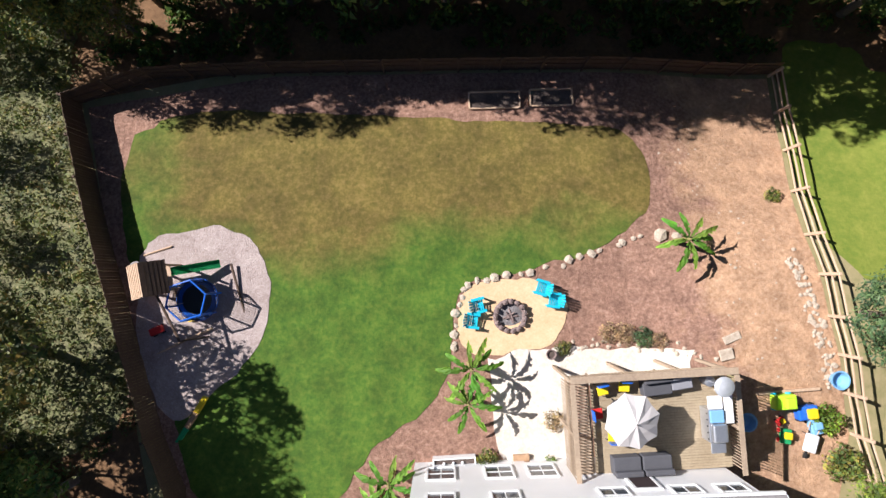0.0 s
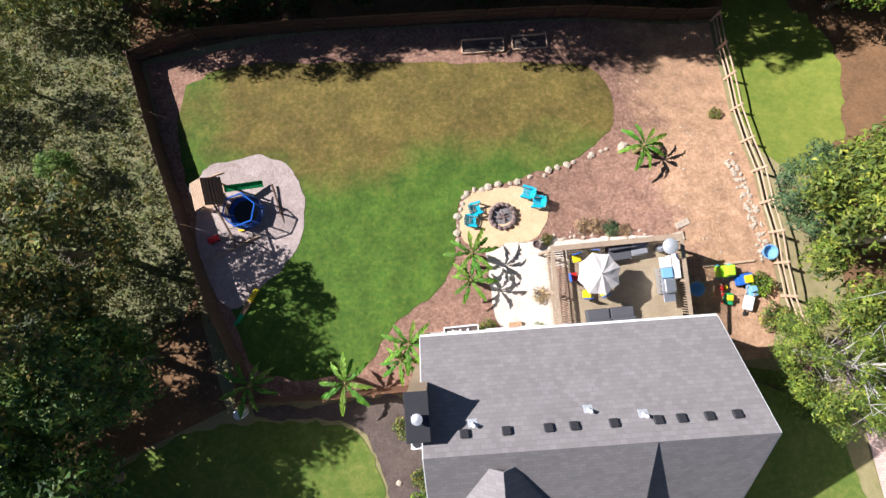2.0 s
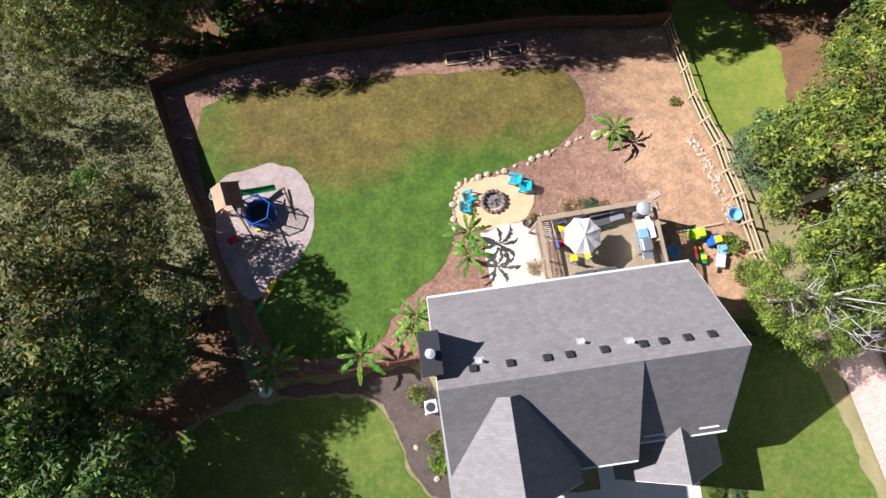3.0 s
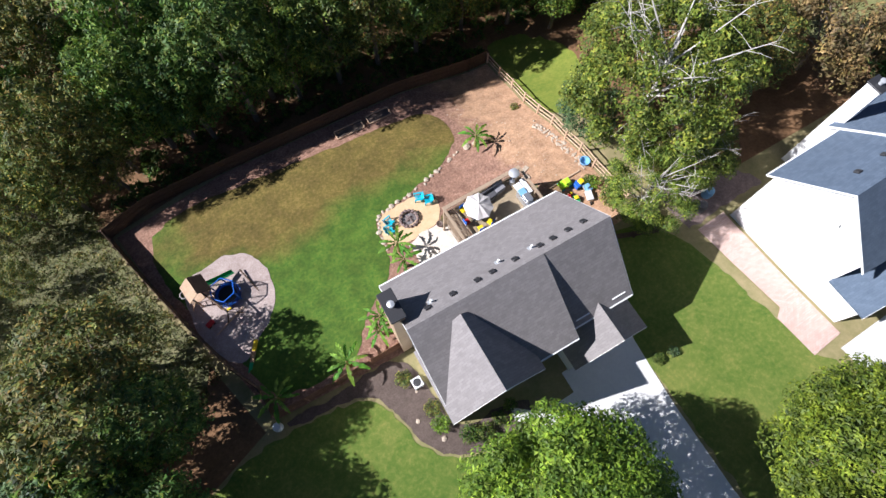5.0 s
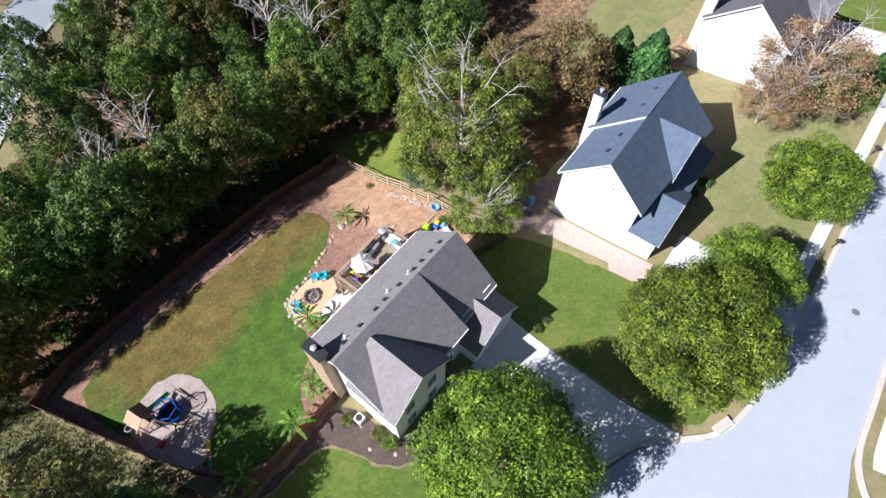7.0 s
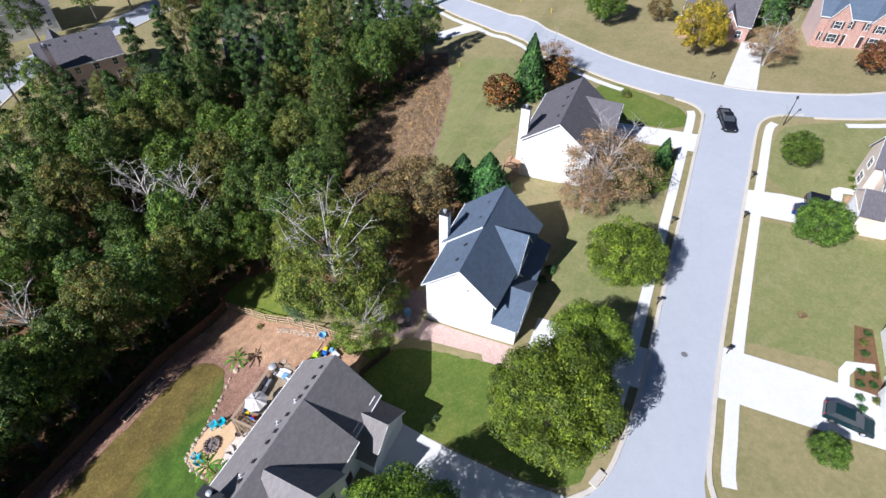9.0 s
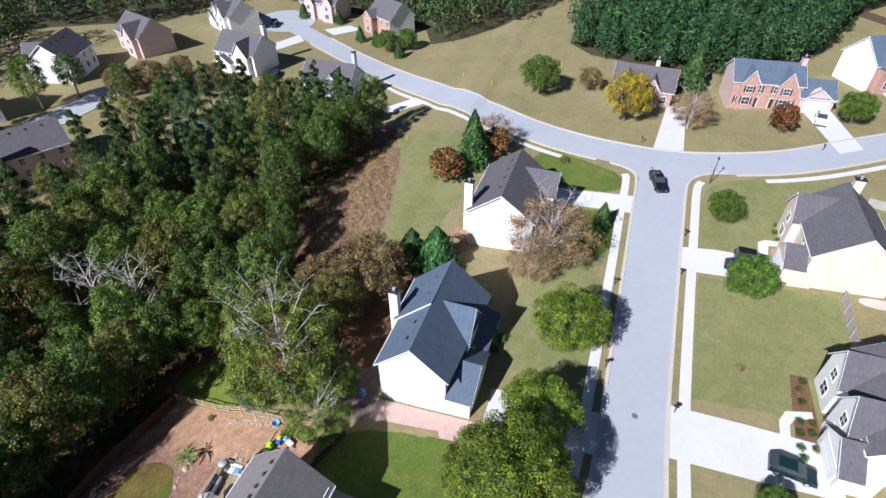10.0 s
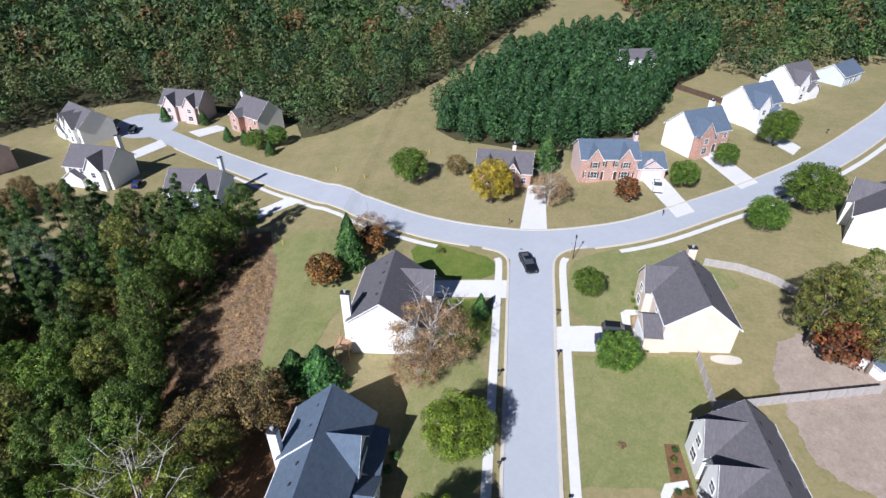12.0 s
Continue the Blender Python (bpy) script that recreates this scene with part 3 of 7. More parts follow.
patch("neighbour_bed", [(23.2, -15.0), (26.1, -14.9), (26.1, -27.2), (23.2, -27.4), (23.1, -23.9), (23.9, -23.4)], 0.06, bricks("pink_pavers", (0.52, 0.36, 0.31), (0.62, 0.46, 0.41), (0.35, 0.24, 0.21), 0.3, 0.15, 0), "pink paved strip along the neighbour's wall", "pavement")

STREET = [(16.5, -44.6), (24, -44.4), (32, -44.4), (45, -44.8), (58, -45.3), (70, -45.7), (86, -46.2)]
CROSS = smooth_line([(152, 72), (147, 62), (139, 46.5), (130, 27), (115.5, 6.5), (102.8, -10.4), (95, -23.9), (90.6, -35.3), (88.9, -46), (90, -57.7), (93.6, -69.4), (101.6, -83), (111.5, -98.7), (126, -117.8), (147, -139.7), (175, -165), (230, -200)])
ring = [(3.0 + 11.1 * math.cos(a), -43.3 + 11.1 * math.sin(a)) for a in (radians(28 + k * 11.7) for k in range(27))]
patch("street", [(82.0, -42.2), (84.6, -40.2), (86.4, -36.5), (89.5, -36.5), (91, -46), (91, -57), (87, -57), (85.6, -53), (83, -50.6), (79.5, -50.0), (70, -49.5), (58, -48.9), (45, -48.3), (32, -47.7), (24, -47.7), (18, -47.6)] + ring[::-1] + [(15.8, -39.5), (19.4, -40.15), (24.5, -40.75), (32, -41.0), (45, -41.3), (58, -41.6), (70, -41.8)], 0.05, ASPHALT, "worn pale grey asphalt street with a turning circle", "road")
strip("cross_road", CROSS, -3.8, 3.8, 0.065, ASPHALT, "curved grey asphalt road across the street's end", "road")
bulb = [(155 + 10.5 * math.cos(a), 76 + 9.5 * math.sin(a)) for a in (radians(k * 15) for k in range(24))]
NORTH_STREET = smooth_line([(-13, 48), (-9, 51), (-3, 56), (12, 70), (34, 85), (55, 91.5), (78, 89), (92, 88)])
strip("north_street", NORTH_STREET, -3.6, 3.6, 0.065, ASPHALT, "pale asphalt street behind the woods", "road")
strip("north_kerb", NORTH_STREET, -4.0, -3.55, 0.16, KERB, "concrete kerb of the street behind the woods", "kerb", 0.2)
patch("turning_circle", bulb, 0.08, ASPHALT, "grey asphalt turning circle at the far road's end", "road")

LEFT = smooth_line([(5.9, -32.2), (9.2, -33.9), (11.6, -36.6), (13.4, -38.4), (15.8, -39.5), (19.4, -40.15), (24.5, -40.75), (32, -41.0), (45, -41.3), (58, -41.6), (70, -41.8), (79, -42.0), (82.6, -41.7), (84.8, -40.0), (86.2, -36.8)], 4)
RIGHT = smooth_line([(10, -53), (14, -50.2), (18, -47.9), (24, -47.7), (32, -47.75), (45, -48.3), (58, -48.9), (70, -49.5), (79.5, -50.0), (83, -50.8), (85.4, -53), (86.9, -57)], 4)
strip("kerb_north", LEFT, -0.05, 0.4, 0.15, KERB, "rolled concrete kerb along the street", "kerb", 0.2)
strip("kerb_south", RIGHT, -0.4, 0.05, 0.15, KERB, "rolled concrete kerb along the street", "kerb", 0.2)
strip("sidewalk_north", LEFT[18:50], 1.3, 2.6, 0.085, CONCRETE, "pale concrete sidewalk behind a grass verge", "sidewalk")
strip("sidewalk_south", RIGHT[8:38], -2.5, -1.2, 0.085, CONCRETE, "pale concrete sidewalk behind a grass verge", "sidewalk")
for part_name, run in (("kerb_cross_far", [p for p in CROSS if p[1] < 58]),):
    strip(part_name, run, 3.75, 4.2, 0.16, KERB, "concrete kerb on the far side of the curved road", "kerb", 0.2)
strip("kerb_cross_east", [p for p in CROSS if -36 < p[1] < 58], -4.2, -3.75, 0.16, KERB, "concrete kerb on the near side of the curved road", "kerb", 0.2)
strip("kerb_cross_west", [p for p in CROSS if p[1] < -57.5], -4.2, -3.75, 0.16, KERB, "concrete kerb on the near side of the curved road", "kerb", 0.2)
strip("sidewalk_cross_east", [p for p in CROSS if -30 < p[1] < 40], -6.6, -5.4, 0.085, CONCRETE, "pale concrete sidewalk along the curved road", "sidewalk")
strip("sidewalk_cross_west", [p for p in CROSS if p[1] < -60], -6.6, -5.4, 0.085, CONCRETE, "pale concrete sidewalk along the curved road", "sidewalk")


def drive(pts, label="pale concrete driveway"):
    patch("driveway", pts, 0.1, CONCRETE, label, "driveway")


drive([(25.2, -28), (31.2, -28), (31.0, -41.0), (25.6, -40.8)], "concrete driveway in the shade of a tree")
drive([(71.0, -28.5), (75.6, -28.0), (75.6, -42.0), (70.6, -41.9)])
drive([(58.5, -49.0), (63.8, -49.2), (64.2, -54), (63.6, -62.5), (58.4, -62.5)], "concrete driveway with two parked cars")
drive([(27.6, -47.8), (34.4, -47.9), (34.0, -56), (33.4, -64.2), (27.4, -64.2), (27.4, -56)], "wide concrete driveway with a parked hatchback")
drive([(92.6, -44.2), (92.9, -49.8), (113.5, -50.6), (113.5, -46.6)])
drive([(97.6, -76.6), (100.4, -81.0), (119.5, -78.2), (118.6, -72.6)], "concrete driveway with a parked white pickup")
drive([(111, -94), (114.5, -99), (134, -95), (131, -90)])
drive([(130, -113), (135, -117), (155, -112), (152, -107)])
drive([(110.6, 8.6), (114.2, 13.6), (108.5, 20.5), (104, 18)])
drive([(142, 62), (146, 66), (128, 72), (126, 68)])
drive([(146, 82), (150, 86), (142, 92), (139, 88)])
drive([(150.5, 56), (153.5, 61), (161, 55), (159, 50)])
patch("front_lawn_south", [(36.2, -50.6), (57.6, -51.6), (57.8, -69), (48.8, -68.8), (44, -66), (36.2, -63.6)], 0.03, LAWN_FRONT, "sunlit front lawn of patchy green and tan grass", "lawn", 0.3)
patch("corner_lawn", rounded([(64.6, -51.8), (79, -52.6), (83, -55), (85, -60), (88.5, -70), (80, -80), (73, -82), (73, -64), (64.8, -62.5)], 1), 0.03, LAWN_FRONT, "corner lawn of patchy green grass", "lawn", 0.3)
patch("third_house_lawn", rounded([(58, -39.5), (70.2, -39.8), (70.6, -28), (58, -28)], 1), 0.05, LAWN_DEEP, "deep green lawn by the third house", "lawn", 0.3)
patch("corner_lawn_north", rounded([(76, -39.6), (82, -39.4), (85, -34), (90, -24), (84, -22), (76, -28)], 1), 0.05, LAWN_DEEP, "deep green corner lawn", "lawn", 0.3)
patch("neighbour_lawn", rounded([(32, -39.2), (57, -39.6), (56, -28), (43, -27), (33, -29)], 1), 0.04, LAWN_FRONT, "front lawn of the blue-roofed house", "lawn", 0.3)
patch("field_grass", rounded([(46, -4), (54, 2), (66, 4), (77, 7), (88, 10), (96, 4), (92, -8), (80, -14), (70, -13), (58, -10), (50, -9)]), 0.05, LAWN_FRONT, "patchy green and tan grass beside the dry field", "field", 0.8)
patch("brush_field", rounded([(42, -1), (50, 9), (60, 18), (75, 18), (92, 14), (87, 6.5), (77, 3), (66, 0), (54, -3)]), 0.06, BRUSH_SOIL, "rough field of brown dry brush", "field", 0.8)
patch("vacant_dirt", rounded([(38, -79), (46, -78), (60, -80), (66, -90), (50, -100), (34, -92)]), 0.05, grainy("stony_dirt", (0.24, 0.18, 0.14), (0.46, 0.38, 0.32), 0.3, 3.0, 0.95, 0.8, 0.05), "patch of grey stony dirt behind the house", "soil", 0.8)


# ---- houses ----
def window(parent, m, w=0.95, h=1.5, shutters=False):
    """A sash window whose face lies in the local xz plane, looking to -y."""
    holder = part("window_frame", box(box(box(box(B(), -w / 2 - 0.08, -w / 2, -0.07, 0.02, -0.08, h + 0.08), w / 2, w / 2 + 0.08, -0.07, 0.02, -0.08, h + 0.08), -w / 2, w / 2, -0.07, 0.02, h, h + 0.08), -w / 2, w / 2, -0.09, 0.02, -0.08, 0), TRIM, parent)
    holder.matrix_basis = m
    part("pane", box(B(), -w / 2, w / 2, -0.02, 0.01, 0, h), PANE, holder, "dark window glass")
    part("sash_bar", box(box(B(), -w / 2, w / 2, -0.045, -0.02, h / 2 - 0.03, h / 2 + 0.03), -0.02, 0.02, -0.04, -0.02, 0, h), TRIM, holder)
    if shutters:
        for s in (-1, 1):
            a, b2 = sorted((s * (w / 2 + 0.1), s * (w / 2 + 0.45)))
            part("shutter", bevelled(box(B(), a, b2, -0.06, 0.0, -0.05, h + 0.05), 0.01, 1), SHUTTER, holder, "dark shutter")


def gable_roof(parent, x0, x1, y0, y1, ze, zr, mat, over=0.35, along="x", th=0.16):
    """Two roof slopes and their trim; the ridge runs along x or y."""
    if along == "x":
        ym, k = (y0 + y1) / 2, (zr - ze) / ((y1 - y0) / 2)
        lo = ze - k * over
        part("roof_slope", slab(B(), [(x0 - over, y0 - over, lo), (x1 + over, y0 - over, lo), (x1 + over, ym, zr), (x0 - over, ym, zr)], th), mat, parent)
        part("roof_slope", slab(B(), [(x0 - over, y1 + over, lo), (x0 - over, ym, zr), (x1 + over, ym, zr), (x1 + over, y1 + over, lo)], th), mat, parent)
        for y, s in ((y0 - over, -1), (y1 + over, 1)):
            part("gutter", box(B(), x0 - over, x1 + over, *sorted((y + s * 0.003, y + s * 0.11)), lo - 0.2, lo - 0.06), TRIM, parent)
        for x, s in ((x0 - over, -1), (x1 + over, 1)):
            for ya in (y0 - over, y1 + over):
                part("bargeboard", slab(B(), [(x, ya, lo - 0.02), (x + s * 0.03, ya, lo - 0.02), (x + s * 0.03, ym, zr - 0.02), (x, ym, zr - 0.02)], 0.2), TRIM, parent)
    else:
        xm, k = (x0 + x1) / 2, (zr - ze) / ((x1 - x0) / 2)
        lo = ze - k * over
        part("roof_slope", slab(B(), [(x0 - over, y0 - over, lo), (xm, y0 - over, zr), (xm, y1, zr), (x0 - over, y1, lo)], th), mat, parent)
        part("roof_slope", slab(B(), [(x1 + over, y0 - over, lo), (x1 + over, y1, lo), (xm, y1, zr), (xm, y0 - over, zr)], th), mat, parent)
        for xa in (x0 - over, x1 + over):
            part("bargeboard", slab(B(), [(xa, y0 - over - 0.03, lo - 0.02), (xa, y0 - over, lo - 0.02), (xm, y0 - over, zr - 0.02), (xm, y0 - over - 0.03, zr - 0.02)], 0.2), TRIM, parent)


def walls(parent, x0, x1, y0, y1, z0, ze, zr, mat, along="x", label=""):
    """A closed body up to the eaves, with a gable on two sides."""
    bm = B()
    d = 0.12
    if along == "x":
        pts = [(y0, z0), (y1, z0), (y1, ze - d), ((y0 + y1) / 2, zr - d), (y0, ze - d)]
        a = [bm.verts.new((x0, y, z)) for y, z in pts]
        b2 = [bm.verts.new((x1, y, z)) for y, z in pts]
    else:
        pts = [(x0, z0), (x1, z0), (x1, ze - d), ((x0 + x1) / 2, zr - d), (x0, ze - d)]
        a = [bm.verts.new((x, y0, z)) for x, z in pts]
        b2 = [bm.verts.new((x, y1, z)) for x, z in pts]
    bm.faces.new(a)
    bm.faces.new(b2[::-1])
    for i in range(5):
        j = (i + 1) % 5
        bm.faces.new((a[i], b2[i], b2[j], a[j]))
    bmesh.ops.recalc_face_normals(bm, faces=bm.faces[:])
    return part("wall", bm, mat, parent, label)


def chimney(parent, x, y, z0, z1, mat, w=0.9, d=1.3):
    c = part("chimney", box(B(), x - w / 2, x + w / 2, y - d / 2, y + d / 2, z0, z1), mat, parent, "boxed chimney with a dark metal cap")
    part("chimney_cap", bevelled(box(B(), x - w / 2 - 0.1, x + w / 2 + 0.1, y - d / 2 - 0.1, y + d / 2 + 0.1, z1 + 0.002, z1 + 0.12), 0.03, 1), DARK_METAL, c)
    part("flue", lathe(B(), [(0.16, z1 + 0.1), (0.16, z1 + 0.4), (0.24, z1 + 0.42), (0.24, z1 + 0.5), (0.05, z1 + 0.56)], 14, pose(x, y, 0)), GALV, c, "round galvanised flue")


def garage_door(parent, m, w=4.8, h=2.2):
    g = part("garage_door", bevelled(box(B(), -w / 2, w / 2, -0.06, 0.02, 0, h), 0.01, 1), TRIM, parent, "white panelled garage door")
    g.matrix_basis = m
    for i in range(4):
        for k in range(6):
            part("panel", bevelled(box(B(), -w / 2 + 0.1 + k * (w - 0.2) / 6 + 0.05, -w / 2 + 0.1 + (k + 1) * (w - 0.2) / 6 - 0.05, -0.085, -0.06, i * h / 4 + 0.07, (i + 1) * h / 4 - 0.05), 0.01, 1), TRIM, g)


def front_door(parent, m):
    d = part("door", bevelled(box(B(), -0.48, 0.48, -0.06, 0.02, 0, 2.1), 0.01, 1), SHUTTER, parent, "dark front door in a white frame")
    d.matrix_basis = m
    part("door_frame", box(box(box(B(), -0.6, -0.48, -0.08, 0.02, 0, 2.22), 0.48, 0.6, -0.08, 0.02, 0, 2.22), -0.48, 0.48, -0.08, 0.02, 2.1, 2.22), TRIM, d)


def vents(parent, spots, pitch):
    for x, y, z in spots:
        v = part("roof_vent", bevelled(box(B(), -0.2, 0.2, -0.2, 0.2, 0, 0.14), 0.04, 1), DARK_METAL, parent, "low dark roof vent")
        v.matrix_basis = pose(x, y, z, pitch, 0, 0)


def storey_house(m, w, d, hw, rise, wall_mat, roof_mat, label, front_gables=(), garage=None, chim=None, shutters=False, brick_front=None, back_windows=True, z0=-2.5):
    """A house with its front to -y and its ridge along x; the origin lies at ground level in the middle of its front."""
    h = thing("house", m, label, "house", "houses of the street")
    body = brick_front or wall_mat
    walls(h, -w / 2, w / 2, 0, d, z0, hw, hw + rise, wall_mat)
    gable_roof(h, -w / 2, w / 2, 0, d, hw, hw + rise, roof_mat)
    if brick_front:
        part("brick_facing", box(B(), -w / 2 + 0.01, w / 2 - 0.01, -0.1, -0.003, z0, hw - 0.35), body, h, "red brick front")
    fy = -0.1 if brick_front else 0.0
    cols = max(3, int(w / 3.0))
    for i in range(cols):
        x = -w / 2 + (i + 0.5) * w / cols
        if garage and abs(x - garage[0]) < 3.2:
            pass
        elif abs(x) < 1.2 * (w / cols) / 2:
            front_door(h, pose(x, fy, 0.15))
        else:
            window(h, pose(x, fy, 0.75), 1.0, 1.5, shutters)
        if hw > 4.2 and not any(abs(x - g[0]) < g[1] / 2 for g in front_gables):
            window(h, pose(x, fy, 3.5), 0.95, 1.3, shutters)
    for gx0, gw, gd, top in front_gables:
        k = rise / (d / 2)
        ze = min(hw, top - gw / 2 * 0.85)
        walls(h, gx0 - gw / 2, gx0 + gw / 2, -gd, d * 0.3, z0, ze, top, body, "y")
        gable_roof(h, gx0 - gw / 2, gx0 + gw / 2, -gd, (top - hw) / k + 0.3, ze, top, roof_mat, 0.3, "y")
        window(h, pose(gx0, -gd, 0.8), 1.5, 1.5, shutters)
        if top > 5.5:
            window(h, pose(gx0, -gd, 3.4), 1.2, 1.3, shutters)
    if garage:
        gx0, gw, gd, ze = garage
        walls(h, gx0 - gw / 2, gx0 + gw / 2, -gd, 1.5, z0, ze, ze + gw * 0.36, wall_mat, "y")
        gable_roof(h, gx0 - gw / 2, gx0 + gw / 2, -gd, 0.0, ze, ze + gw * 0.36, roof_mat, 0.3, "y")
        garage_door(h, pose(gx0, -gd, 0.1), gw - 1.0)
    if back_windows:
        for i in range(cols):
            x = -w / 2 + (i + 0.5) * w / cols
            window(h, pose(x, d, 0.9, 0, 0, 180), 0.95, 1.4)
            if hw > 4.2:
                window(h, pose(x, d, 3.5, 0, 0, 180), 0.95, 1.3)
    if chim:
        chimney(h, *chim, wall_mat)
    k = math.degrees(math.atan2(rise, d / 2))
    vents(h, [(-w * 0.3 + i * w * 0.2, d / 2 + 0.9, hw + rise - 0.9 * rise / (d / 2) - 0.02) for i in range(4)], -k)
    return h


# The house with the deck: rear eave towards the yard.
HOUSE = pose(-1.75, -7.55, 0, 0, 0, -1.6)
home = thing("house", HOUSE, "white-sided house with a grey shingle roof and front gables", "house", "houses of the street")
W, RZ, EZ, RY = 14.35, 10.15, 6.25, -4.25
walls(home, 0, W, -8.5, 0, -2.5, EZ, RZ, WHITE_SIDING)
part("roof_slope", slab(B(), [(-0.3, 0.35, EZ - 0.34), (-0.3, RY, RZ), (W + 0.3, RY, RZ), (W + 0.3, 0.35, EZ - 0.34)], 0.16), ROOF_GREY, home)
part("roof_slope", slab(B(), [(9.2, -8.85, EZ - 0.2), (W + 0.3, -8.85, EZ - 0.2), (W + 0.3, RY, RZ), (9.2, RY, RZ)], 0.16), ROOF_GREY, home)
part("roof_slope", slab(B(), [(-0.3, -9.55, 6.6), (9.5, -9.55, 6.6), (9.5, RY, RZ + 0.02), (-0.3, RY, RZ + 0.02)], 0.2), ROOF_GREY, home)
part("soffit", slab(B(), [(0.0, -9.2, 6.6), (9.4, -9.2, 6.6), (9.4, RY - 0.2, RZ - 0.3), (0.0, RY - 0.2, RZ - 0.3)], 0.05), WHITE_SIDING, home)
for x0, x1 in ((0.0, 0.15), (9.2, 9.35)):
    part("side_wall", slab(B(), [(x0, -9.15, 6.55), (x1, -9.15, 6.55), (x1, RY - 0.3, RZ - 0.36), (x0, RY - 0.3, RZ - 0.36)], 3.9), WHITE_SIDING, home)
part("front_wall", box(B(), 0.15, 9.2, -9.15, -8.4, -2.4, 6.5), WHITE_SIDING, home)
# front cross gable
walls(home, -0.15, 6.1, -9.85, -6.0, -2.5, 7.1, 10.15, WHITE_SIDING, "y")
gable_roof(home, -0.15, 6.1, -9.85, -5.0, 7.15, 10.2, ROOF_GREY, 0.3, "y")
# garage wing
walls(home, 9.2, 14.8, -10.9, -7.5, -2.5, 4.0, 6.55, WHITE_SIDING, "y")
gable_roof(home, 9.2, 14.8, -10.9, -7.6, 4.05, 6.6, ROOF_GREY, 0.3, "y")
garage_door(home, pose(12.0, -10.9, 1.0), 4.7)
front_door(home, pose(7.4, -9.15, 1.2))
for x, z in ((1.6, 1.9), (4.3, 1.9), (1.6, 5.0), (4.3, 5.0)):
    window(home, pose(x, -9.85, z), 1.0, 1.5)
for x, y0 in ((8.0, -9.15), (10.6, -8.5), (13.6, -8.5)):
    window(home, pose(x, y0, 5.0), 0.9, 1.3)
for x in (1.3, 4.0, 6.0):
    window(home, pose(x, 0, 0.9, 0, 0, 180), 1.2, 1.4)
for x in (1.3, 4.0, 8.5, 11.5, 13.4):
    window(home, pose(x, 0, 3.9, 0, 0, 180), 1.1, 1.4)
front_door(home, pose(10.0, 0, 1.95, 0, 0, 180))
for y, z in ((-2.2, 1.2), (-6.8, 1.6), (-6.8, 4.4)):
    window(home, pose(0, y, z, 0, 0, -90), 0.9, 1.4)
part("gutter", box(B(), -0.3, W + 0.3, 0.353, 0.46, EZ - 0.52, EZ - 0.38), TRIM, home)
part("gutter", box(B(), 9.55, W + 0.3, -8.96, -8.853, EZ - 0.38, EZ - 0.24), TRIM, home)
part("gutter", box(B(), 6.5, 9.5, -9.66, -9.553, 6.4, 6.54), TRIM, home)
part("bargeboard", slab(slab(B(), [(-0.34, 0.35, EZ - 0.36), (-0.303, 0.35, EZ - 0.36), (-0.303, RY, RZ - 0.02), (-0.34, RY, RZ - 0.02)], 0.2), [(-0.34, -9.55, 6.58), (-0.303, -9.55, 6.58), (-0.303, RY, RZ - 0.02), (-0.34, RY, RZ - 0.02)], 0.2), TRIM, home)
part("bargeboard", slab(slab(B(), [(W + 0.303, 0.35, EZ - 0.36), (W + 0.34, 0.35, EZ - 0.36), (W + 0.34, RY, RZ - 0.02), (W + 0.303, RY, RZ - 0.02)], 0.2), [(W + 0.303, -8.85, EZ - 0.22), (W + 0.34, -8.85, EZ - 0.22), (W + 0.34, RY, RZ - 0.02), (W + 0.303, RY, RZ - 0.02)], 0.2), TRIM, home)
chimney(home, -0.42, -2.5, -1.0, 10.2, TAN_BOARD, 0.84, 1.9)
vents(home, [(x, RY + 0.7, RZ - 0.62) for x in (1.5, 3.3, 5.1, 6.2, 7.9, 9.8, 10.8, 12.0, 13.2)], -44)
for x, y in ((1.9, -3.2), (7.0, -3.0), (9.3, -3.3)):
    z = RZ - 0.96 * (y - RY)
    p = part("vent_pipe", lathe(B(), [(0.07, -0.1), (0.07, 0.45), (0.09, 0.46)], 10), WHITE_PLASTIC, home, "white plastic vent pipe")
    p.matrix_basis = pose(x, y, z)
    f = part("flashing", bevelled(box(B(), -0.22, 0.22, -0.2, 0.2, 0.0, 0.03), 0.01, 1), GALV, home, "pale metal flashing")
    f.matrix_basis = pose(x, y, z + 0.02, -44)

# The blue-roofed neighbour.
nb = thing("house", pose(0, 0, 0), "white house with a blue-grey shingle roof and chimney", "house", "houses of the street")
walls(nb, 26.4, 41.2, -23.5, -15.4, -1.5, 7.6, 11.55, WHITE_SIDING)
part("roof_slope", slab(B(), [(26.1, -15.0, 7.35), (26.1, -19.5, 11.6), (33.4, -19.5, 11.6), (33.4, -15.0, 7.35)], 0.16), ROOF_BLUE, nb)
part("roof_slope", slab(B(), [(33.4, -14.2, 6.85), (33.4, -19.5, 11.75), (41.5, -19.5, 11.75), (41.5, -14.2, 6.85)], 0.2), ROOF_BLUE, nb)
part("roof_slope", slab(B(), [(26.1, -23.95, 7.5), (41.5, -24.9, 7.0), (41.5, -19.5, 11.72), (26.1, -19.5, 11.6)], 0.16), ROOF_BLUE, nb)
part("bargeboard", slab(slab(B(), [(26.06, -15.0, 7.33), (26.097, -15.0, 7.33), (26.097, -19.5, 11.58), (26.06, -19.5, 11.58)], 0.2), [(26.06, -23.95, 7.48), (26.097, -23.95, 7.48), (26.097, -19.5, 11.58), (26.06, -19.5, 11.58)], 0.2), TRIM, nb)
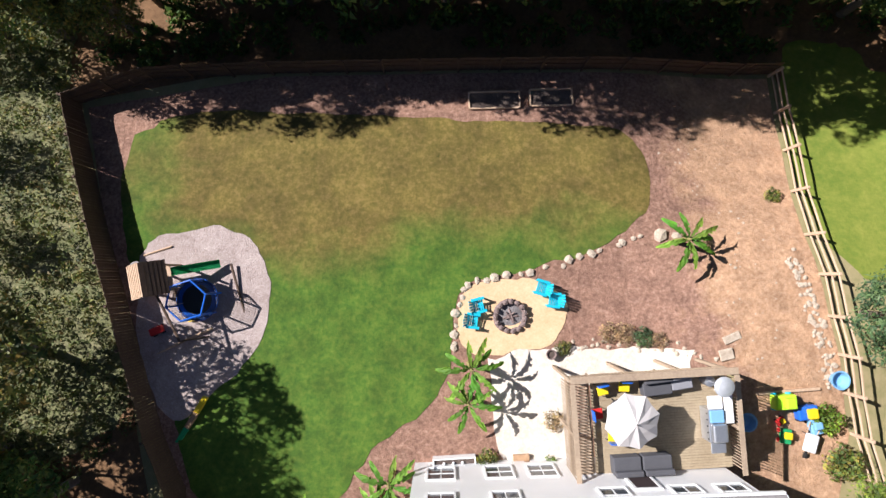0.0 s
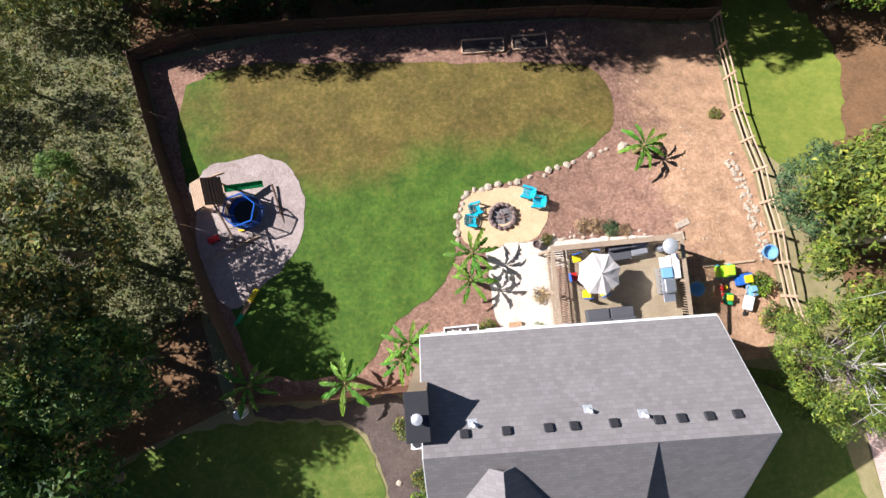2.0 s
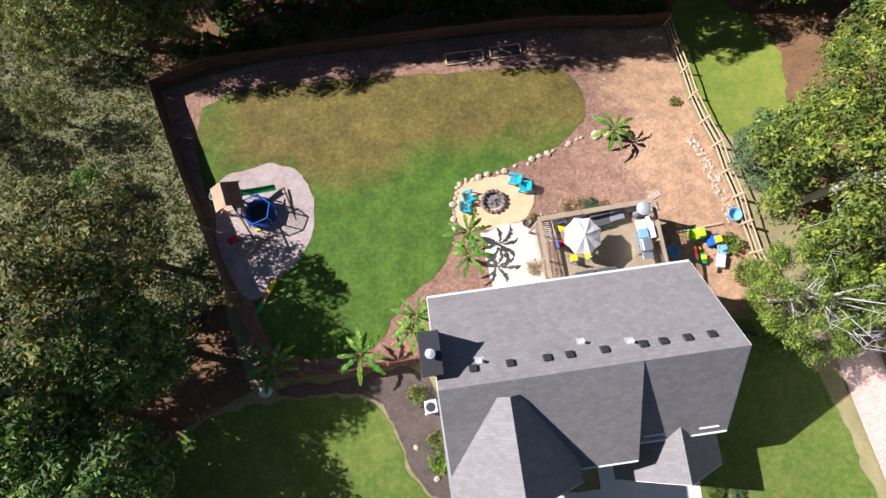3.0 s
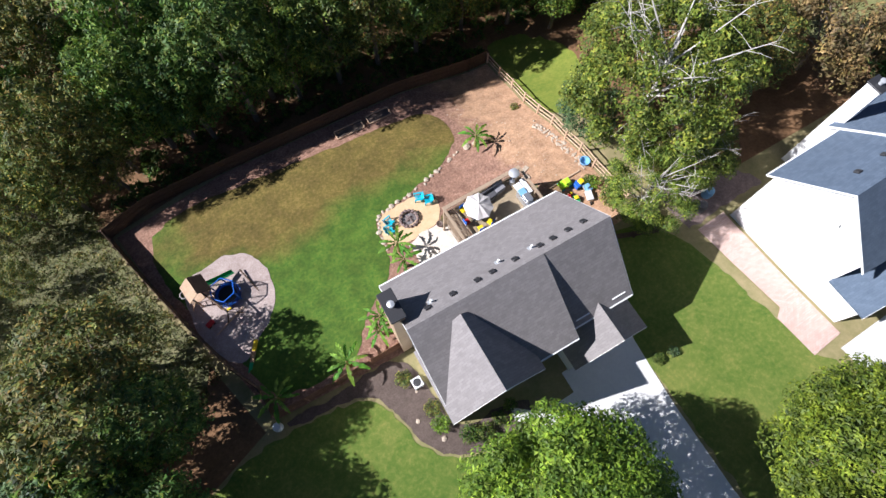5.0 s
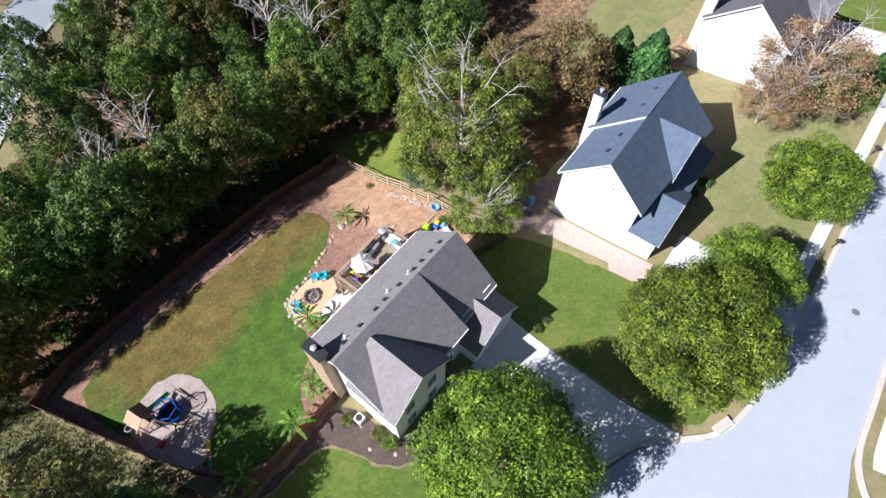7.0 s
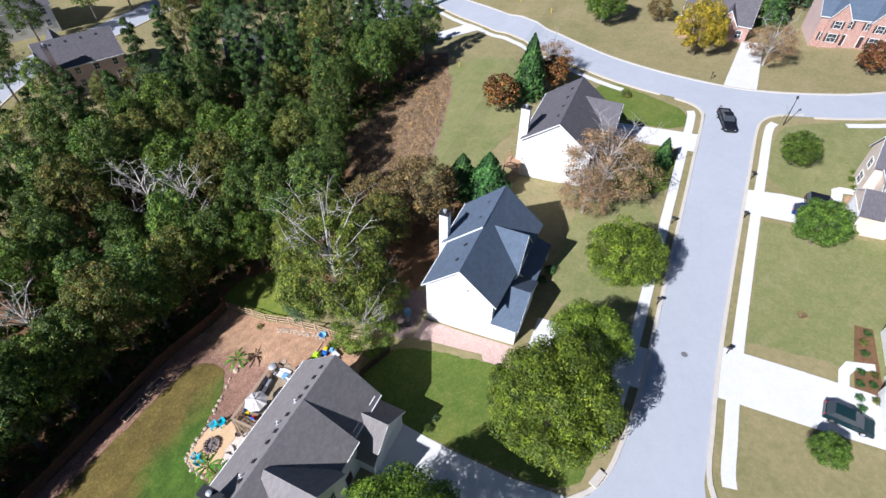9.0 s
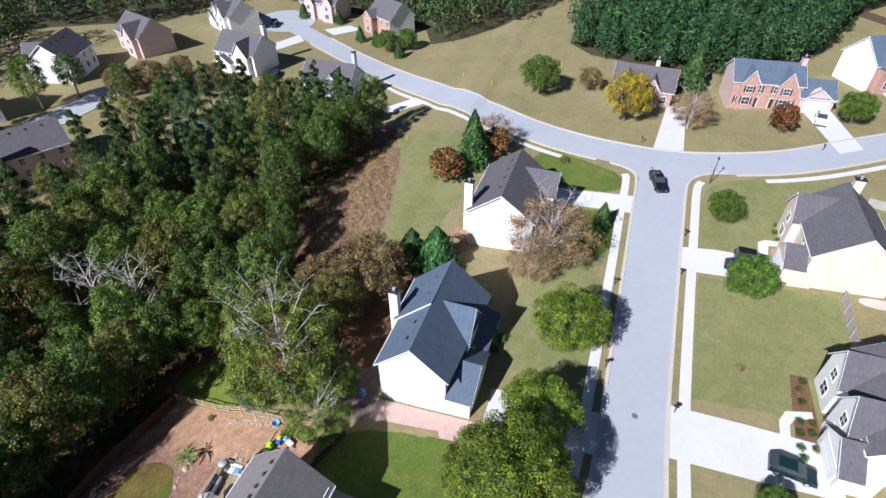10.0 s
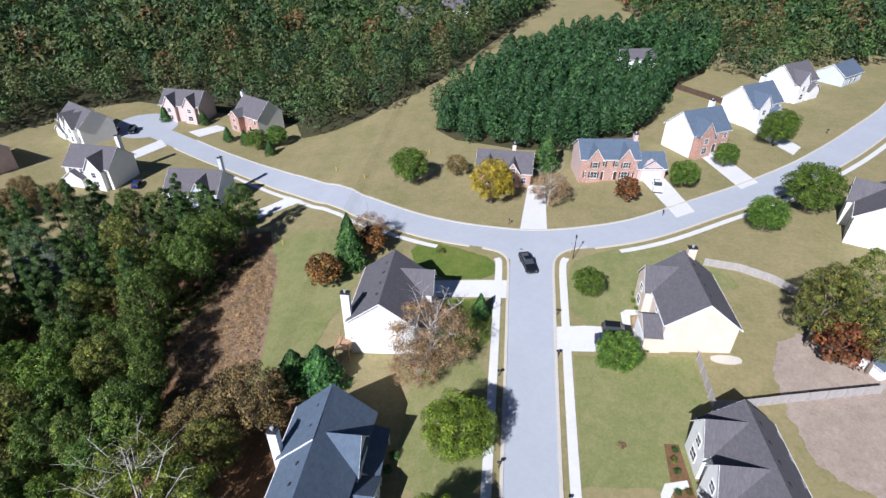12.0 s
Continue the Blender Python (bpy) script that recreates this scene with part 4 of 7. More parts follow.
part("bargeboard", slab(B(), [(33.34, -14.2, 6.86), (33.397, -14.2, 6.86), (33.397, -19.4, 11.7), (33.34, -19.4, 11.7)], 0.22), TRIM, nb)
part("gutter", box(B(), 26.1, 33.3, -14.997, -14.89, 7.16, 7.3), TRIM, nb)
part("gutter", box(B(), 33.4, 41.5, -14.197, -14.09, 6.66, 6.8), TRIM, nb)
walls(nb, 33.6, 41.2, -17, -14.5, -1.5, 6.9, 8.4, WHITE_SIDING, "x")
walls(nb, 32.4, 37.6, -24.25, -21.5, -1.0, 7.4, 10.8, WHITE_SIDING, "y")
gable_roof(nb, 32.4, 37.6, -24.25, -20.2, 7.45, 10.9, ROOF_BLUE, 0.3, "y")
walls(nb, 26.42, 33.85, -26.4, -23.0, -1.0, 4.7, 6.95, WHITE_SIDING, "y")
gable_roof(nb, 26.42, 33.85, -26.4, -23.45, 4.75, 7.0, ROOF_BLUE, 0.3, "y")
garage_door(nb, pose(30.1, -26.4, 1.75), 4.9)
part("porch_roof", slab(B(), [(34.3, -26.4, 4.3), (41.2, -26.4, 4.3), (41.2, -23.2, 5.3), (34.3, -23.2, 5.3)], 0.15), ROOF_BLUE, nb)
for x in (35.0, 40.9):
    part("porch_post", box(B(), x - 0.1, x + 0.1, -26.3, -26.1, 0.5, 4.2), TRIM, nb)
part("gable_vent", bevelled(box(B(), 26.33, 26.395, -19.9, -19.3, 7.9, 8.7), 0.01, 1), TRIM, nb, "white louvred gable vent")
part("window_hood", slab(slab(B(), [(26.0, -19.6, 9.35), (26.4, -19.6, 9.35), (26.4, -20.5, 8.75), (26.0, -20.5, 8.75)], 0.1), [(26.0, -18.7, 8.75), (26.4, -18.7, 8.75), (26.4, -19.6, 9.35), (26.0, -19.6, 9.35)], 0.1), TRIM, nb, "small white gable hood")
for x in (28, 31, 35, 38):
    window(nb, pose(x, -15.4 if x < 33 else -14.5, 4.6, 0, 0, 180), 1.0, 1.4)
for x in (33.9, 36.1):
    window(nb, pose(x, -24.25, 6.0), 0.9, 1.3)
chimney(nb, 34.6, -14.2, -1.5, 10.9, WHITE_SIDING, 1.0, 1.1)
vents(nb, [(x, -18.3, 10.5) for x in (28.5, 31, 36, 39)], -43)


def at(x, y, rot, dz=0.0):
    return pose(x, y, terrain(x, y) + dz, 0, 0, rot)


storey_house(at(64.3, -27.2, 0, -0.3), 14.0, 10.2, 6.2, 3.8, WHITE_SIDING, ROOF_DARK, "white house with a dark shingle roof and wooden deck", [(3.5, 5.0, 1.8, 9.0)], (-0.5, 5.8, 2.6, 3.0), (-6.0, 10.4, -2, 10.6))
storey_house(at(65.6, -64.3, 180, 0.1), 13.4, 10.3, 5.4, 4.0, CREAM_SIDING, ROOF_DARK, "cream house with a charcoal roof and chimney", [(-3.6, 5.0, 1.2, 8.4)], (4.3, 5.4, 2.6, 3.0), (-6.6, 6.2, -2, 10.2))
storey_house(at(36.6, -64.8, 180, 0.0), 12.6, 8.4, 4.9, 3.5, WHITE_SIDING, ROOF_DARK, "white house with a dark roof and two front gables", [(-3.6, 4.6, 0.9, 8.0), (2.4, 4.2, 1.2, 8.0)], (5.4, 5.6, 2.0, 2.9), None)
storey_house(at(113.5, -40.5, -94, 0.2), 13.0, 9.0, 3.6, 3.4, CREAM_SIDING, ROOF_DARK, "small brick-fronted house with a dark roof", [(2.2, 3.6, 0.8, 6.2), (-3.6, 4.8, 1.6, 6.4)], None, (2.0, 5.5, 2, 8.3), False, BRICK_RED)
storey_house(at(115.5, -65.2, -84, 0.2), 13.5, 9.0, 5.6, 3.0, PINK_SIDING, ROOF_BLUE, "brick two-storey house with dark shutters", [(3.6, 3.4, 0.5, 8.2), (-3.6, 3.4, 0.5, 8.2)], None, (6.4, 4.5, 2, 9.8), True, BRICK_RED)
side = storey_house(at(115.3, -75.0, -84, 0.2), 6.4, 7.6, 3.2, 2.4, PINK_SIDING, ROOF_BLUE, "lower garage wing with a blue-grey roof", [], (0, 5.6, 0.2, 2.9))
storey_house(at(131.0, -92.5, -62, 0.2), 12.0, 10.0, 5.8, 4.4, WHITE_SIDING, ROOF_BLUE, "white-sided house with a brick front gable", [(-3.0, 4.6, 1.4, 9.0)], None, (5.6, 7.5, 2, 10.8), False, BRICK_RED)
storey_house(at(151.5, -113.5, -58, 0.2), 12.0, 10.0, 5.8, 4.4, WHITE_SIDING, ROOF_BLUE, "white house with a blue-grey roof", [(-3.0, 4.6, 1.4, 9.0)], (3.4, 5.4, 1.5, 2.9), (5.6, 7.5, 2, 10.8))
storey_house(at(173, -133, -55, 0.2), 12.0, 10.0, 5.8, 4.4, WHITE_SIDING, ROOF_DARK, "white house with a charcoal roof", [(-3.0, 4.6, 1.4, 9.0)], (3.4, 5.4, 1.5, 2.9), None)
storey_house(at(191, -157, -50, 0.2), 13.0, 9.0, 3.2, 3.0, BLUE_SIDING, ROOF_BLUE, "low pavilion with a blue-grey roof", [], None, None)
storey_house(at(95, -108, 150, 0.2), 13.0, 10.0, 5.6, 4.0, WHITE_SIDING, ROOF_DARK, "white house with a porch beside green trees", [(-3.0, 4.6, 1.4, 9.0)], None, None)
storey_house(at(107.5, 36.0, -90, -0.2), 13.5, 10.0, 5.6, 4.0, BLUE_SIDING, ROOF_DARK, "pale blue house with a charcoal roof", [(3.0, 4.6, 1.4, 9.0)], (-3.6, 5.4, 1.6, 2.9), (4, 10.2, -2, 10.5))
storey_house(at(114.0, 67, -95, 0.0), 13.0, 10.0, 5.6, 4.0, WHITE_SIDING, ROOF_DARK, "white house with a chimney and dark roof", [(3.0, 4.6, 1.4, 9.0)], (-3.6, 5.4, 1.6, 2.9), (3, 10.3, -2, 10.4))
storey_house(at(139, 89.5, -120, 0.0), 13.5, 10.0, 5.6, 4.0, WHITE_SIDING, ROOF_DARK, "white house with a dark roof by the turning circle", [(3.0, 4.2, 1.2, 8.8), (-1.0, 3.6, 1.0, 8.6)], (-4.2, 5.0, 1.4, 2.9), None)
storey_house(at(161.5, 67, -95, 0.0), 14.0, 9.5, 5.6, 3.8, PINK_SIDING, ROOF_DARK, "pale two-storey house before the woods", [(4.2, 4.0, 1.2, 8.8), (-3.0, 4.0, 1.2, 8.8)], None, None)
storey_house(at(158.5, 43, -120, 0.0), 12.0, 10.0, 5.8, 4.4, WHITE_SIDING, ROOF_DARK, "white house with a tall chimney and brick porch", [(-3.2, 4.6, 2.4, 7.4)], None, (-6.4, 5, -2, 11.2), False, BRICK_RED)
storey_house(at(112, 101, -110, 0.0), 13.0, 10.0, 5.6, 4.0, PINK_SIDING, ROOF_DARK, "pale pink house with a dark roof", [(3.0, 4.6, 1.4, 9.0)], None, None)
storey_house(at(78, 48, 130, 0.0), 13.0, 10.0, 5.6, 4.0, PINK_SIDING, ROOF_DARK, "pale pink house seen through the pines", [(3.0, 4.6, 1.4, 9.0)], None, None)
storey_house(at(59.5, 81, 150, 0.0), 14.0, 10.0, 5.6, 3.6, PINK_SIDING, ROOF_DARK, "long pale house with a grey roof behind trees", [(3.0, 4.6, 1.4, 9.0)], None, (5, 10.3, -2, 10.2))
storey_house(at(68, 110, 150, 0.0), 13.0, 10.0, 5.6, 4.0, WHITE_SIDING, ROOF_DARK, "white house with a dark roof on the far street", [(3.0, 4.6, 1.4, 9.0)], None, None)
storey_house(at(92, 110, -160, 0.0), 13.0, 10.0, 5.6, 4.0, WHITE_SIDING, ROOF_DARK, "white house with a dark roof behind trees", [(3.0, 4.6, 1.4, 9.0)], None, None)
storey_house(at(300, 10, -90, 1.0), 14.0, 10.0, 5.6, 4.0, WHITE_SIDING, ROOF_DARK, "far white house among the woods", [], None, None)
storey_house(at(300, -14, -90, 1.0), 14.0, 10.0, 5.6, 4.0, WHITE_SIDING, ROOF_DARK, "far white house among the woods", [], None, None)
storey_house(at(205, -90, -80, 0.4), 13.0, 9.0, 3.6, 2.6, WHITE_SIDING, ROOF_DARK, "low pale house half hidden by trees", [], None, None)

# ---- trees ----
rng = np.random.default_rng(7)


def leaf_quads(points, out, size, jitter=0.8):
    """Leaf cards round given points, facing outwards with a random lean."""
    n = len(points)
    nrm = out + jitter * rng.normal(size=(n, 3))
    nrm /= np.linalg.norm(nrm, axis=1, keepdims=True) + 1e-9
    a = np.cross(nrm, rng.normal(size=(n, 3)))
    a /= np.linalg.norm(a, axis=1, keepdims=True) + 1e-9
    b = np.cross(nrm, a)
    s = (size * rng.uniform(0.6, 1.3, n))[:, None]
    l = s * rng.uniform(0.55, 0.9, n)[:, None]
    return np.stack([points - a * s, points - b * l + nrm * s * 0.15, points + a * s, points + b * l + nrm * s * 0.15], 1)


def leaf_tris(points, out, size, jitter=0.8):
    """Smaller three-cornered leaf cards for crowns that are seen from afar."""
    return np.delete(leaf_quads(points, out, size * 1.25, jitter), 3, axis=1)


def lobes_quads(lobes, per, size, shell=0.35, flat=0.0, jitter=0.8, cards=leaf_quads):
    out = []
    for cx, cy, cz, rx, rz in lobes:
        d = rng.normal(size=(per, 3))
        d /= np.linalg.norm(d, axis=1, keepdims=True)
        d[:, 2] = np.where(d[:, 2] < -0.5, -d[:, 2], d[:, 2])
        r = 1 - shell * rng.random(per) ** 1.5
        p = d * r[:, None] * np.array([rx, rx, rz]) + np.array([cx, cy, cz])
        o = d.copy()
        o[:, 2] += 0.3 + flat
        out.append(cards(p, o, size, jitter))
    return np.concatenate(out)


def round_lobes(r, h0, h1, n, lobe):
    """Lobes on an egg-shaped crown from height h0 to h1."""
    out = [(0, 0, (h0 + h1) / 2, r * 0.62, (h1 - h0) * 0.36)]
    for i in range(n):
        u = (i + 0.5) / n
        z = -0.75 + 1.7 * u
        z = min(0.95, z)
        a = i * 2.4 + rng.uniform(-0.3, 0.3)
        rad = math.sqrt(max(0.05, 1 - z * z)) * rng.uniform(0.66, 0.84) * r
        s = lobe * rng.uniform(0.75, 1.25)
        out.append((rad * math.cos(a), rad * math.sin(a), (h0 + h1) / 2 + z * (h1 - h0) * 0.40, s, s * 0.8))
    return out


def trunk_mesh(name, h, r, limbs, mat, spread=0.5, length=0.5, lean=0.0, twigs=0):
    bm = B()
    tube(bm, [(0, 0, -0.6), (lean * 0.1, 0.05, h * 0.25), (lean * 0.4, -0.05, h * 0.6), (lean, 0, h)], [r * 1.25, r, r * 0.7, r * 0.25], 8)
    for i in range(limbs):
        a = i * 2.4 + rng.uniform(-0.4, 0.4)
        z0 = h * rng.uniform(0.3, 0.85)
        ln = h * length * rng.uniform(0.6, 1.1)
        dx, dy = math.cos(a) * ln * spread, math.sin(a) * ln * spread
        p = [(lean * z0 / h, 0, z0), (dx * 0.5, dy * 0.5, z0 + ln * 0.4), (dx * 1.1, dy * 1.1, z0 + ln * rng.uniform(0.6, 1.0))]
        tube(bm, p, [r * 0.42, r * 0.26, r * 0.07], 6)
        for k in range(twigs):
            t = rng.uniform(0.35, 1.0)
            q = Vector(p[1]).lerp(Vector(p[2]), t)
            e = q + Vector((rng.uniform(-1, 1), rng.uniform(-1, 1), rng.uniform(-0.1, 1.0))) * ln * 0.35
            tube(bm, [q, q.lerp(e, 0.5) + Vector((0, 0, 0.1)), e], [r * 0.12, r * 0.08, r * 0.025], 4)
    me = bpy.data.meshes.new(name)
    bm.to_mesh(me)
    bm.free()
    me.materials.append(mat)
    return me


def tree_kind(trunk, crown):
    return trunk, crown


def plant_tree(kind, x, y, scale, turn, name, label, group="", stretch=1.0, dz=0.0):
    t = thing(name, pose(x, y, terrain(x, y) + dz, 0, 0, turn) @ Matrix.Diagonal((scale, scale, scale * stretch, 1)), label, "tree" if "tree" in name or name in ("pine", "cypress") else "shrub", group)
    hung("trunk", kind[0], t)
    for c in kind[1:]:
        hung("crown", c, t)
    return t


MAPLE_KIND = (trunk_mesh("trunk", 6, 0.3, 7, BARK), quads_mesh("crown", lobes_quads(round_lobes(6.0, 1.2, 11.5, 64, 1.5), 720, 0.115, 0.4, jitter=0.42, cards=leaf_tris), MAPLE))
MAPLE_SMALL = (trunk_mesh("trunk", 4, 0.22, 6, BARK), quads_mesh("crown", lobes_quads(round_lobes(4.4, 1.0, 8.6, 46, 1.2), 600, 0.11, 0.4, jitter=0.42, cards=leaf_tris), MAPLE))
LAWN_TREE = (MAPLE_SMALL[0], quads_mesh("crown", lobes_quads(round_lobes(4.4, 1.0, 8.6, 42, 1.2), 320, 0.145, 0.4, jitter=0.42, cards=leaf_tris), LAWNLEAF))
WOOD_KINDS = []
for i in range(5):
    WOOD_KINDS.append((trunk_mesh("trunk", 9, 0.25, 7, BARK, 0.5, 0.5), quads_mesh("crown", lobes_quads(round_lobes(3.6 + 0.3 * i, 2.0, 13 + i, 46, 1.1), 165, 0.165, 0.5, jitter=0.42, cards=leaf_tris), OLIVE if i == 3 else BLUEGREEN if i == 4 else MIDLEAF if i == 1 else OAKLEAF)))
SPARSE = (trunk_mesh("trunk", 11, 0.2, 20, PALE_BARK, 0.75, 0.5, twigs=6), quads_mesh("crown", lobes_quads(round_lobes(7.0, 2.0, 12.5, 66, 1.2), 420, 0.125, 0.8, jitter=0.55, cards=leaf_tris), YELLOWGREEN))
DEAD = (trunk_mesh("trunk", 12, 0.24, 16, PALE_BARK, 0.55, 0.42, twigs=9),)
BROWN_KIND = (trunk_mesh("trunk", 5, 0.2, 10, BARK, 0.8, 0.6, twigs=3), quads_mesh("crown", lobes_quads(round_lobes(4.4, 0.8, 8, 40, 1.15), 290, 0.125, 0.75, jitter=0.6, cards=leaf_tris), BROWNLEAF))
AUTUMN_KIND = (trunk_mesh("trunk", 5, 0.2, 6, BARK), quads_mesh("crown", lobes_quads(round_lobes(4.6, 0.8, 9.5, 40, 1.2), 320, 0.14, 0.5, jitter=0.45, cards=leaf_tris), AUTUMN))
RUSSET_KIND = (trunk_mesh("trunk", 3, 0.14, 5, BARK), quads_mesh("crown", lobes_quads(round_lobes(2.8, 0.5, 6.2, 22, 0.95), 100, 0.2, 0.5), RUSSET))
BARE_KIND = (trunk_mesh("trunk", 6.5, 0.18, 18, GREY_WOOD, 0.75, 0.55, twigs=8), quads_mesh("crown", lobes_quads(round_lobes(4.6, 0.6, 7.5, 34, 1.2), 420, 0.075, 0.9, jitter=0.9, cards=leaf_tris), DRYGRASS))


def cone_quads(r, h, n, size, base=0.3):
    z = rng.random(n) ** 0.8
    a = rng.random(n) * 2 * math.pi
    ripple = 1 + 0.16 * np.sin(a * 5 + z * 22) + 0.1 * np.sin(a * 11 - z * 31)
    rad = r * (1 - z) ** 0.8 * ripple * (1 - 0.35 * rng.random(n) ** 2)
    p = np.stack([rad * np.cos(a), rad * np.sin(a), base + z * (h - base)], 1)
    o = np.stack([np.cos(a), np.sin(a), np.full(n, 0.5)], 1)
    return leaf_quads(p, o, size, 0.5)


CYPRESS_KIND = (trunk_mesh("trunk", 4, 0.15, 3, BARK, 0.2, 0.2), quads_mesh("crown", cone_quads(2.9, 9.0, 6500, 0.19), CYPRESS))


def pine_kind():
    q = []
    for i in range(16):
        z = 7 + 9.5 * i / 15
        a = i * 2.4
        rad = 2.6 * (1 - (i / 16) * 0.7)
        q.append((rad * 0.6 * math.cos(a), rad * 0.6 * math.sin(a), z, rad * 0.6, 0.75))
    return (trunk_mesh("trunk", 16, 0.22, 9, BARK, 0.5, 0.16), quads_mesh("crown", lobes_quads(q, 400, 0.15, 0.8, jitter=0.7, cards=leaf_tris), PINELEAF))


PINE_KIND = pine_kind()

for x, y, s, a in ((0.6, -25.6, 1.08, 10), (17.4, -32.6, 1.06, 80)):
    plant_tree(MAPLE_KIND, x, y, s, a, "maple_tree", "broad dense bright green maple on the front lawn", "street maples")
plant_tree(MAPLE_SMALL, 26.6, -34.2, 0.98, 30, "maple_tree", "dense green maple beside a larger one", "street maples")
plant_tree(MAPLE_SMALL, 40.0, -35.4, 1.05, 200, "maple_tree", "dense round green maple by the street", "street maples")
plant_tree(SPARSE, 24.0, -4.6, 1.12, 20, "oak_tree", "tall thinning tree with bleached bare limbs")
plant_tree(SPARSE, 29.5, 0.5, 0.95, 160, "oak_tree", "tall thinning olive tree with bare limbs")
plant_tree(SPARSE, 20.0, -10.8, 0.6, 250, "oak_tree", "smaller yellow-green tree at the house corner")
plant_tree(SPARSE, 24.6, -9.6, 0.62, 60, "oak_tree", "smaller yellow-green tree beside the patio")
plant_tree(WOOD_KINDS[4], 21.4, -1.6, 0.62, 0, "evergreen_tree", "low dense grey-green tree against the fence", stretch=0.62)
plant_tree(WOOD_KINDS[3], -22.2, -5.6, 1.1, 0, "woodland_tree", "large olive-green tree outside the fence", stretch=0.8)
plant_tree(WOOD_KINDS[3], -21.2, -0.9, 0.95, 30, "woodland_tree", "leafy olive tree close outside the west fence", stretch=0.8)
plant_tree(WOOD_KINDS[0], -18.6, -7.4, 0.85, 130, "woodland_tree", "dark green tree pressed against the west fence", stretch=0.95)
plant_tree(WOOD_KINDS[1], -23.5, -10.2, 0.95, 200, "woodland_tree", "leafy green tree behind the west fence", stretch=0.85)
plant_tree(WOOD_KINDS[0], -20.5, -14.0, 0.95, 70, "woodland_tree", "dark green tree outside the fence corner", stretch=0.8)
for x, y, s in ((50.6, -10.2, 1.1), (50.2, -14.4, 1.3)):
    plant_tree(CYPRESS_KIND, x, y, s, x * 7, "cypress", "dense conical green cypress", "cypress pair", 0.72)
plant_tree(CYPRESS_KIND, 80, -11.5, 1.15, 0, "cypress", "tall dark conical evergreen", stretch=1.15)
plant_tree(CYPRESS_KIND, 65.9, -37.1, 0.55, 0, "cypress", "small conical evergreen by the sidewalk")
plant_tree(CYPRESS_KIND, 122, -51, 1.2, 0, "cypress", "broad conical evergreen behind the small house")
plant_tree(BROWN_KIND, 43.0, -7.0, 1.3, 0, "brown_tree", "brown-leaved autumn tree at the wood's edge")
plant_tree(WOOD_KINDS[3], 35.0, -5.2, 0.82, 140, "woodland_tree", "yellow-green tree at the wood's edge", stretch=0.8)
plant_tree(BROWN_KIND, 39.5, -1.5, 1.1, 70, "brown_tree", "brown-leaved autumn tree before the dry field")
plant_tree(BARE_KIND, 55.0, -30.0, 1.5, 0, "willow_tree", "nearly bare straggling tan tree by the white house")
plant_tree(BARE_KIND, 51.5, -28.4, 0.95, 90, "willow_tree", "nearly bare straggling tan tree by the white house")
plant_tree(BARE_KIND, 87.5, -13.5, 0.95, 90, "bare_tree", "bare grey tree by the curved road")
plant_tree(BARE_KIND, 103.5, -50.6, 1.05, 30, "bare_tree", "bare pale tree beside the far driveway")
plant_tree(RUSSET_KIND, 74, -8, 1.15, 0, "red_tree", "small red-leaved tree at the field's edge")
plant_tree(RUSSET_KIND, 84.5, -14.8, 1.0, 60, "red_tree", "small russet tree beside an evergreen")
plant_tree(RUSSET_KIND, 105, -67.5, 0.95, 30, "red_tree", "small red tree on the brick house's lawn")
plant_tree(RUSSET_KIND, 57.5, -88, 1.3, 200, "red_tree", "dark red tree behind the cream house")
plant_tree(AUTUMN_KIND, 104.3, -38, 1.12, 0, "yellow_tree", "yellow autumn tree on the far lawn")
plant_tree(BROWN_KIND, 119.5, -29, 0.7, 0, "brown_tree", "low brown-green tree on the far lawn")
for x, y, s in ((71.8, -55.2, 0.66), (55.0, -57.2, 0.8), (116, -17.5, 1.1), (111.5, -81, 0.8), (123.2, -94, 0.72), (92.8, -91.5, 0.9), (100.8, -102.8, 1.3), (136, -110, 1.0), (140, -113, 1.0), (146, 35, 0.8), (150, 30, 0.8), (24.3, -57.2, 0.42)):
    plant_tree(LAWN_TREE, x, y, s, x * 13, "lawn_tree", "round green tree on a front lawn", "lawn trees", 0.95)
for x, y, s in ((-25, 17.5, 0.6), (-27, 11, 0.36), (-21.3, 17.2, 0.72), (-17.2, 17.2, 0.6)):
    plant_tree(WOOD_KINDS[3], x, y, s, x * 17, "woodland_tree", "yellow-green tree at the fence corner", "western trees")
for x, y, s in ((61, -86, 0.95), (56, -92, 0.9), (64, -93, 1.0)):
    plant_tree(WOOD_KINDS[3], x, y, s, x * 17, "woodland_tree", "olive-green tree behind the fence", "trees behind the fence")


def inside(x, y, poly):
    hit = False
    for (ax, ay), (bx, by) in zip(poly, poly[1:] + poly[:1]):
        if (ay > y) != (by > y) and x < (bx - ax) * (y - ay) / (by - ay) + ax:
            hit = not hit
    return hit


def scatter(poly, gap, tries, keep=()):
    xs, ys = [p[0] for p in poly], [p[1] for p in poly]
    got = []
    cell = {}
    for _ in range(tries):
        x, y = rng.uniform(min(xs), max(xs)), rng.uniform(min(ys), max(ys))
        if not inside(x, y, poly):
            continue
        c = (int(x // gap), int(y // gap))
        if any((x - u) ** 2 + (y - v) ** 2 < gap * gap for i in (-1, 0, 1) for j in (-1, 0, 1) for u, v in cell.get((c[0] + i, c[1] + j), ())):
            continue
        if any((x - u) ** 2 + (y - v) ** 2 < r * r for u, v, r in keep):
            continue
        cell.setdefault(c, []).append((x, y))
        got.append((x, y))
    return got


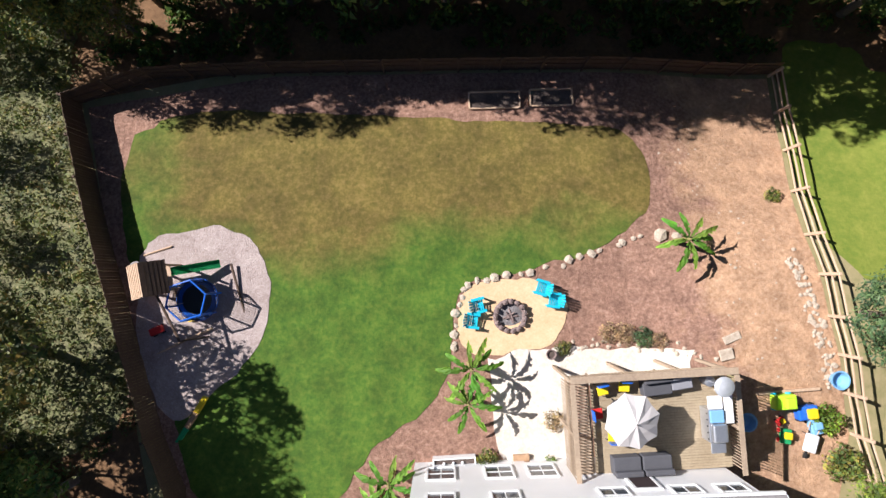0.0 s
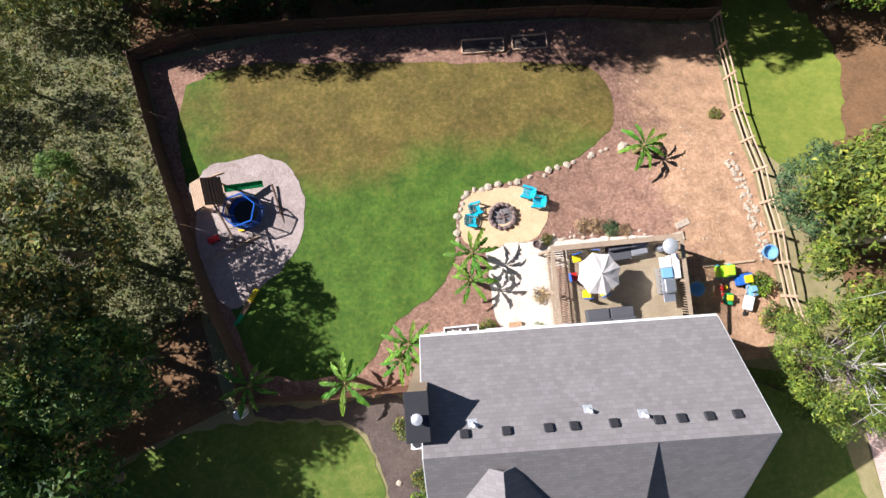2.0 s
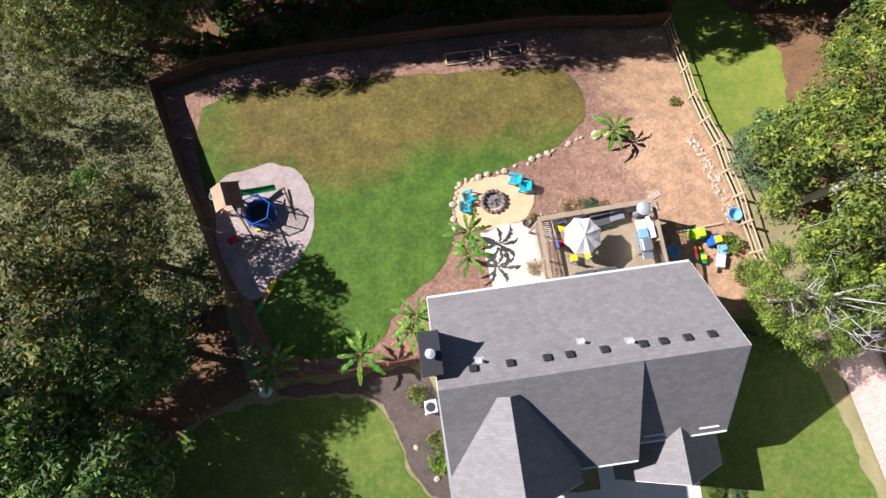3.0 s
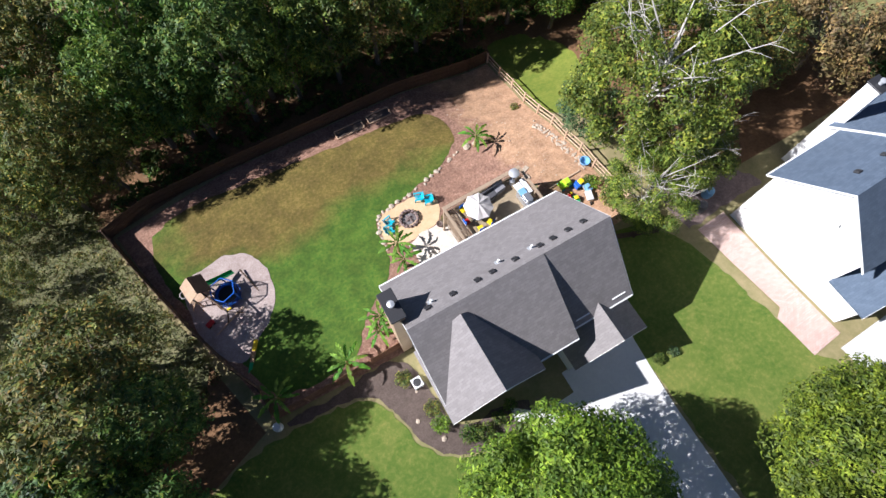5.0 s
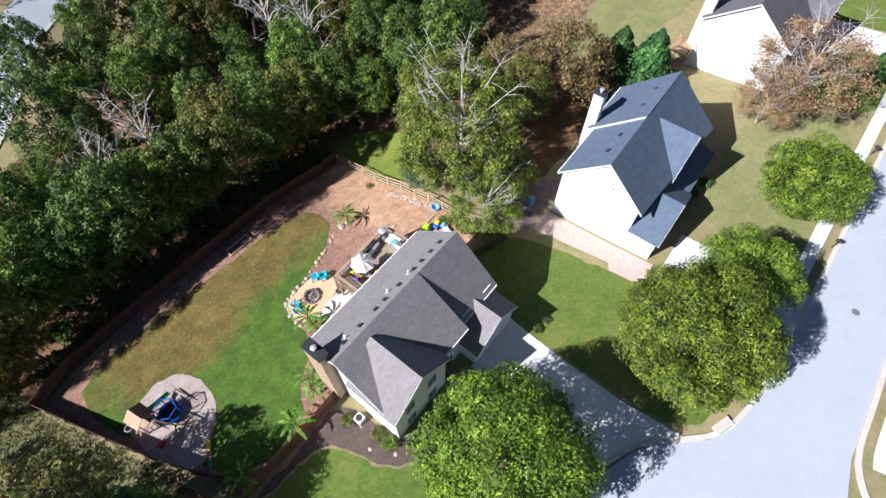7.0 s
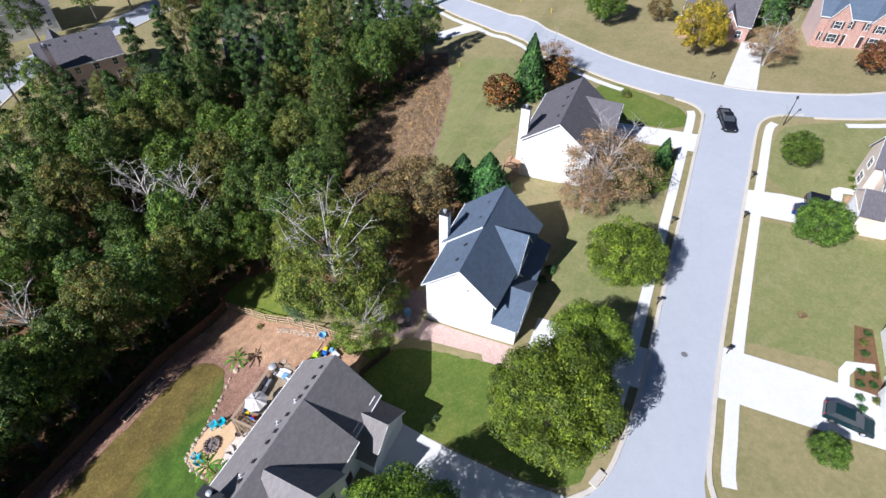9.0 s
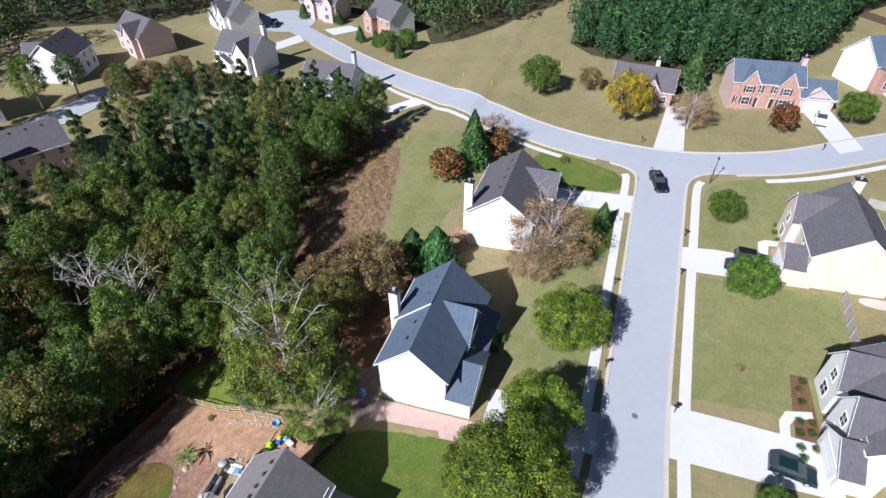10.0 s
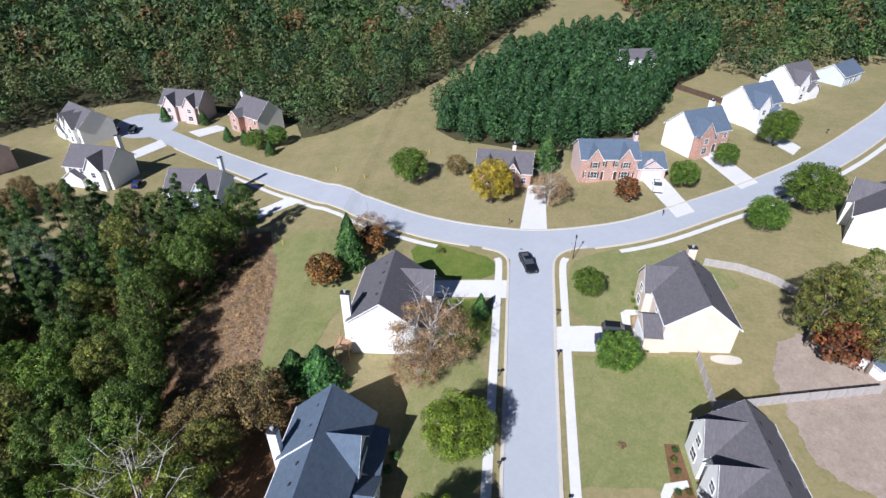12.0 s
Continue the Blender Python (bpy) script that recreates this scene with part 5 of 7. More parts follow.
NEAR_WOOD = [(-18.5, 17.4), (-9, 17.2), (2, 16.8), (12, 16.4), (20, 16), (27, 14), (33, 8), (40, 6), (46, 9), (58, 18), (72, 18), (85, 15.5), (94, 15), (94, 22), (82, 34), (62, 46), (30, 56), (14, 50), (4, 44), (-1, 36), (-6, 28), (-24, 26)]
for i, (x, y) in enumerate(scatter(NEAR_WOOD, 4.6, 9000, [(-14, 19, 4), (-5, 18, 4), (3, 18, 4), (11, 18, 4), (59.5, 78, 9), (78, 48, 9)])):
    far = x > 55
    if far and i % 2:
        plant_tree(PINE_KIND, x, y, rng.uniform(0.75, 1.0), x * 31, "pine", "tall pine with a high dark crown", "woodland pines")
    elif i % 23 == 5 and y > 18:
        plant_tree(DEAD, x, y, rng.uniform(0.9, 1.15), x * 31, "dead_tree", "bare bleached dead tree among green ones", "dead trees")
    else:
        k = (3, 1, 2, 3, 0, 1)[i % 6] if x < -4 else (0, 1, 2, 0, 3, 1, 0, 2)[i % 8]
        plant_tree(WOOD_KINDS[k], x, y, rng.uniform(0.7, 1.1), x * 31, "woodland_tree", "leafy green woodland tree", "woodland trees", rng.uniform(1.0, 1.2) if y < 22 else rng.uniform(0.85, 1.35))
for x, y, s, k in ((-16, 19.2, 0.8, 3), (-12, 20.2, 1.0, 1), (-8, 18.8, 0.95, 0), (-3.5, 18.6, 1.05, 2), (1.5, 18.4, 0.95, 1), (6, 18.2, 1.0, 0), (10.5, 18, 0.95, 3), (15, 17.8, 1.0, 2)):
    plant_tree(WOOD_KINDS[k], x, y, s, x * 41, "woodland_tree", "leafy tree close behind the north fence", "trees along the fence", 1.1)
for x, y, s in ((-11, 32.5, 0.72), (-6.2, 33.5, 0.7), (-14.5, 30.5, 0.75), (-17, 31, 0.9), (-21, 34, 0.95), (-26, 31, 0.9), (-19, 38, 0.85), (-24, 40, 1.0), (-30, 36, 0.95), (-34, 30, 0.9), (-36, 40, 1.0), (-29, 45, 1.0), (-41, 34, 0.95), (-31, 26, 0.8)):
    plant_tree(WOOD_KINDS[(0, 3, 1, 2)[int(-x) % 4]], x, y, s, x * 37, "woodland_tree", "leafy tree before the northern street", "trees by the northern street", 1.0)
for x, y, s in ((-24, 20, 0.5), (-28, 17, 0.42), (-31, 22, 0.5), (-27, 26, 0.55), (-22, 28, 0.6), (-24, 5, 0.3), (-26, 1, 0.35), (-30, 4, 0.4), (-32, 10, 0.4), (-37, 14, 0.5)):
    plant_tree(WOOD_KINDS[3 if x < -25 else 1], x, y, s, x * 41, "woodland_tree", "low olive tree beyond the fence corner", "western trees", 0.85)
NORTH_WOOD = [(44, 44), (60, 42), (84, 33), (90, 24), (96, 21), (98, 26), (95, 36), (92, 46), (92, 54), (88, 60), (82, 62), (72, 61), (62, 58), (50, 60), (40, 65), (30, 66), (22, 62), (24, 58)]
for i, (x, y) in enumerate(scatter(NORTH_WOOD, 4.8, 4000, [(59.5, 81, 10), (78, 48, 6), (107.5, 36, 12)])):
    if i % 3:
        plant_tree(PINE_KIND, x, y, rng.uniform(0.7, 1.05), x * 31, "pine", "tall pine with a high dark crown", "woodland pines")
    else:
        plant_tree(WOOD_KINDS[i % 5], x, y, rng.uniform(0.6, 0.95), x * 31, "woodland_tree", "leafy green woodland tree", "woodland trees", rng.uniform(0.9, 1.2))
for x, y, s in ((97, 72, 1.0), (101, 66, 0.9), (93, 77, 1.1), (104, 77, 0.8), (90, 84, 0.9)):
    plant_tree(BROWN_KIND, x, y, s, x * 17, "brown_tree", "brown-green autumn tree between the northern houses", "trees between houses")
for x, y, s in ((84, 92, 0.9), (76, 95, 1.0), (62, 97, 0.9), (50, 92, 1.0), (44, 82, 0.9), (86, 78, 0.75), (46, 74, 0.8)):
    plant_tree(WOOD_KINDS[int(x) % 3], x, y, s, x * 17, "woodland_tree", "leafy green tree on a northern plot", "trees between houses")
WEST_WOOD = [(-27, -36), (-26, -14), (-20, -11.5), (-19.5, -4), (-26, -3), (-52, -3), (-60, 10), (-70, 30), (-70, -40)]
for i, (x, y) in enumerate(scatter(WEST_WOOD, 5.0, 2500, [(-22.2, -5.6, 4), (-19.5, -12.5, 4)])):
    k = (0, 3, 1, 4, 2)[i % 5]
    low = y > -2 and x > -36
    plant_tree(WOOD_KINDS[k], x, y, rng.uniform(0.3, 0.5) if low else rng.uniform(0.8, 1.1), x * 31, "woodland_tree", "green woodland tree beyond the west fence", "western trees", 0.8)


# Far woods, past counting.
def far_tree(x, y, r, h, n, size, out, pine):
    z = terrain(x, y)
    u = rng.random(n)
    a = rng.random(n) * 2 * math.pi
    if pine:
        rad = r * (1 - u) ** 0.75 * (0.6 + 0.4 * rng.random(n))
        zz = z + h * (0.12 + 0.88 * u)
    else:
        t = np.arccos(1 - 1.75 * u)
        rad = r * np.sin(t) * (0.7 + 0.3 * rng.random(n)) * (1 + 0.2 * np.sin(3 * a + x))
        zz = z + h * 0.55 + h * 0.45 * np.cos(t) * (0.85 + 0.15 * rng.random(n))
    p = np.stack([x + rad * np.cos(a), y + rad * np.sin(a), zz], 1)
    o = np.stack([np.cos(a), np.sin(a), np.full(n, 0.9)], 1)
    out.append(leaf_tris(p, o, size, 0.4))


houses_at = [(x, y, 5) for x, y in ((150, 40), (150, 46), (143, 30))] + [(o.matrix_basis.translation.x, o.matrix_basis.translation.y, 14) for o in bpy.data.objects if o.name.startswith("house")]
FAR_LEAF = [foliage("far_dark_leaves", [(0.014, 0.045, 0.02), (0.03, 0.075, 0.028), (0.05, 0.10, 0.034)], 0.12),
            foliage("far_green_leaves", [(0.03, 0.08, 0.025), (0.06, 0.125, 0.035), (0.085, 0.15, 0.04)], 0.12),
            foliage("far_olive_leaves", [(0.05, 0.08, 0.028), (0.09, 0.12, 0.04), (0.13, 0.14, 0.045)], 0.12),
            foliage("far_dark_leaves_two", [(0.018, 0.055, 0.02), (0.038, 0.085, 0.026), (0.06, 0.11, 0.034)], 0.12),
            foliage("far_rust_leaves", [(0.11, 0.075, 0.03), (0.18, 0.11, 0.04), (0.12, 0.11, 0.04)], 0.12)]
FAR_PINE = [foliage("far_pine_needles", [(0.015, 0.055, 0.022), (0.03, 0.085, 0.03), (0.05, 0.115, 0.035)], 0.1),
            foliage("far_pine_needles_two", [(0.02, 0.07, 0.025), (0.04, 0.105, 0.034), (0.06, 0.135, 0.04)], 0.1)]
WOODS = [
    ("mixed_woods", [(168, 30), (172, 60), (174, 90), (162, 104), (136, 110), (110, 150), (180, 230), (420, 230), (560, 60), (560, -60), (330, -62), (250, -34), (200, -16), (170, 2), (160, 14), (156, 24)], 6.6, False, FAR_LEAF),
    ("pine_woods", [(152, -20), (143, -27), (135, -44), (134, -58), (142, -76), (160, -86), (185, -98), (200, -112), (235, -126), (255, -112), (240, -66), (215, -42), (190, -30), (165, -20)], 4.2, True, FAR_PINE),
    ("northern_woods", [(-30, 80), (0, 84), (30, 104), (55, 120), (100, 122), (108, 150), (160, 230), (-60, 200), (-70, 66)], 6.0, False, FAR_LEAF),
    ("southern_woods", [(205, -165), (190, -120), (215, -108), (330, -105), (560, -70), (560, -330), (300, -330)], 7.0, False, FAR_LEAF),
]
for nm, poly, gap, pine, mat in WOODS:
    out = []
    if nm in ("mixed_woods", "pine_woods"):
        # Sheet with the shade under the trees put into its colour.
        patch("far_woodland_floor", poly, 0.03, SHADE_FLOOR, "ground sheet coloured dark for the shade below distant woods", "ground")
    for x, y in scatter(poly, gap, 14000, houses_at):
        d = math.hypot(x, y + 38)
        n, size = (700, 0.36) if d < 170 else (360, 0.55) if d < 250 else (150, 1.0)
        if pine:
            far_tree(x, y, rng.uniform(2.6, 3.8), rng.uniform(9, 13), n, size, out, rng.random() < 0.35)
        else:
            far_tree(x, y, rng.uniform(3.8, 7.0), rng.uniform(10, 19), n, size, out, False)
    pick = [mat[min(len(mat) - 1, int(v * (len(mat) - 0.85)))] for v in rng.random(len(out))]
    tagged(new(nm, mixed_quads(nm, list(zip(out, pick)))), "distant dense woods of dark green crowns", "woods", kind="stuff")

# Brush and undergrowth.
def brush(name, poly, count, h, size, mat, label, keep=()):
    out = []
    for x, y in scatter(poly, 0.6, count, keep):
        n = 70
        d = rng.normal(size=(n, 3))
        d /= np.linalg.norm(d, axis=1, keepdims=True)
        d[:, 2] = abs(d[:, 2])
        s = rng.uniform(0.5, 1.2)
        p = d * np.array([0.8, 0.8, h]) * s * rng.uniform(0.5, 1, (n, 1)) + np.array([x, y, terrain(x, y)])
        out.append(leaf_tris(p, d, size * 0.7, 0.9))
    tagged(new(name, quads_mesh(name, np.concatenate(out), mat)), label, "brush", kind="stuff")


brush("dry_brush", [(45, 0), (50, 9), (60, 17), (75, 17), (90, 14), (86, 7), (77, 3.5), (66, 0.5), (54, -2)], 7000, 0.9, 0.13, DRYGRASS, "brown dry brush over a rough field")
brush("western_undergrowth", [(-36, 24), (-20.8, 24), (-20.9, 13), (-19.0, 6.5), (-16.9, -1), (-15.6, -5), (-21, -9), (-40, -6), (-44, 8)], 13000, 1.0, 0.14, UNDERGROWTH, "grey-green undergrowth beyond the west fence")
brush("woodland_undergrowth", [(-20, 14.6), (-9, 15.6), (2, 15.2), (20, 14), (24, 16), (40, 9), (60, 17), (88, 12), (60, 40), (0, 40)], 3200, 1.1, 0.25, OAKLEAF, "dark undergrowth below the woodland trees")

# ---- fences ----
def place(x, y, rot=0.0, dz=0.0):
    return pose(x, y, terrain(x, y) + dz, 0, 0, rot)


def board_fence(line, h, mat, label, name="wood_fence", pitch=2.4, skew=0.0):
    f = thing(name, pose(0, 0, 0), label, "fence")
    pts = []
    for (ax, ay), (bx, by) in zip(line, line[1:]):
        n = max(1, round(math.hypot(bx - ax, by - ay) / pitch))
        pts += [(ax + (bx - ax) * k / n, ay + (by - ay) * k / n) for k in range(n)]
    pts.append(line[-1])
    for (ax, ay), (bx, by) in zip(pts, pts[1:]):
        ln, ang = math.hypot(bx - ax, by - ay), math.atan2(by - ay, bx - ax)
        za, zb = terrain(ax, ay), terrain(bx, by)
        bm = B()
        n = max(2, int(ln / 0.15))
        for k in range(n):
            z = za + (zb - za) * (k + 0.5) / n
            j = random.uniform(-0.015, 0.02)
            box(bm, ln * k / n + 0.004, ln * (k + 1) / n - 0.006, j - 0.012, j + 0.012, z - 0.1, z + h + random.uniform(-0.03, 0.02))
        for r in (0.3, h * 0.55, h - 0.3):
            slab(bm, [(0.02, -0.07, za + r), (ln - 0.02, -0.07, zb + r), (ln - 0.02, -0.03, zb + r), (0.02, -0.03, za + r)], 0.09)
        p = tagged(part("fence_panel", bm, mat, f), kind="stuff")
        p.matrix_basis = pose(ax, ay, 0, 0, 0, math.degrees(ang))
        q = part("fence_post", box(B(), -0.06, 0.06, -0.14, -0.035, -0.3, h + 0.06), mat, f)
        q.matrix_basis = pose(ax, ay, za, 0, 0, math.degrees(ang))


def rail_fence(line, label):
    f = thing("rail_fence", pose(0, 0, 0), label, "fence")
    pts = []
    for (ax, ay), (bx, by) in zip(line, line[1:]):
        n = max(1, round(math.hypot(bx - ax, by - ay) / 2.3))
        pts += [(ax + (bx - ax) * k / n, ay + (by - ay) * k / n) for k in range(n)]
    pts.append(line[-1])
    for i, (ax, ay) in enumerate(pts):
        part("fence_post", bevelled(box(B(), ax - 0.08, ax + 0.08, ay - 0.08, ay + 0.08, terrain(ax, ay) - 0.3, terrain(ax, ay) + 1.45), 0.02, 1), PALE_WOOD, f)
        if i + 1 < len(pts):
            bx, by = pts[i + 1]
            za, zb = terrain(ax, ay), terrain(bx, by)
            for h in (0.35, 0.8, 1.3):
                part("rail", tube(B(), [(ax, ay, za + h), ((ax + bx) / 2, (ay + by) / 2, (za + zb) / 2 + h + 0.02), (bx, by, zb + h)], [0.05, 0.055, 0.05], 6), PALE_WOOD, f)


board_fence([(-20.25, 12.9), (-16, 14.2), (-9, 14.1), (1.8, 13.6), (9, 13.2), (20.9, 12.8)], 1.8, FENCE_WOOD, "tall weathered board fence along the woods")
board_fence([(-20.25, 12.9), (-18.14, 5.6), (-16.08, -1.1), (-14.46, -5.4), (-13.1, -8.1), (-13.0, -10.2)], 1.8, FENCE_WOOD, "tall dark board fence on the yard's west side")
board_fence([(-13.0, -10.3), (-8, -10.5), (-2.35, -10.5)], 1.8, LIT_RED_WOOD, "board fence between house and fence corner")
rail_fence([(20.95, 12.65), (20.65, 7.75), (19.85, 2.65), (19.7, -1.6), (19.85, -5.4), (20.2, -9.5)], "pale split-rail wooden fence along the yard")
board_fence([(13.2, -11.6), (16.5, -11.9), (20.2, -13.4), (20.2, -9.6)], 1.2, FENCE_WOOD, "low dark board fence by the side yard", "side_fence")
board_fence([(80.8, -77.0), (79.3, -82.5), (76.2, -87.0), (72.7, -89.6)], 1.6, GREY_WOOD, "curved grey board fence behind the cream house", "back_fence")
board_fence([(57.3, -69.5), (52.5, -69.2), (48.5, -69.0), (48.6, -72.0), (50.0, -79.1), (52.4, -92.0)], 1.7, GREY_WOOD, "grey board fence between two back yards", "back_fence")
board_fence([(186, -96), (167, -109)], 1.8, FENCE_WOOD, "dark board fence on a far lawn", "back_fence")


# ---- stones, fire pit ----
def stone_mesh(seed, mat):
    r = random.Random(seed)
    bm = B()
    bmesh.ops.create_icosphere(bm, subdivisions=1, radius=1)
    for v in bm.verts:
        v.co *= r.uniform(0.78, 1.12)
        v.co.z *= 0.62
    me = bpy.data.meshes.new("stone")
    bm.to_mesh(me)
    bm.free()
    me.materials.append(mat)
    return me


STONES = [stone_mesh(i, STONE) for i in range(6)]
SOOTY = [stone_mesh(i + 20, DARK_STONE) for i in range(5)]


def stone_row(name, line, label, lo, hi, gap, rows=1, spread=0.0):
    holder = thing(name, pose(0, 0, 0), label, "stones")
    n = 0
    for (ax, ay), (bx, by) in zip(line, line[1:]):
        k = max(1, int(math.hypot(bx - ax, by - ay) / gap))
        for i in range(k):
            for j in range(rows):
                s = random.uniform(lo, hi)
                x = ax + (bx - ax) * (i + random.uniform(0, 0.6)) / k + random.uniform(-spread, spread)
                y = ay + (by - ay) * (i + random.uniform(0, 0.6)) / k + random.uniform(-spread, spread)
                hung("stone", STONES[n % 6], holder, pose(x, y, terrain(x, y) + 0.3 * s, 0, 0, random.uniform(0, 360)) @ Matrix.Diagonal((s, s * random.uniform(0.7, 1.1), s * random.uniform(0.7, 1.1), 1)))
                n += 1


random.seed(3)
stone_row("stone_border", smooth_line([(11.2, 3.15), (9.0, 2.5), (7.3, 2.1), (5.3, 1.6), (3.1, 1.4), (1.7, 1.1), (0.95, 0.1), (0.6, -1.4), (0.5, -2.3)], 3), "row of pale field stones edging the lawn", 0.14, 0.3, 0.42, 1, 0.08)
stone_row("stone_bank", [(18.6, 1.6), (18.9, -1.0), (19.1, -3.1), (19.3, -5.4)], "loose bank of pale stones along the fence", 0.06, 0.17, 0.26, 5, 0.38)
stone_row("flat_stones", [(11.9, 3.2), (13.4, 2.9)], "large pale flat stones by a banana plant", 0.3, 0.5, 0.7, 1, 0.05)
stone_row("patio_stones", [(6.6, -2.6), (9, -2.4), (12.4, -2.9), (13.8, -3.6)], "scattered small pale stones by the deck", 0.06, 0.17, 0.3, 2, 0.35)
stone_row("bed_stones", [(-3.1, -13.9), (-4.3, -15.5), (-2.8, -18.9)], "single pale stones in the mulch bed", 0.12, 0.25, 1.5, 1, 0.1)
stone_row("clay_stones", [(13.5, 9.5), (15.5, 5.5), (17.2, 1.0), (15, -2.4), (18, -4)], "small stones strewn over bare clay", 0.03, 0.09, 0.5, 2, 1.5)
fire_pit = thing("fire_pit", place(3.6, -0.72, 0, 0.05), "round stone fire pit filled with ash", "fire pit")
for ring_i in range(2):
    for k in range(15):
        a = 2 * math.pi * (k + 0.5 * ring_i) / 15
        hung("stone", SOOTY[(k + ring_i) % 5], fire_pit, pose(0.78 * math.cos(a), 0.78 * math.sin(a), 0.1 + 0.2 * ring_i, 0, 0, math.degrees(a)) @ Matrix.Diagonal((0.17, 0.18, 0.18, 1)))
bm = lathe(B(), [(0.05, 0.0), (0.7, 0.0), (0.66, 0.06), (0.35, 0.12), (0.1, 0.16)], 18)
part("ash_bed", bm, ASH, fire_pit)
for k in range(4):
    a = k * 1.7
    part("log", tube(B(), [(0.4 * math.cos(a), 0.4 * math.sin(a), 0.12), (-0.3 * math.cos(a + 0.4), -0.3 * math.sin(a + 0.4), 0.24)], [0.05, 0.045], 7), DARK_STONE, fire_pit, "charred log")


# ---- garden chairs ----
def garden_chair():
    c = thing("garden_chair", pose(0, 0, 0), "turquoise plastic garden chair with a slatted fan back", "chair", "chairs round the fire pit")
    for i in range(5):
        bm = bevelled(box(B(), -0.27, 0.27, -0.25 + i * 0.105, -0.16 + i * 0.105, 0, 0.025), 0.008, 1)
        p = part("seat_slat", bm, TURQUOISE, c)
        p.matrix_basis = pose(0, 0, 0.34 - 0.02 * i, -8)
    for i in range(5):
        bm = bevelled(box(B(), -0.055, 0.055, -0.014, 0.014, 0, 0.66 - 0.05 * abs(i - 2)), 0.01, 1)
        p = part("back_slat", bm, TURQUOISE, c)
        p.matrix_basis = pose((i - 2) * 0.115, 0.27, 0.27, -24, (i - 2) * 4)
    for s in (-1, 1):
        p = part("armrest", bevelled(box(B(), s * 0.34 - 0.075, s * 0.34 + 0.075, -0.36, 0.36, 0.53, 0.56), 0.012, 1), TURQUOISE, c)
        for y in (-0.3, 0.24):
            part("leg", bevelled(box(B(), s * 0.32 - 0.035, s * 0.32 + 0.035, y - 0.05, y + 0.05, 0, 0.53), 0.01, 1), TURQUOISE, c)
    return c


chair = garden_chair()
chair.matrix_basis = place(1.98, -0.05, 100, 0.06)
for x, y, r in ((1.62, -0.82, 80), (5.35, 0.68, -110), (5.92, 0.0, -100)):
    copy_thing(chair, place(x, y, r, 0.06))


# ---- banana plants ----
def blade(seed, length, width):
    """One arching leaf with a folded midrib and torn edges."""
    r = random.Random(seed)
    bm = B()
    rows = []
    n = 12
    for i in range(n + 1):
        t = i / n
        x = length * (t - 0.12 * t * t)
        z = length * (0.62 * t - 0.95 * t * t)
        w = width * (0.12 if t < 0.12 else math.sin(math.pi * min(1, (t - 0.08) / 0.95)) ** 0.55) * (1 + r.uniform(-0.15, 0.1))
        rows.append([bm.verts.new((x, s * w, z + 0.22 * abs(s) * w + (0.0 if s == 0 else r.uniform(-0.05, 0.02)))) for s in (-1, -0.5, 0, 0.5, 1)])
    for a, b2 in zip(rows, rows[1:]):
        for k in range(4):
            if k in (0, 3) and r.random() < 0.22:
                continue
            bm.faces.new((a[k], b2[k], b2[k + 1], a[k + 1]))
    me = bpy.data.meshes.new("leaf")
    bm.to_mesh(me)
    bm.free()
    me.materials.append(BANANA_LEAF)
    return me


BLADES = [blade(i, 1.0, 0.105) for i in range(6)]


def banana(x, y, h, leaf, n, turn, label):
    b2 = thing("banana_plant", place(x, y, turn), label, "banana plant", "banana plants")
    bm = tube(B(), [(0, 0, -0.2), (0.03, 0.02, h * 0.5), (0, 0, h), (0, 0, h + 0.3)], [0.17, 0.14, 0.1, 0.04], 9)
    part("stem", bm, BANANA_STEM, b2)
    for i in range(n):
        s = leaf * (0.75 + 0.3 * ((i * 37) % 10) / 10)
        hung("leaf", BLADES[i % 6], b2, pose(0, 0, h - 0.05 + 0.02 * i, 0, -8 - 3.0 * ((i * 7) % 5), i * 137.5 % 360) @ Matrix.Diagonal((s * 1.15, s, s * 0.8, 1)))


banana(12.75, 2.7, 1.7, 1.7, 9, 0, "tall banana plant with torn green leaves on bare clay")
banana(1.3, -3.0, 1.9, 1.75, 9, 40, "banana plant with torn leaves beside the patio")
banana(1.05, -4.6, 1.7, 1.5, 9, 110, "smaller banana plant beside the patio")
banana(-2.9, -7.9, 1.7, 1.7, 9, 20, "banana plant against the house corner")
banana(-3.5, -8.8, 1.5, 1.4, 9, 80, "banana plant against the house corner")
banana(-6.7, -9.7, 1.7, 1.8, 9, 70, "banana plant inside the side fence")
banana(-12.2, -9.3, 1.7, 1.75, 9, 10, "banana plant in the fence corner")


# ---- shrubs ----
def shrub_mesh(mat, n=700, size=0.07, seed=0):
    return quads_mesh("foliage", lobes_quads([(0, 0, 0.42, 0.55, 0.45)] + [(0.45 * math.cos(k * 1.3), 0.45 * math.sin(k * 1.3), 0.35 + 0.1 * (k % 3), 0.4, 0.36) for k in range(5)], n // 6, size, 0.5), mat)


SHRUB = {"green": shrub_mesh(MAPLE), "olive": shrub_mesh(OLIVE), "dark": shrub_mesh(OAKLEAF), "dry": shrub_mesh(DRYGRASS, 600, 0.06), "blue": shrub_mesh(BLUEGREEN), "box": shrub_mesh(CYPRESS, 900, 0.06)}
STALK = trunk_mesh("stalks", 0.5, 0.03, 6, BARK, 0.8, 0.8)


def shrub(x, y, s, kind, label, group="", stretch=1.0):
    t = thing("shrub", place(x, y, x * 50 % 360) @ Matrix.Diagonal((s, s, s * stretch, 1)), label, "shrub", group)
    hung("stalks", STALK, t)
    hung("foliage", SHRUB[kind], t)


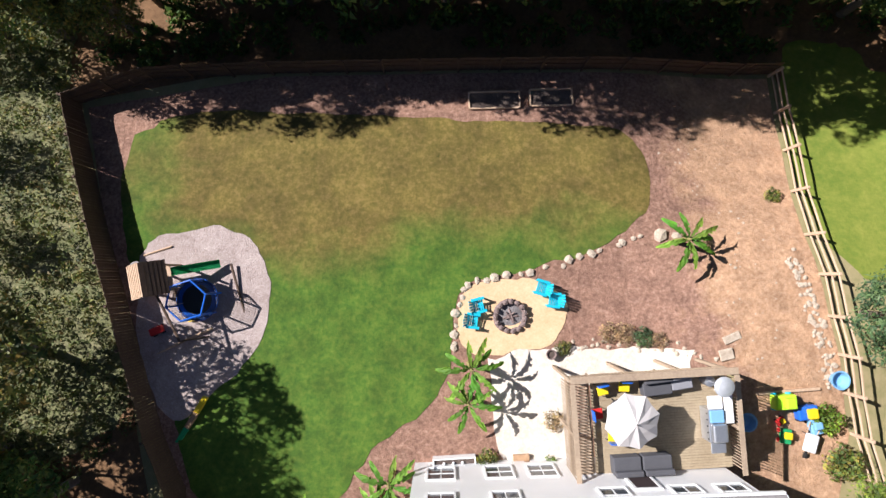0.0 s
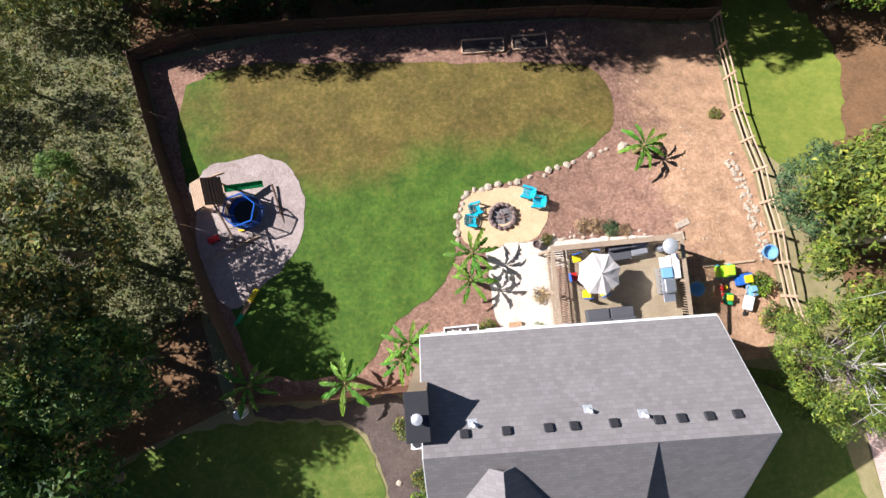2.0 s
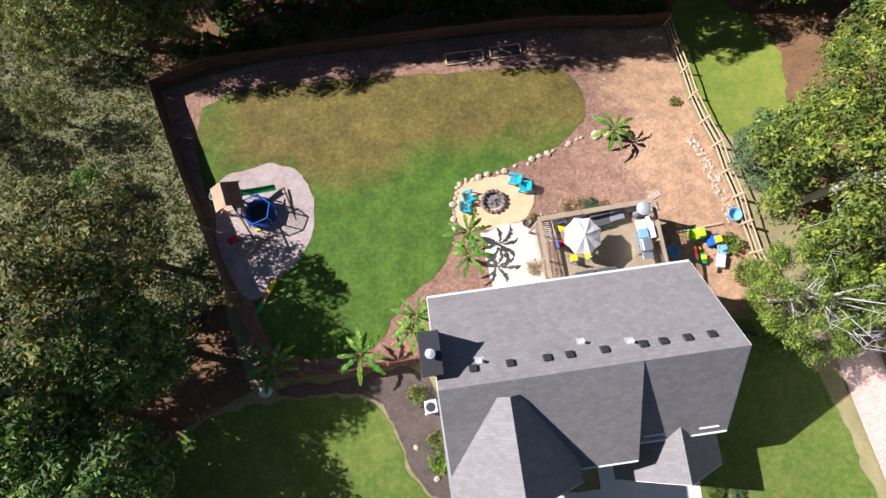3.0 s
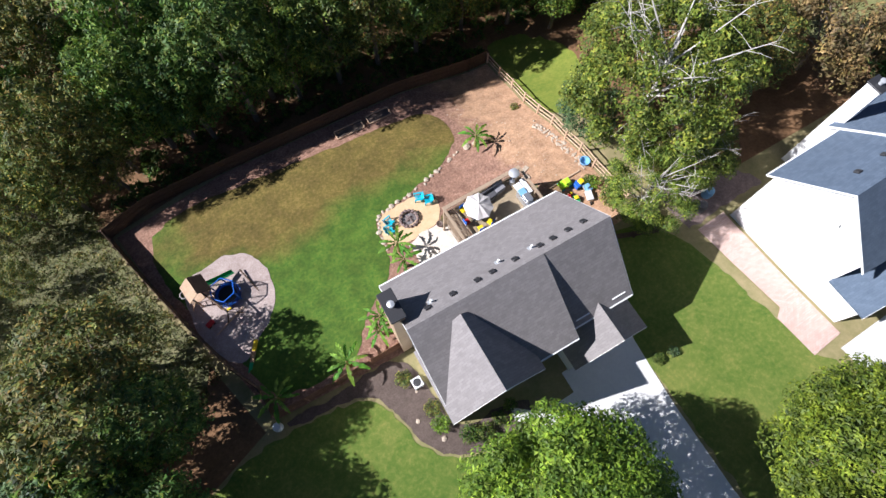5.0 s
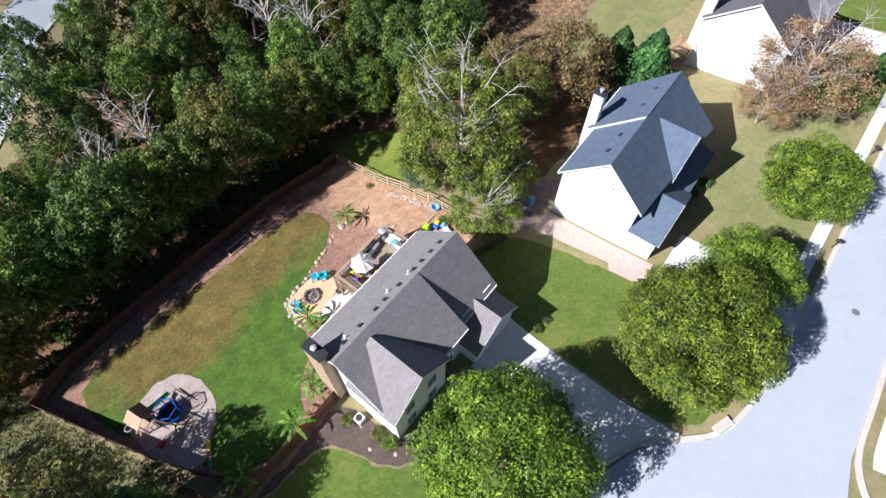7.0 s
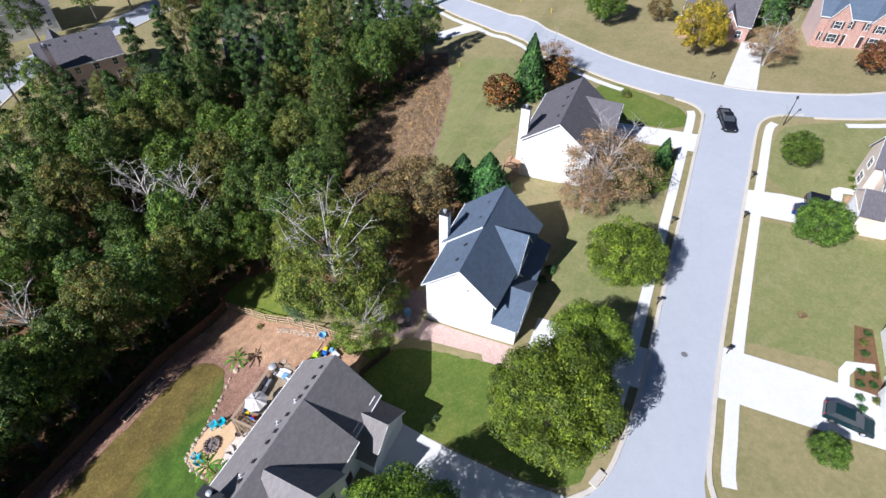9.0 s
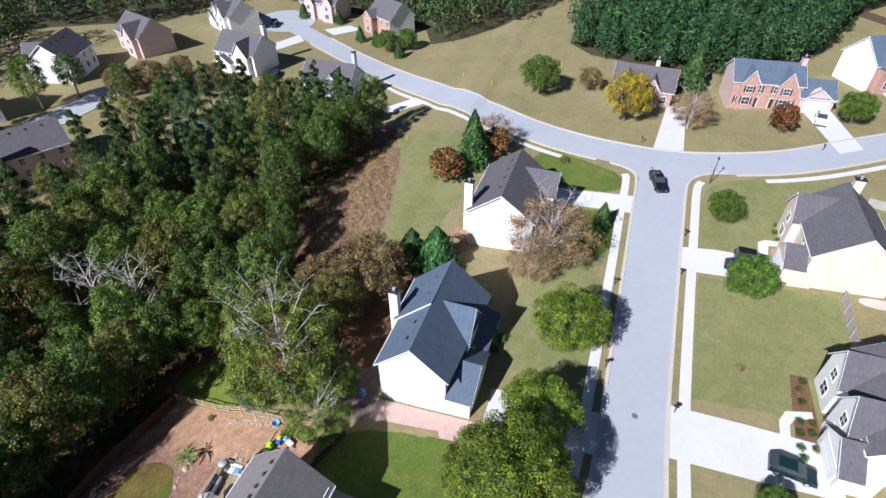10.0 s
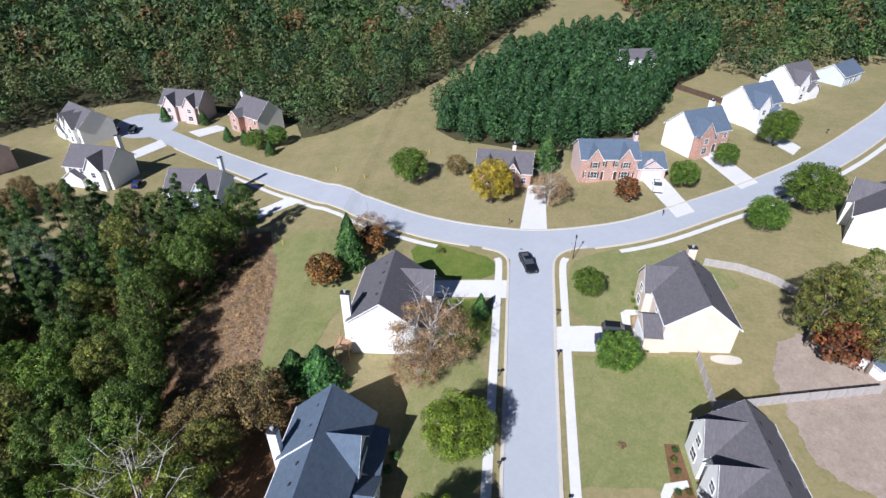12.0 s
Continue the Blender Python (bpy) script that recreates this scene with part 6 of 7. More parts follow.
shrub(6.2, -2.5, 0.55, "olive", "small yellow-green shrub on the patio's edge")
for x, y, s, k in ((8.6, -1.9, 0.75, "dry"), (9.5, -2.0, 0.8, "dry"), (10.4, -2.2, 0.75, "blue"), (11.2, -2.4, 0.6, "dry")):
    shrub(x, y, s, k, "straggling half-dry shrub beside the deck", "shrubs by the deck", 0.7)
shrub(5.3, -5.9, 0.75, "dry", "round brownish shrub beside the slatted walkway")
shrub(1.8, -7.6, 0.75, "olive", "green shrub against the house wall")
shrub(4.9, -7.9, 0.5, "green", "small green shrub against the house wall")
shrub(14.2, 2.5, 0.5, "dry", "small dry shrub by the flat stones")
shrub(18.9, 5.0, 0.6, "olive", "small shrub at the rail fence")
shrub(18.6, -6.6, 1.0, "green", "green shrub at the yard's corner")
shrub(19.0, -8.6, 1.2, "olive", "green shrub at the yard's corner")
for x, y, s, k in ((-3.7, -12.8, 0.9, "olive"), (-2.95, -15.7, 0.85, "olive"), (-3.0, -17.0, 0.95, "green"), (-1.6, -18.6, 1.0, "dark"), (-0.6, -19.2, 1.0, "dark"), (0.8, -18.9, 0.8, "dark"), (2.0, -18.5, 0.7, "dark")):
    shrub(x, y, s, k, "leafy foundation shrub in dark mulch", "foundation shrubs")
shrub(13.3, -21.5, 0.7, "dark", "low dark plant at the driveway's edge")
shrub(14.6, -21.7, 0.6, "blue", "low dark plant at the driveway's edge")
for x, y in ((36.8, -26.6), (38.9, -27.2)):
    shrub(x, y, 1.0, "box", "clipped round evergreen by the porch", "porch evergreens", 1.2)
for x, y in ((41.6, -62.5), (40.2, -62.0), (38.6, -62.0), (35.9, -61.4), (34.3, -61.2), (32.5, -61.0), (31.3, -61.1), (34.6, -62.4), (32.7, -62.5), (36.0, -62.6)):
    shrub(x, y, 0.62, "box" if (x * 10) % 3 else "olive", "clipped round bush in a bark bed", "bushes before the white house")
shrub(42.0, -56.1, 0.8, "dry", "low brown bush alone on the lawn", "", 0.6)
for x, y in ((72, -63.2), (70.2, -62.8), (68.3, -63.0), (59.9, -62.4), (58.7, -62.4)):
    shrub(x, y, 0.75, "green", "small green bush before the cream house", "bushes before the cream house")
shrub(84.6, -28.5, 1.3, "olive", "olive shrub on the corner lawn")
for x, y in ((150, 46), (149, 40), (143.5, 30), (160, 72), (160.5, 59)):
    plant_tree(CYPRESS_KIND, x, y, 0.62, x * 9, "cypress", "clipped dark evergreen by a far house", "far evergreens", 0.9)
patch("bush_bed", [(30.9, -60.6), (36.6, -60.9), (42.6, -61.4), (42.6, -63.2), (30.9, -63.4)], 0.05, LITTER, "brown bark bed under clipped bushes", "bed")
patch("front_walk", [(30.4, -59.0), (35.6, -59.4), (37.0, -60.2), (37.6, -62.9), (36.6, -62.9), (36.1, -61.0), (35.2, -60.4), (30.6, -60.0)], 0.09, CONCRETE, "curved pale concrete front walk", "path")
patch("cream_house_walk", [(63.8, -60.0), (67.4, -60.2), (68.2, -61.2), (68.2, -63.8), (67.0, -63.8), (66.8, -61.6), (63.8, -61.2)], 0.09, CONCRETE, "pale concrete front walk", "path")
patch("cream_house_bed", rounded([(64.4, -61.6), (66.6, -61.8), (66.6, -63.8), (64.4, -63.8)], 1), 0.06, CLAY, "orange bark bed by the front walk", "bed")


# ---- deck ----
DZ = 2.15
deck = thing("deck", pose(0, 0, 0), "raised brown wooden deck behind the house", "deck")
X0, X1, Y0, Y1 = 5.55, 12.85, -7.85, -3.3
for i in range(37):
    y = Y0 + i * (Y1 - Y0) / 37
    part("deck_board", box(B(), 6.62, X1, y + 0.004, y + (Y1 - Y0) / 37 - 0.004, DZ - 0.03 + random.uniform(-0.002, 0.002), DZ), DECK_WOOD, deck)
for i in range(34):
    y = Y0 + i * (Y1 - Y0) / 34
    part("slat", box(B(), X0, 6.47, y + 0.02, y + (Y1 - Y0) / 34 - 0.035, DZ - 0.06, DZ + 0.09), RAIL_WOOD, deck)
for x in (X0 + 0.02, 6.54, 9.7, X1 - 0.1):
    part("joist", box(B(), x - 0.05, x + 0.05, Y0, Y1, DZ - 0.28, DZ - 0.065), RAIL_WOOD, deck)
for x in (X0 + 0.05, 8.4, 10.8, X1 - 0.08):
    for y in (Y1 - 0.1, -5.8):
        part("post", box(B(), x - 0.07, x + 0.07, y - 0.07, y + 0.07, terrain(x, y) - 0.3, DZ + (1.05 if y > -4 or x > 12.3 or x < 6 else -0.1)), RAIL_WOOD, deck)
part("rail", box(B(), X0 - 0.05, X1 + 0.05, Y1 - 0.18, Y1 + 0.12, DZ + 1.055, DZ + 1.1), RAIL_WOOD, deck)
part("rail", box(B(), X1 - 0.14, X1 + 0.08, Y0, Y1 - 0.2, DZ + 1.055, DZ + 1.1), RAIL_WOOD, deck)
part("rail", box(B(), X0 - 0.08, X0 + 0.14, Y0, Y1 - 0.2, DZ + 1.055, DZ + 1.1), RAIL_WOOD, deck)
part("rail", box(B(), X0, X1, Y1 - 0.08, Y1 - 0.03, DZ + 0.12, DZ + 0.2), RAIL_WOOD, deck)
for i in range(46):
    x = X0 + 0.15 + i * (X1 - X0 - 0.3) / 45
    part("baluster", box(B(), x - 0.02, x + 0.02, Y1 - 0.03, Y1 + 0.01, DZ + 0.05, DZ + 1.05), RAIL_WOOD, deck)
for i in range(30):
    y = Y0 + 0.2 + i * (Y1 - Y0 - 0.5) / 29
    part("baluster", box(B(), X1 - 0.03, X1 + 0.01, y - 0.02, y + 0.02, DZ + 0.05, DZ + 1.05), RAIL_WOOD, deck)
    part("baluster", box(B(), X0 - 0.06, X0 - 0.02, y - 0.02, y + 0.02, DZ - 1.0, DZ + 1.05), RAIL_WOOD, deck)

umbrella = thing("patio_umbrella", pose(7.75, -4.95, DZ), "open pale grey patio umbrella over a table", "umbrella")
part("base", lathe(B(), [(0.26, 0.0), (0.26, 0.06), (0.08, 0.12)], 20), DARK_METAL, umbrella)
part("pole", tube(B(), [(0, 0, 0.1), (0, 0, 2.5)], [0.024, 0.024], 10), DARK_METAL, umbrella)
bm = B()
tip = bm.verts.new((0, 0, 2.62))
rim, mids = [], []
for k in range(16):
    a = 2 * math.pi * k / 16 + 0.2
    r, z = (1.2, 2.05) if k % 2 == 0 else (1.06, 2.03)
    rim.append(bm.verts.new((r * math.cos(a), r * math.sin(a), z)))
    mids.append(bm.verts.new((r * 0.5 * math.cos(a), r * 0.5 * math.sin(a), 2.38 if k % 2 == 0 else 2.33)))
for k in range(16):
    j = (k + 1) % 16
    bm.faces.new((tip, mids[k], mids[j]))
    bm.faces.new((mids[k], rim[k], rim[j], mids[j]))
can = part("canopy", bm, CANVAS, umbrella)
for k in range(8):
    a = 2 * math.pi * k / 8 + 0.2
    part("rib", tube(B(), [(0, 0, 2.57), (0.6 * math.cos(a), 0.6 * math.sin(a), 2.35), (1.18 * math.cos(a), 1.18 * math.sin(a), 2.02)], [0.012, 0.01, 0.008], 5), DARK_METAL, umbrella)
part("finial", lathe(B(), [(0.02, 2.6), (0.035, 2.64), (0.01, 2.7)], 10), DARK_METAL, umbrella)

table = thing("patio_table", pose(7.75, -4.95, DZ), "round dark patio table under the umbrella", "table")
part("tabletop", lathe(B(), [(0.03, 0.70), (0.62, 0.70), (0.64, 0.72), (0.62, 0.74), (0.03, 0.74)], 28), DARK_METAL, table)
for k in range(4):
    a = k * math.pi / 2 + 0.4
    part("leg", tube(B(), [(0.45 * math.cos(a), 0.45 * math.sin(a), 0.7), (0.52 * math.cos(a), 0.52 * math.sin(a), 0)], [0.02, 0.02], 7), DARK_METAL, table)


def child_chair(x, y, r, mat, label):
    c = thing("patio_chair", pose(x, y, DZ, 0, 0, r), label, "chair", "chairs on the deck")
    part("seat", bevelled(box(B(), -0.24, 0.24, -0.24, 0.24, 0.38, 0.45), 0.03, 2), mat, c)
    part("backrest", bevelled(box(B(), -0.24, 0.24, 0.2, 0.26, 0.45, 0.9), 0.03, 2), BLUE_PLASTIC, c, "blue backrest")
    for sx in (-0.2, 0.2):
        for sy in (-0.2, 0.2):
            part("leg", tube(B(), [(sx, sy, 0.4), (sx * 1.1, sy * 1.1, 0)], [0.018, 0.018], 6), DARK_METAL, c)


child_chair(7.05, -3.95, 10, YELLOW, "patio chair with a yellow seat and blue back")
child_chair(8.05, -3.85, -5, YELLOW, "patio chair with a yellow seat and blue back")
child_chair(6.75, -5.0, 95, RED, "patio chair with a red seat and blue back")
child_chair(7.4, -6.05, 175, YELLOW, "patio chair with a yellow seat and blue back")
child_chair(8.35, -6.0, 200, YELLOW, "patio chair with a yellow seat and blue back")


def covered_sofa(x, y, w, d, r, mat, label):
    c = thing("covered_sofa", pose(x, y, DZ, 0, 0, r), label, "sofa", "covered furniture")
    part("cover", bevelled(box(B(), -w / 2, w / 2, -d / 2, d / 2, 0.0, 0.55), 0.06, 3), mat, c)
    part("back_cover", bevelled(box(B(), -w / 2, w / 2, d / 2 - 0.25, d / 2, 0.56, 0.85), 0.06, 3), mat, c)


covered_sofa(9.5, -3.9, 1.3, 0.85, 4, GREY_COVER, "patio sofa under a dark grey cover")
covered_sofa(10.6, -3.75, 0.95, 0.75, 6, plain("grey_cover", (0.25, 0.25, 0.27), 0.8), "patio seat under a light grey cover")
covered_sofa(7.9, -7.35, 1.25, 0.8, 180, GREY_COVER, "patio sofa under a dark grey cover")
covered_sofa(9.25, -7.35, 1.3, 0.8, 180, GREY_COVER, "patio sofa under a dark grey cover")

heater = thing("patio_heater", pose(11.9, -3.85, DZ), "standing patio heater with a round pale reflector", "heater")
part("base", lathe(B(), [(0.24, 0), (0.24, 0.5), (0.05, 0.55)], 18), STEEL, heater)
part("pole", tube(B(), [(0, 0, 0.5), (0, 0, 1.6)], [0.03, 0.03], 10), STEEL, heater)
part("burner", lathe(B(), [(0.1, 1.5), (0.11, 1.72), (0.05, 1.76)], 14), DARK_METAL, heater)
part("reflector", lathe(B(), [(0.44, 1.72), (0.42, 1.76), (0.28, 1.82), (0.1, 1.86), (0.02, 1.87)], 28), GALV, heater)

grill = thing("barbecue_grill", pose(11.85, -5.7, DZ), "large stainless barbecue grill with side shelves", "grill")
part("cabinet", bevelled(box(B(), -0.33, 0.33, -0.75, 0.7, 0.05, 0.88), 0.02, 2), STEEL, grill)
part("hood", bevelled(box(B(), -0.3, 0.34, -0.68, 0.1, 0.885, 1.2), 0.1, 3), STEEL, grill)
# The lid's bluish reflection is put in as plain light blue colour.
part("side_burner_lid", bevelled(box(B(), -0.3, 0.3, 0.14, 0.68, 0.885, 1.0), 0.03, 2), LIGHT_BLUE, grill, "lid coloured light blue for its sky reflection")
part("side_shelf", bevelled(box(B(), -0.33, 0.33, 0.71, 1.3, 0.84, 0.9), 0.02, 1), WHITE_PLASTIC, grill)
part("side_shelf", bevelled(box(B(), -0.33, 0.33, -1.2, -0.76, 0.84, 0.9), 0.02, 1), STEEL, grill)
part("handle", tube(B(), [(-0.4, -0.6, 1.02), (-0.4, 0.05, 1.02)], [0.02, 0.02], 8), STEEL, grill)
for k in range(5):
    part("knob", lathe(B(), [(0.03, 0), (0.03, 0.04)], 10, pose(-0.33, -0.6 + k * 0.28, 0.75, 0, -90)), DARK_METAL, grill)
for y in (-0.6, 0.6):
    part("caster", lathe(B(), [(0.04, -0.03), (0.04, 0.03)], 10, pose(0, y, 0.04, 90)), TYRE, grill)
bench = thing("side_table", pose(12.45, -4.95, DZ), "narrow white side table by the rail", "table")
part("tabletop", bevelled(box(B(), -0.2, 0.2, -0.7, 0.7, 0.82, 0.87), 0.02, 1), WHITE_PLASTIC, bench)
for sx in (-0.15, 0.15):
    for sy in (-0.6, 0.6):
        part("leg", box(B(), sx - 0.02, sx + 0.02, sy - 0.02, sy + 0.02, 0, 0.82), WHITE_PLASTIC, bench)

# ---- patio things ----
pot = thing("planter_pot", place(5.5, -2.75, 0, 0.06), "empty round clay planter pot on the patio", "pot")
part("bowl", lathe(B(), [(0.16, 0.0), (0.24, 0.42), (0.27, 0.43), (0.27, 0.48), (0.22, 0.48), (0.19, 0.3)], 18), DARK_STONE, pot)
part("soil", lathe(B(), [(0.2, 0.36), (0.1, 0.38)], 14), MULCH, pot)
trough = thing("planter_box", place(0.2, -7.55, 0, 0.02), "long white planter box with dark soil", "planter")
bm = B()
for a in ((-1.05, 1.05, -0.26, -0.2), (-1.05, 1.05, 0.2, 0.26), (-1.05, -0.99, -0.2, 0.2), (0.99, 1.05, -0.2, 0.2)):
    box(bm, *a, 0, 0.5)
part("box_sides", bm, TRIM, trough)
part("soil", box(B(), -0.99, 0.99, -0.2, 0.2, 0.05, 0.4), MULCH, trough)
for k in range(3):
    part("plant", lathe(B(), [(0.05, 0.4), (0.09, 0.46), (0.03, 0.55)], 8, pose(-0.5 + 0.45 * k, 0, 0)), GREEN_PLASTIC if k == 3 else WHITE_PLASTIC, trough, "small pale pot")
step = thing("door_step", place(3.5, -8.05, 0, 0.02), "open orange-red brick door step by the wall", "step")
part("landing", bevelled(box(B(), -0.4, 0.4, -0.35, 0.35, 0, 0.35), 0.02, 1), CLAY, step)
part("tread", bevelled(box(B(), -0.4, 0.4, 0.353, 0.65, 0, 0.18), 0.02, 1), CLAY, step)
for x, y, w, d in ((3.75, 11.5, 2.9, 0.95), (7.0, 11.45, 2.4, 0.95)):
    bed = thing("raised_bed", place(x, y, -2), "low pale wooden raised bed with dark soil", "raised bed", "raised beds")
    for sx in (-1, 1):
        part("side_board", box(B(), sx * w / 2 - 0.04, sx * w / 2 + 0.04, -d / 2, d / 2, -0.15, 0.28), PALE_WOOD, bed)
        part("end_board", box(B(), -w / 2 + 0.04, w / 2 - 0.04, sx * d / 2 - 0.04, sx * d / 2 + 0.04, -0.2, 0.28), PALE_WOOD, bed)
    part("soil", box(B(), -w / 2 + 0.04, w / 2 - 0.04, -d / 2 + 0.04, d / 2 - 0.04, -0.2, 0.16), MULCH, bed)


# ---- play things ----
ps = thing("playset", place(-14.5, 2.3, 8), "wooden playset with a roofed tower, slide and swing beam", "playset")
for sx in (-0.65, 0.65):
    for sy in (-0.65, 0.65):
        part("post", box(B(), sx - 0.05, sx + 0.05, sy - 0.05, sy + 0.05, -0.3, 2.3), PALE_WOOD, ps)
part("platform", box(B(), -0.7, 0.7, -0.7, 0.7, 1.2, 1.26), PALE_WOOD, ps)
for s in (-1, 1):
    roof = part("roof_panel", slab(B(), [(s * 0.95, -0.85, 2.2), (0, -0.85, 2.95), (0, 0.85, 2.95), (s * 0.95, 0.85, 2.2)], 0.05), PALE_WOOD if s < 0 else FENCE_WOOD, ps)
    for k in range(6):
        x = s * (0.12 + k * 0.15)
        part("roof_slat", slab(B(), [(x, -0.86, 2.99 - 0.79 * abs(x)), (x + s * 0.1, -0.86, 2.99 - 0.79 * abs(x + s * 0.1)), (x + s * 0.1, 0.86, 2.99 - 0.79 * abs(x + s * 0.1)), (x, 0.86, 2.99 - 0.79 * abs(x))], 0.025), PALE_WOOD if s < 0 else FENCE_WOOD, roof)
for k in range(5):
    part("ladder_rung", tube(B(), [(-1.5 + k * 0.17, -0.45, 0.05 + k * 0.24), (-1.5 + k * 0.17, 0.1, 0.05 + k * 0.24)], [0.03, 0.03], 6), PALE_WOOD, ps)
for y in (-0.45, 0.1):
    part("ladder_side", tube(B(), [(-1.6, y, 0), (-0.7, y, 1.25)], [0.04, 0.04], 6), PALE_WOOD, ps)
bm = B()
prev = None
for k in range(9):
    t = k / 8
    x, z = 0.7 + 2.2 * t, 1.22 - 1.05 * t + 0.15 * t * t
    row = [bm.verts.new((x, y, z + h)) for y, h in ((0.05, 0.18), (0.09, 0.0), (0.46, 0.0), (0.5, 0.18))]
    if prev:
        for i in range(3):
            bm.faces.new((prev[i], row[i], row[i + 1], prev[i + 1]))
    prev = row
bmesh.ops.solidify(bm, geom=bm.faces[:], thickness=0.02)
part("slide", bm, GREEN_PLASTIC, ps, "dark green plastic slide")
part("swing_beam", tube(B(), [(0.2, -0.6, 2.2), (1.0, -3.3, 2.2)], [0.07, 0.07], 8), FENCE_WOOD, ps)
for s in (-0.9, 0.9):
    part("swing_leg", tube(B(), [(1.0, -3.3, 2.2), (1.0 + s, -3.45, 0.0)], [0.05, 0.05], 7), FENCE_WOOD, ps)
for k in (1, 2):
    sw = part("swing_seat", bevelled(box(B(), 0.2 + k * 0.28, 0.6 + k * 0.28, -0.55 - k * 0.95, -0.37 - k * 0.95, 0.45, 0.49), 0.015, 1), YELLOW, ps, "yellow plastic swing seat")
    for dx in (0.22, 0.58):
        part("chain", tube(B(), [(dx + k * 0.28, -0.46 - k * 0.95, 0.48), (0.2 + 0.3 * k, -0.5 - k * 0.95, 2.2)], [0.012, 0.012], 4), GALV, sw)
bm = B()
for k in range(20):
    a0, a1 = 2 * math.pi * k / 20, 2 * math.pi * (k + 1) / 20
    tube(bm, [(-1.25 + 0.33 * math.cos(a0), 0.85 + 0.33 * math.sin(a0), 0.9), (-1.25 + 0.33 * math.cos(a1), 0.85 + 0.33 * math.sin(a1), 0.9)], [0.05, 0.05], 5, False)
part("steering_wheel", bm, GREY_WOOD, ps, "round grey wheel")
tr = thing("trampoline", place(-12.75, 1.15, 15, 0.05), "small blue trampoline with a net enclosure", "trampoline")
bm = B()
tube(bm, [(1.05 * math.cos(2 * math.pi * k / 24), 1.05 * math.sin(2 * math.pi * k / 24), 0.6) for k in range(25)], [0.03] * 25, 6, False)
part("frame", bm, DARK_METAL, tr)
part("jumping_mat", lathe(B(), [(0.02, 0.575), (0.8, 0.575), (0.8, 0.6), (0.02, 0.6)], 24), NETTING, tr)
bm = B()
inner = [bm.verts.new((0.78 * math.cos(k * math.pi / 12), 0.78 * math.sin(k * math.pi / 12), 0.63)) for k in range(24)]
outer = [bm.verts.new((1.12 * math.cos(k * math.pi / 12), 1.12 * math.sin(k * math.pi / 12), 0.6)) for k in range(24)]
for k in range(24):
    bm.faces.new((inner[k], outer[k], outer[(k + 1) % 24], inner[(k + 1) % 24]))
bmesh.ops.solidify(bm, geom=bm.faces[:], thickness=0.05)
part("pad", bm, BLUE_PLASTIC, tr, "bright blue padded rim")
for k in range(6):
    a = k * math.pi / 3
    part("pole", tube(B(), [(1.05 * math.cos(a), 1.05 * math.sin(a), 0), (1.05 * math.cos(a), 1.05 * math.sin(a), 1.9)], [0.05, 0.05], 8), BLUE_PLASTIC, tr, "padded blue pole")
    a2 = a + math.pi / 3
    part("top_pad", tube(B(), [(1.05 * math.cos(a), 1.05 * math.sin(a), 1.88), (1.05 * math.cos(a2), 1.05 * math.sin(a2), 1.88)], [0.045, 0.045], 7), BLUE_PLASTIC, tr)
bm = B()
for k in range(48):
    a = 2 * math.pi * k / 48
    tube(bm, [(1.0 * math.cos(a), 1.0 * math.sin(a), 0.6), (1.0 * math.cos(a), 1.0 * math.sin(a), 1.88)], [0.007, 0.007], 3, False)
for z in np.linspace(0.7, 1.8, 10):
    tube(bm, [(1.0 * math.cos(2 * math.pi * k / 24), 1.0 * math.sin(2 * math.pi * k / 24), z) for k in range(25)], [0.006] * 25, 3, False)
part("net", bm, NETTING, tr)
bars = thing("climbing_frame", place(-12.2, 1.0, 10), "low brown timber frame round the trampoline", "frame")
for a, b2 in (((-1.5, -1.6, 0.1), (1.6, -1.6, 0.1)), ((-1.5, -1.6, 0.1), (-1.9, 1.4, 0.1)), ((1.6, -1.6, 0.1), (1.4, 1.7, 0.1))):
    part("timber", tube(B(), [a, b2], [0.07, 0.07], 6), FENCE_WOOD, bars)
beam = thing("balance_beam", place(-12.95, -4.9, 56, 0.02), "plastic balance beam in yellow, orange and green", "toy")
for k, (m, lab) in enumerate(((GREEN_PLASTIC, "green section"), (CLAY, "orange section"), (YELLOW, "yellow section"))):
    part("section", bevelled(box(B(), -1.35 + k * 0.9, -0.46 + k * 0.9, -0.14, 0.14, 0, 0.24), 0.04, 2), m, beam, lab)
car_toy = thing("ride_on_toy", place(-15.0, -0.35, 20, 0.02), "small red plastic ride-on toy", "toy")
part("body", bevelled(box(B(), -0.35, 0.35, -0.2, 0.2, 0.12, 0.45), 0.08, 3), RED, car_toy)
for sx in (-0.22, 0.22):
    for sy in (-0.2, 0.2):
        part("wheel", lathe(B(), [(0.12, -0.04), (0.12, 0.04)], 12, pose(sx, sy, 0.12, 90)), TYRE, car_toy)
log = thing("timber_edging", place(-13.6, -1.0, 22, 0.06), "long pale timber lying on wood chips", "timber")
part("timber", tube(B(), [(-1.6, 0, 0.06), (0, 0.03, 0.07), (1.6, 0, 0.06)], [0.06, 0.07, 0.06], 7), PALE_WOOD, log)
log2 = thing("timber_edging", place(-15.2, 3.9, 15, 0.06), "pale timber at the play area's edge", "timber")
part("timber", tube(B(), [(-0.8, 0, 0.05), (0.8, 0, 0.05)], [0.05, 0.05], 7), PALE_WOOD, log2)


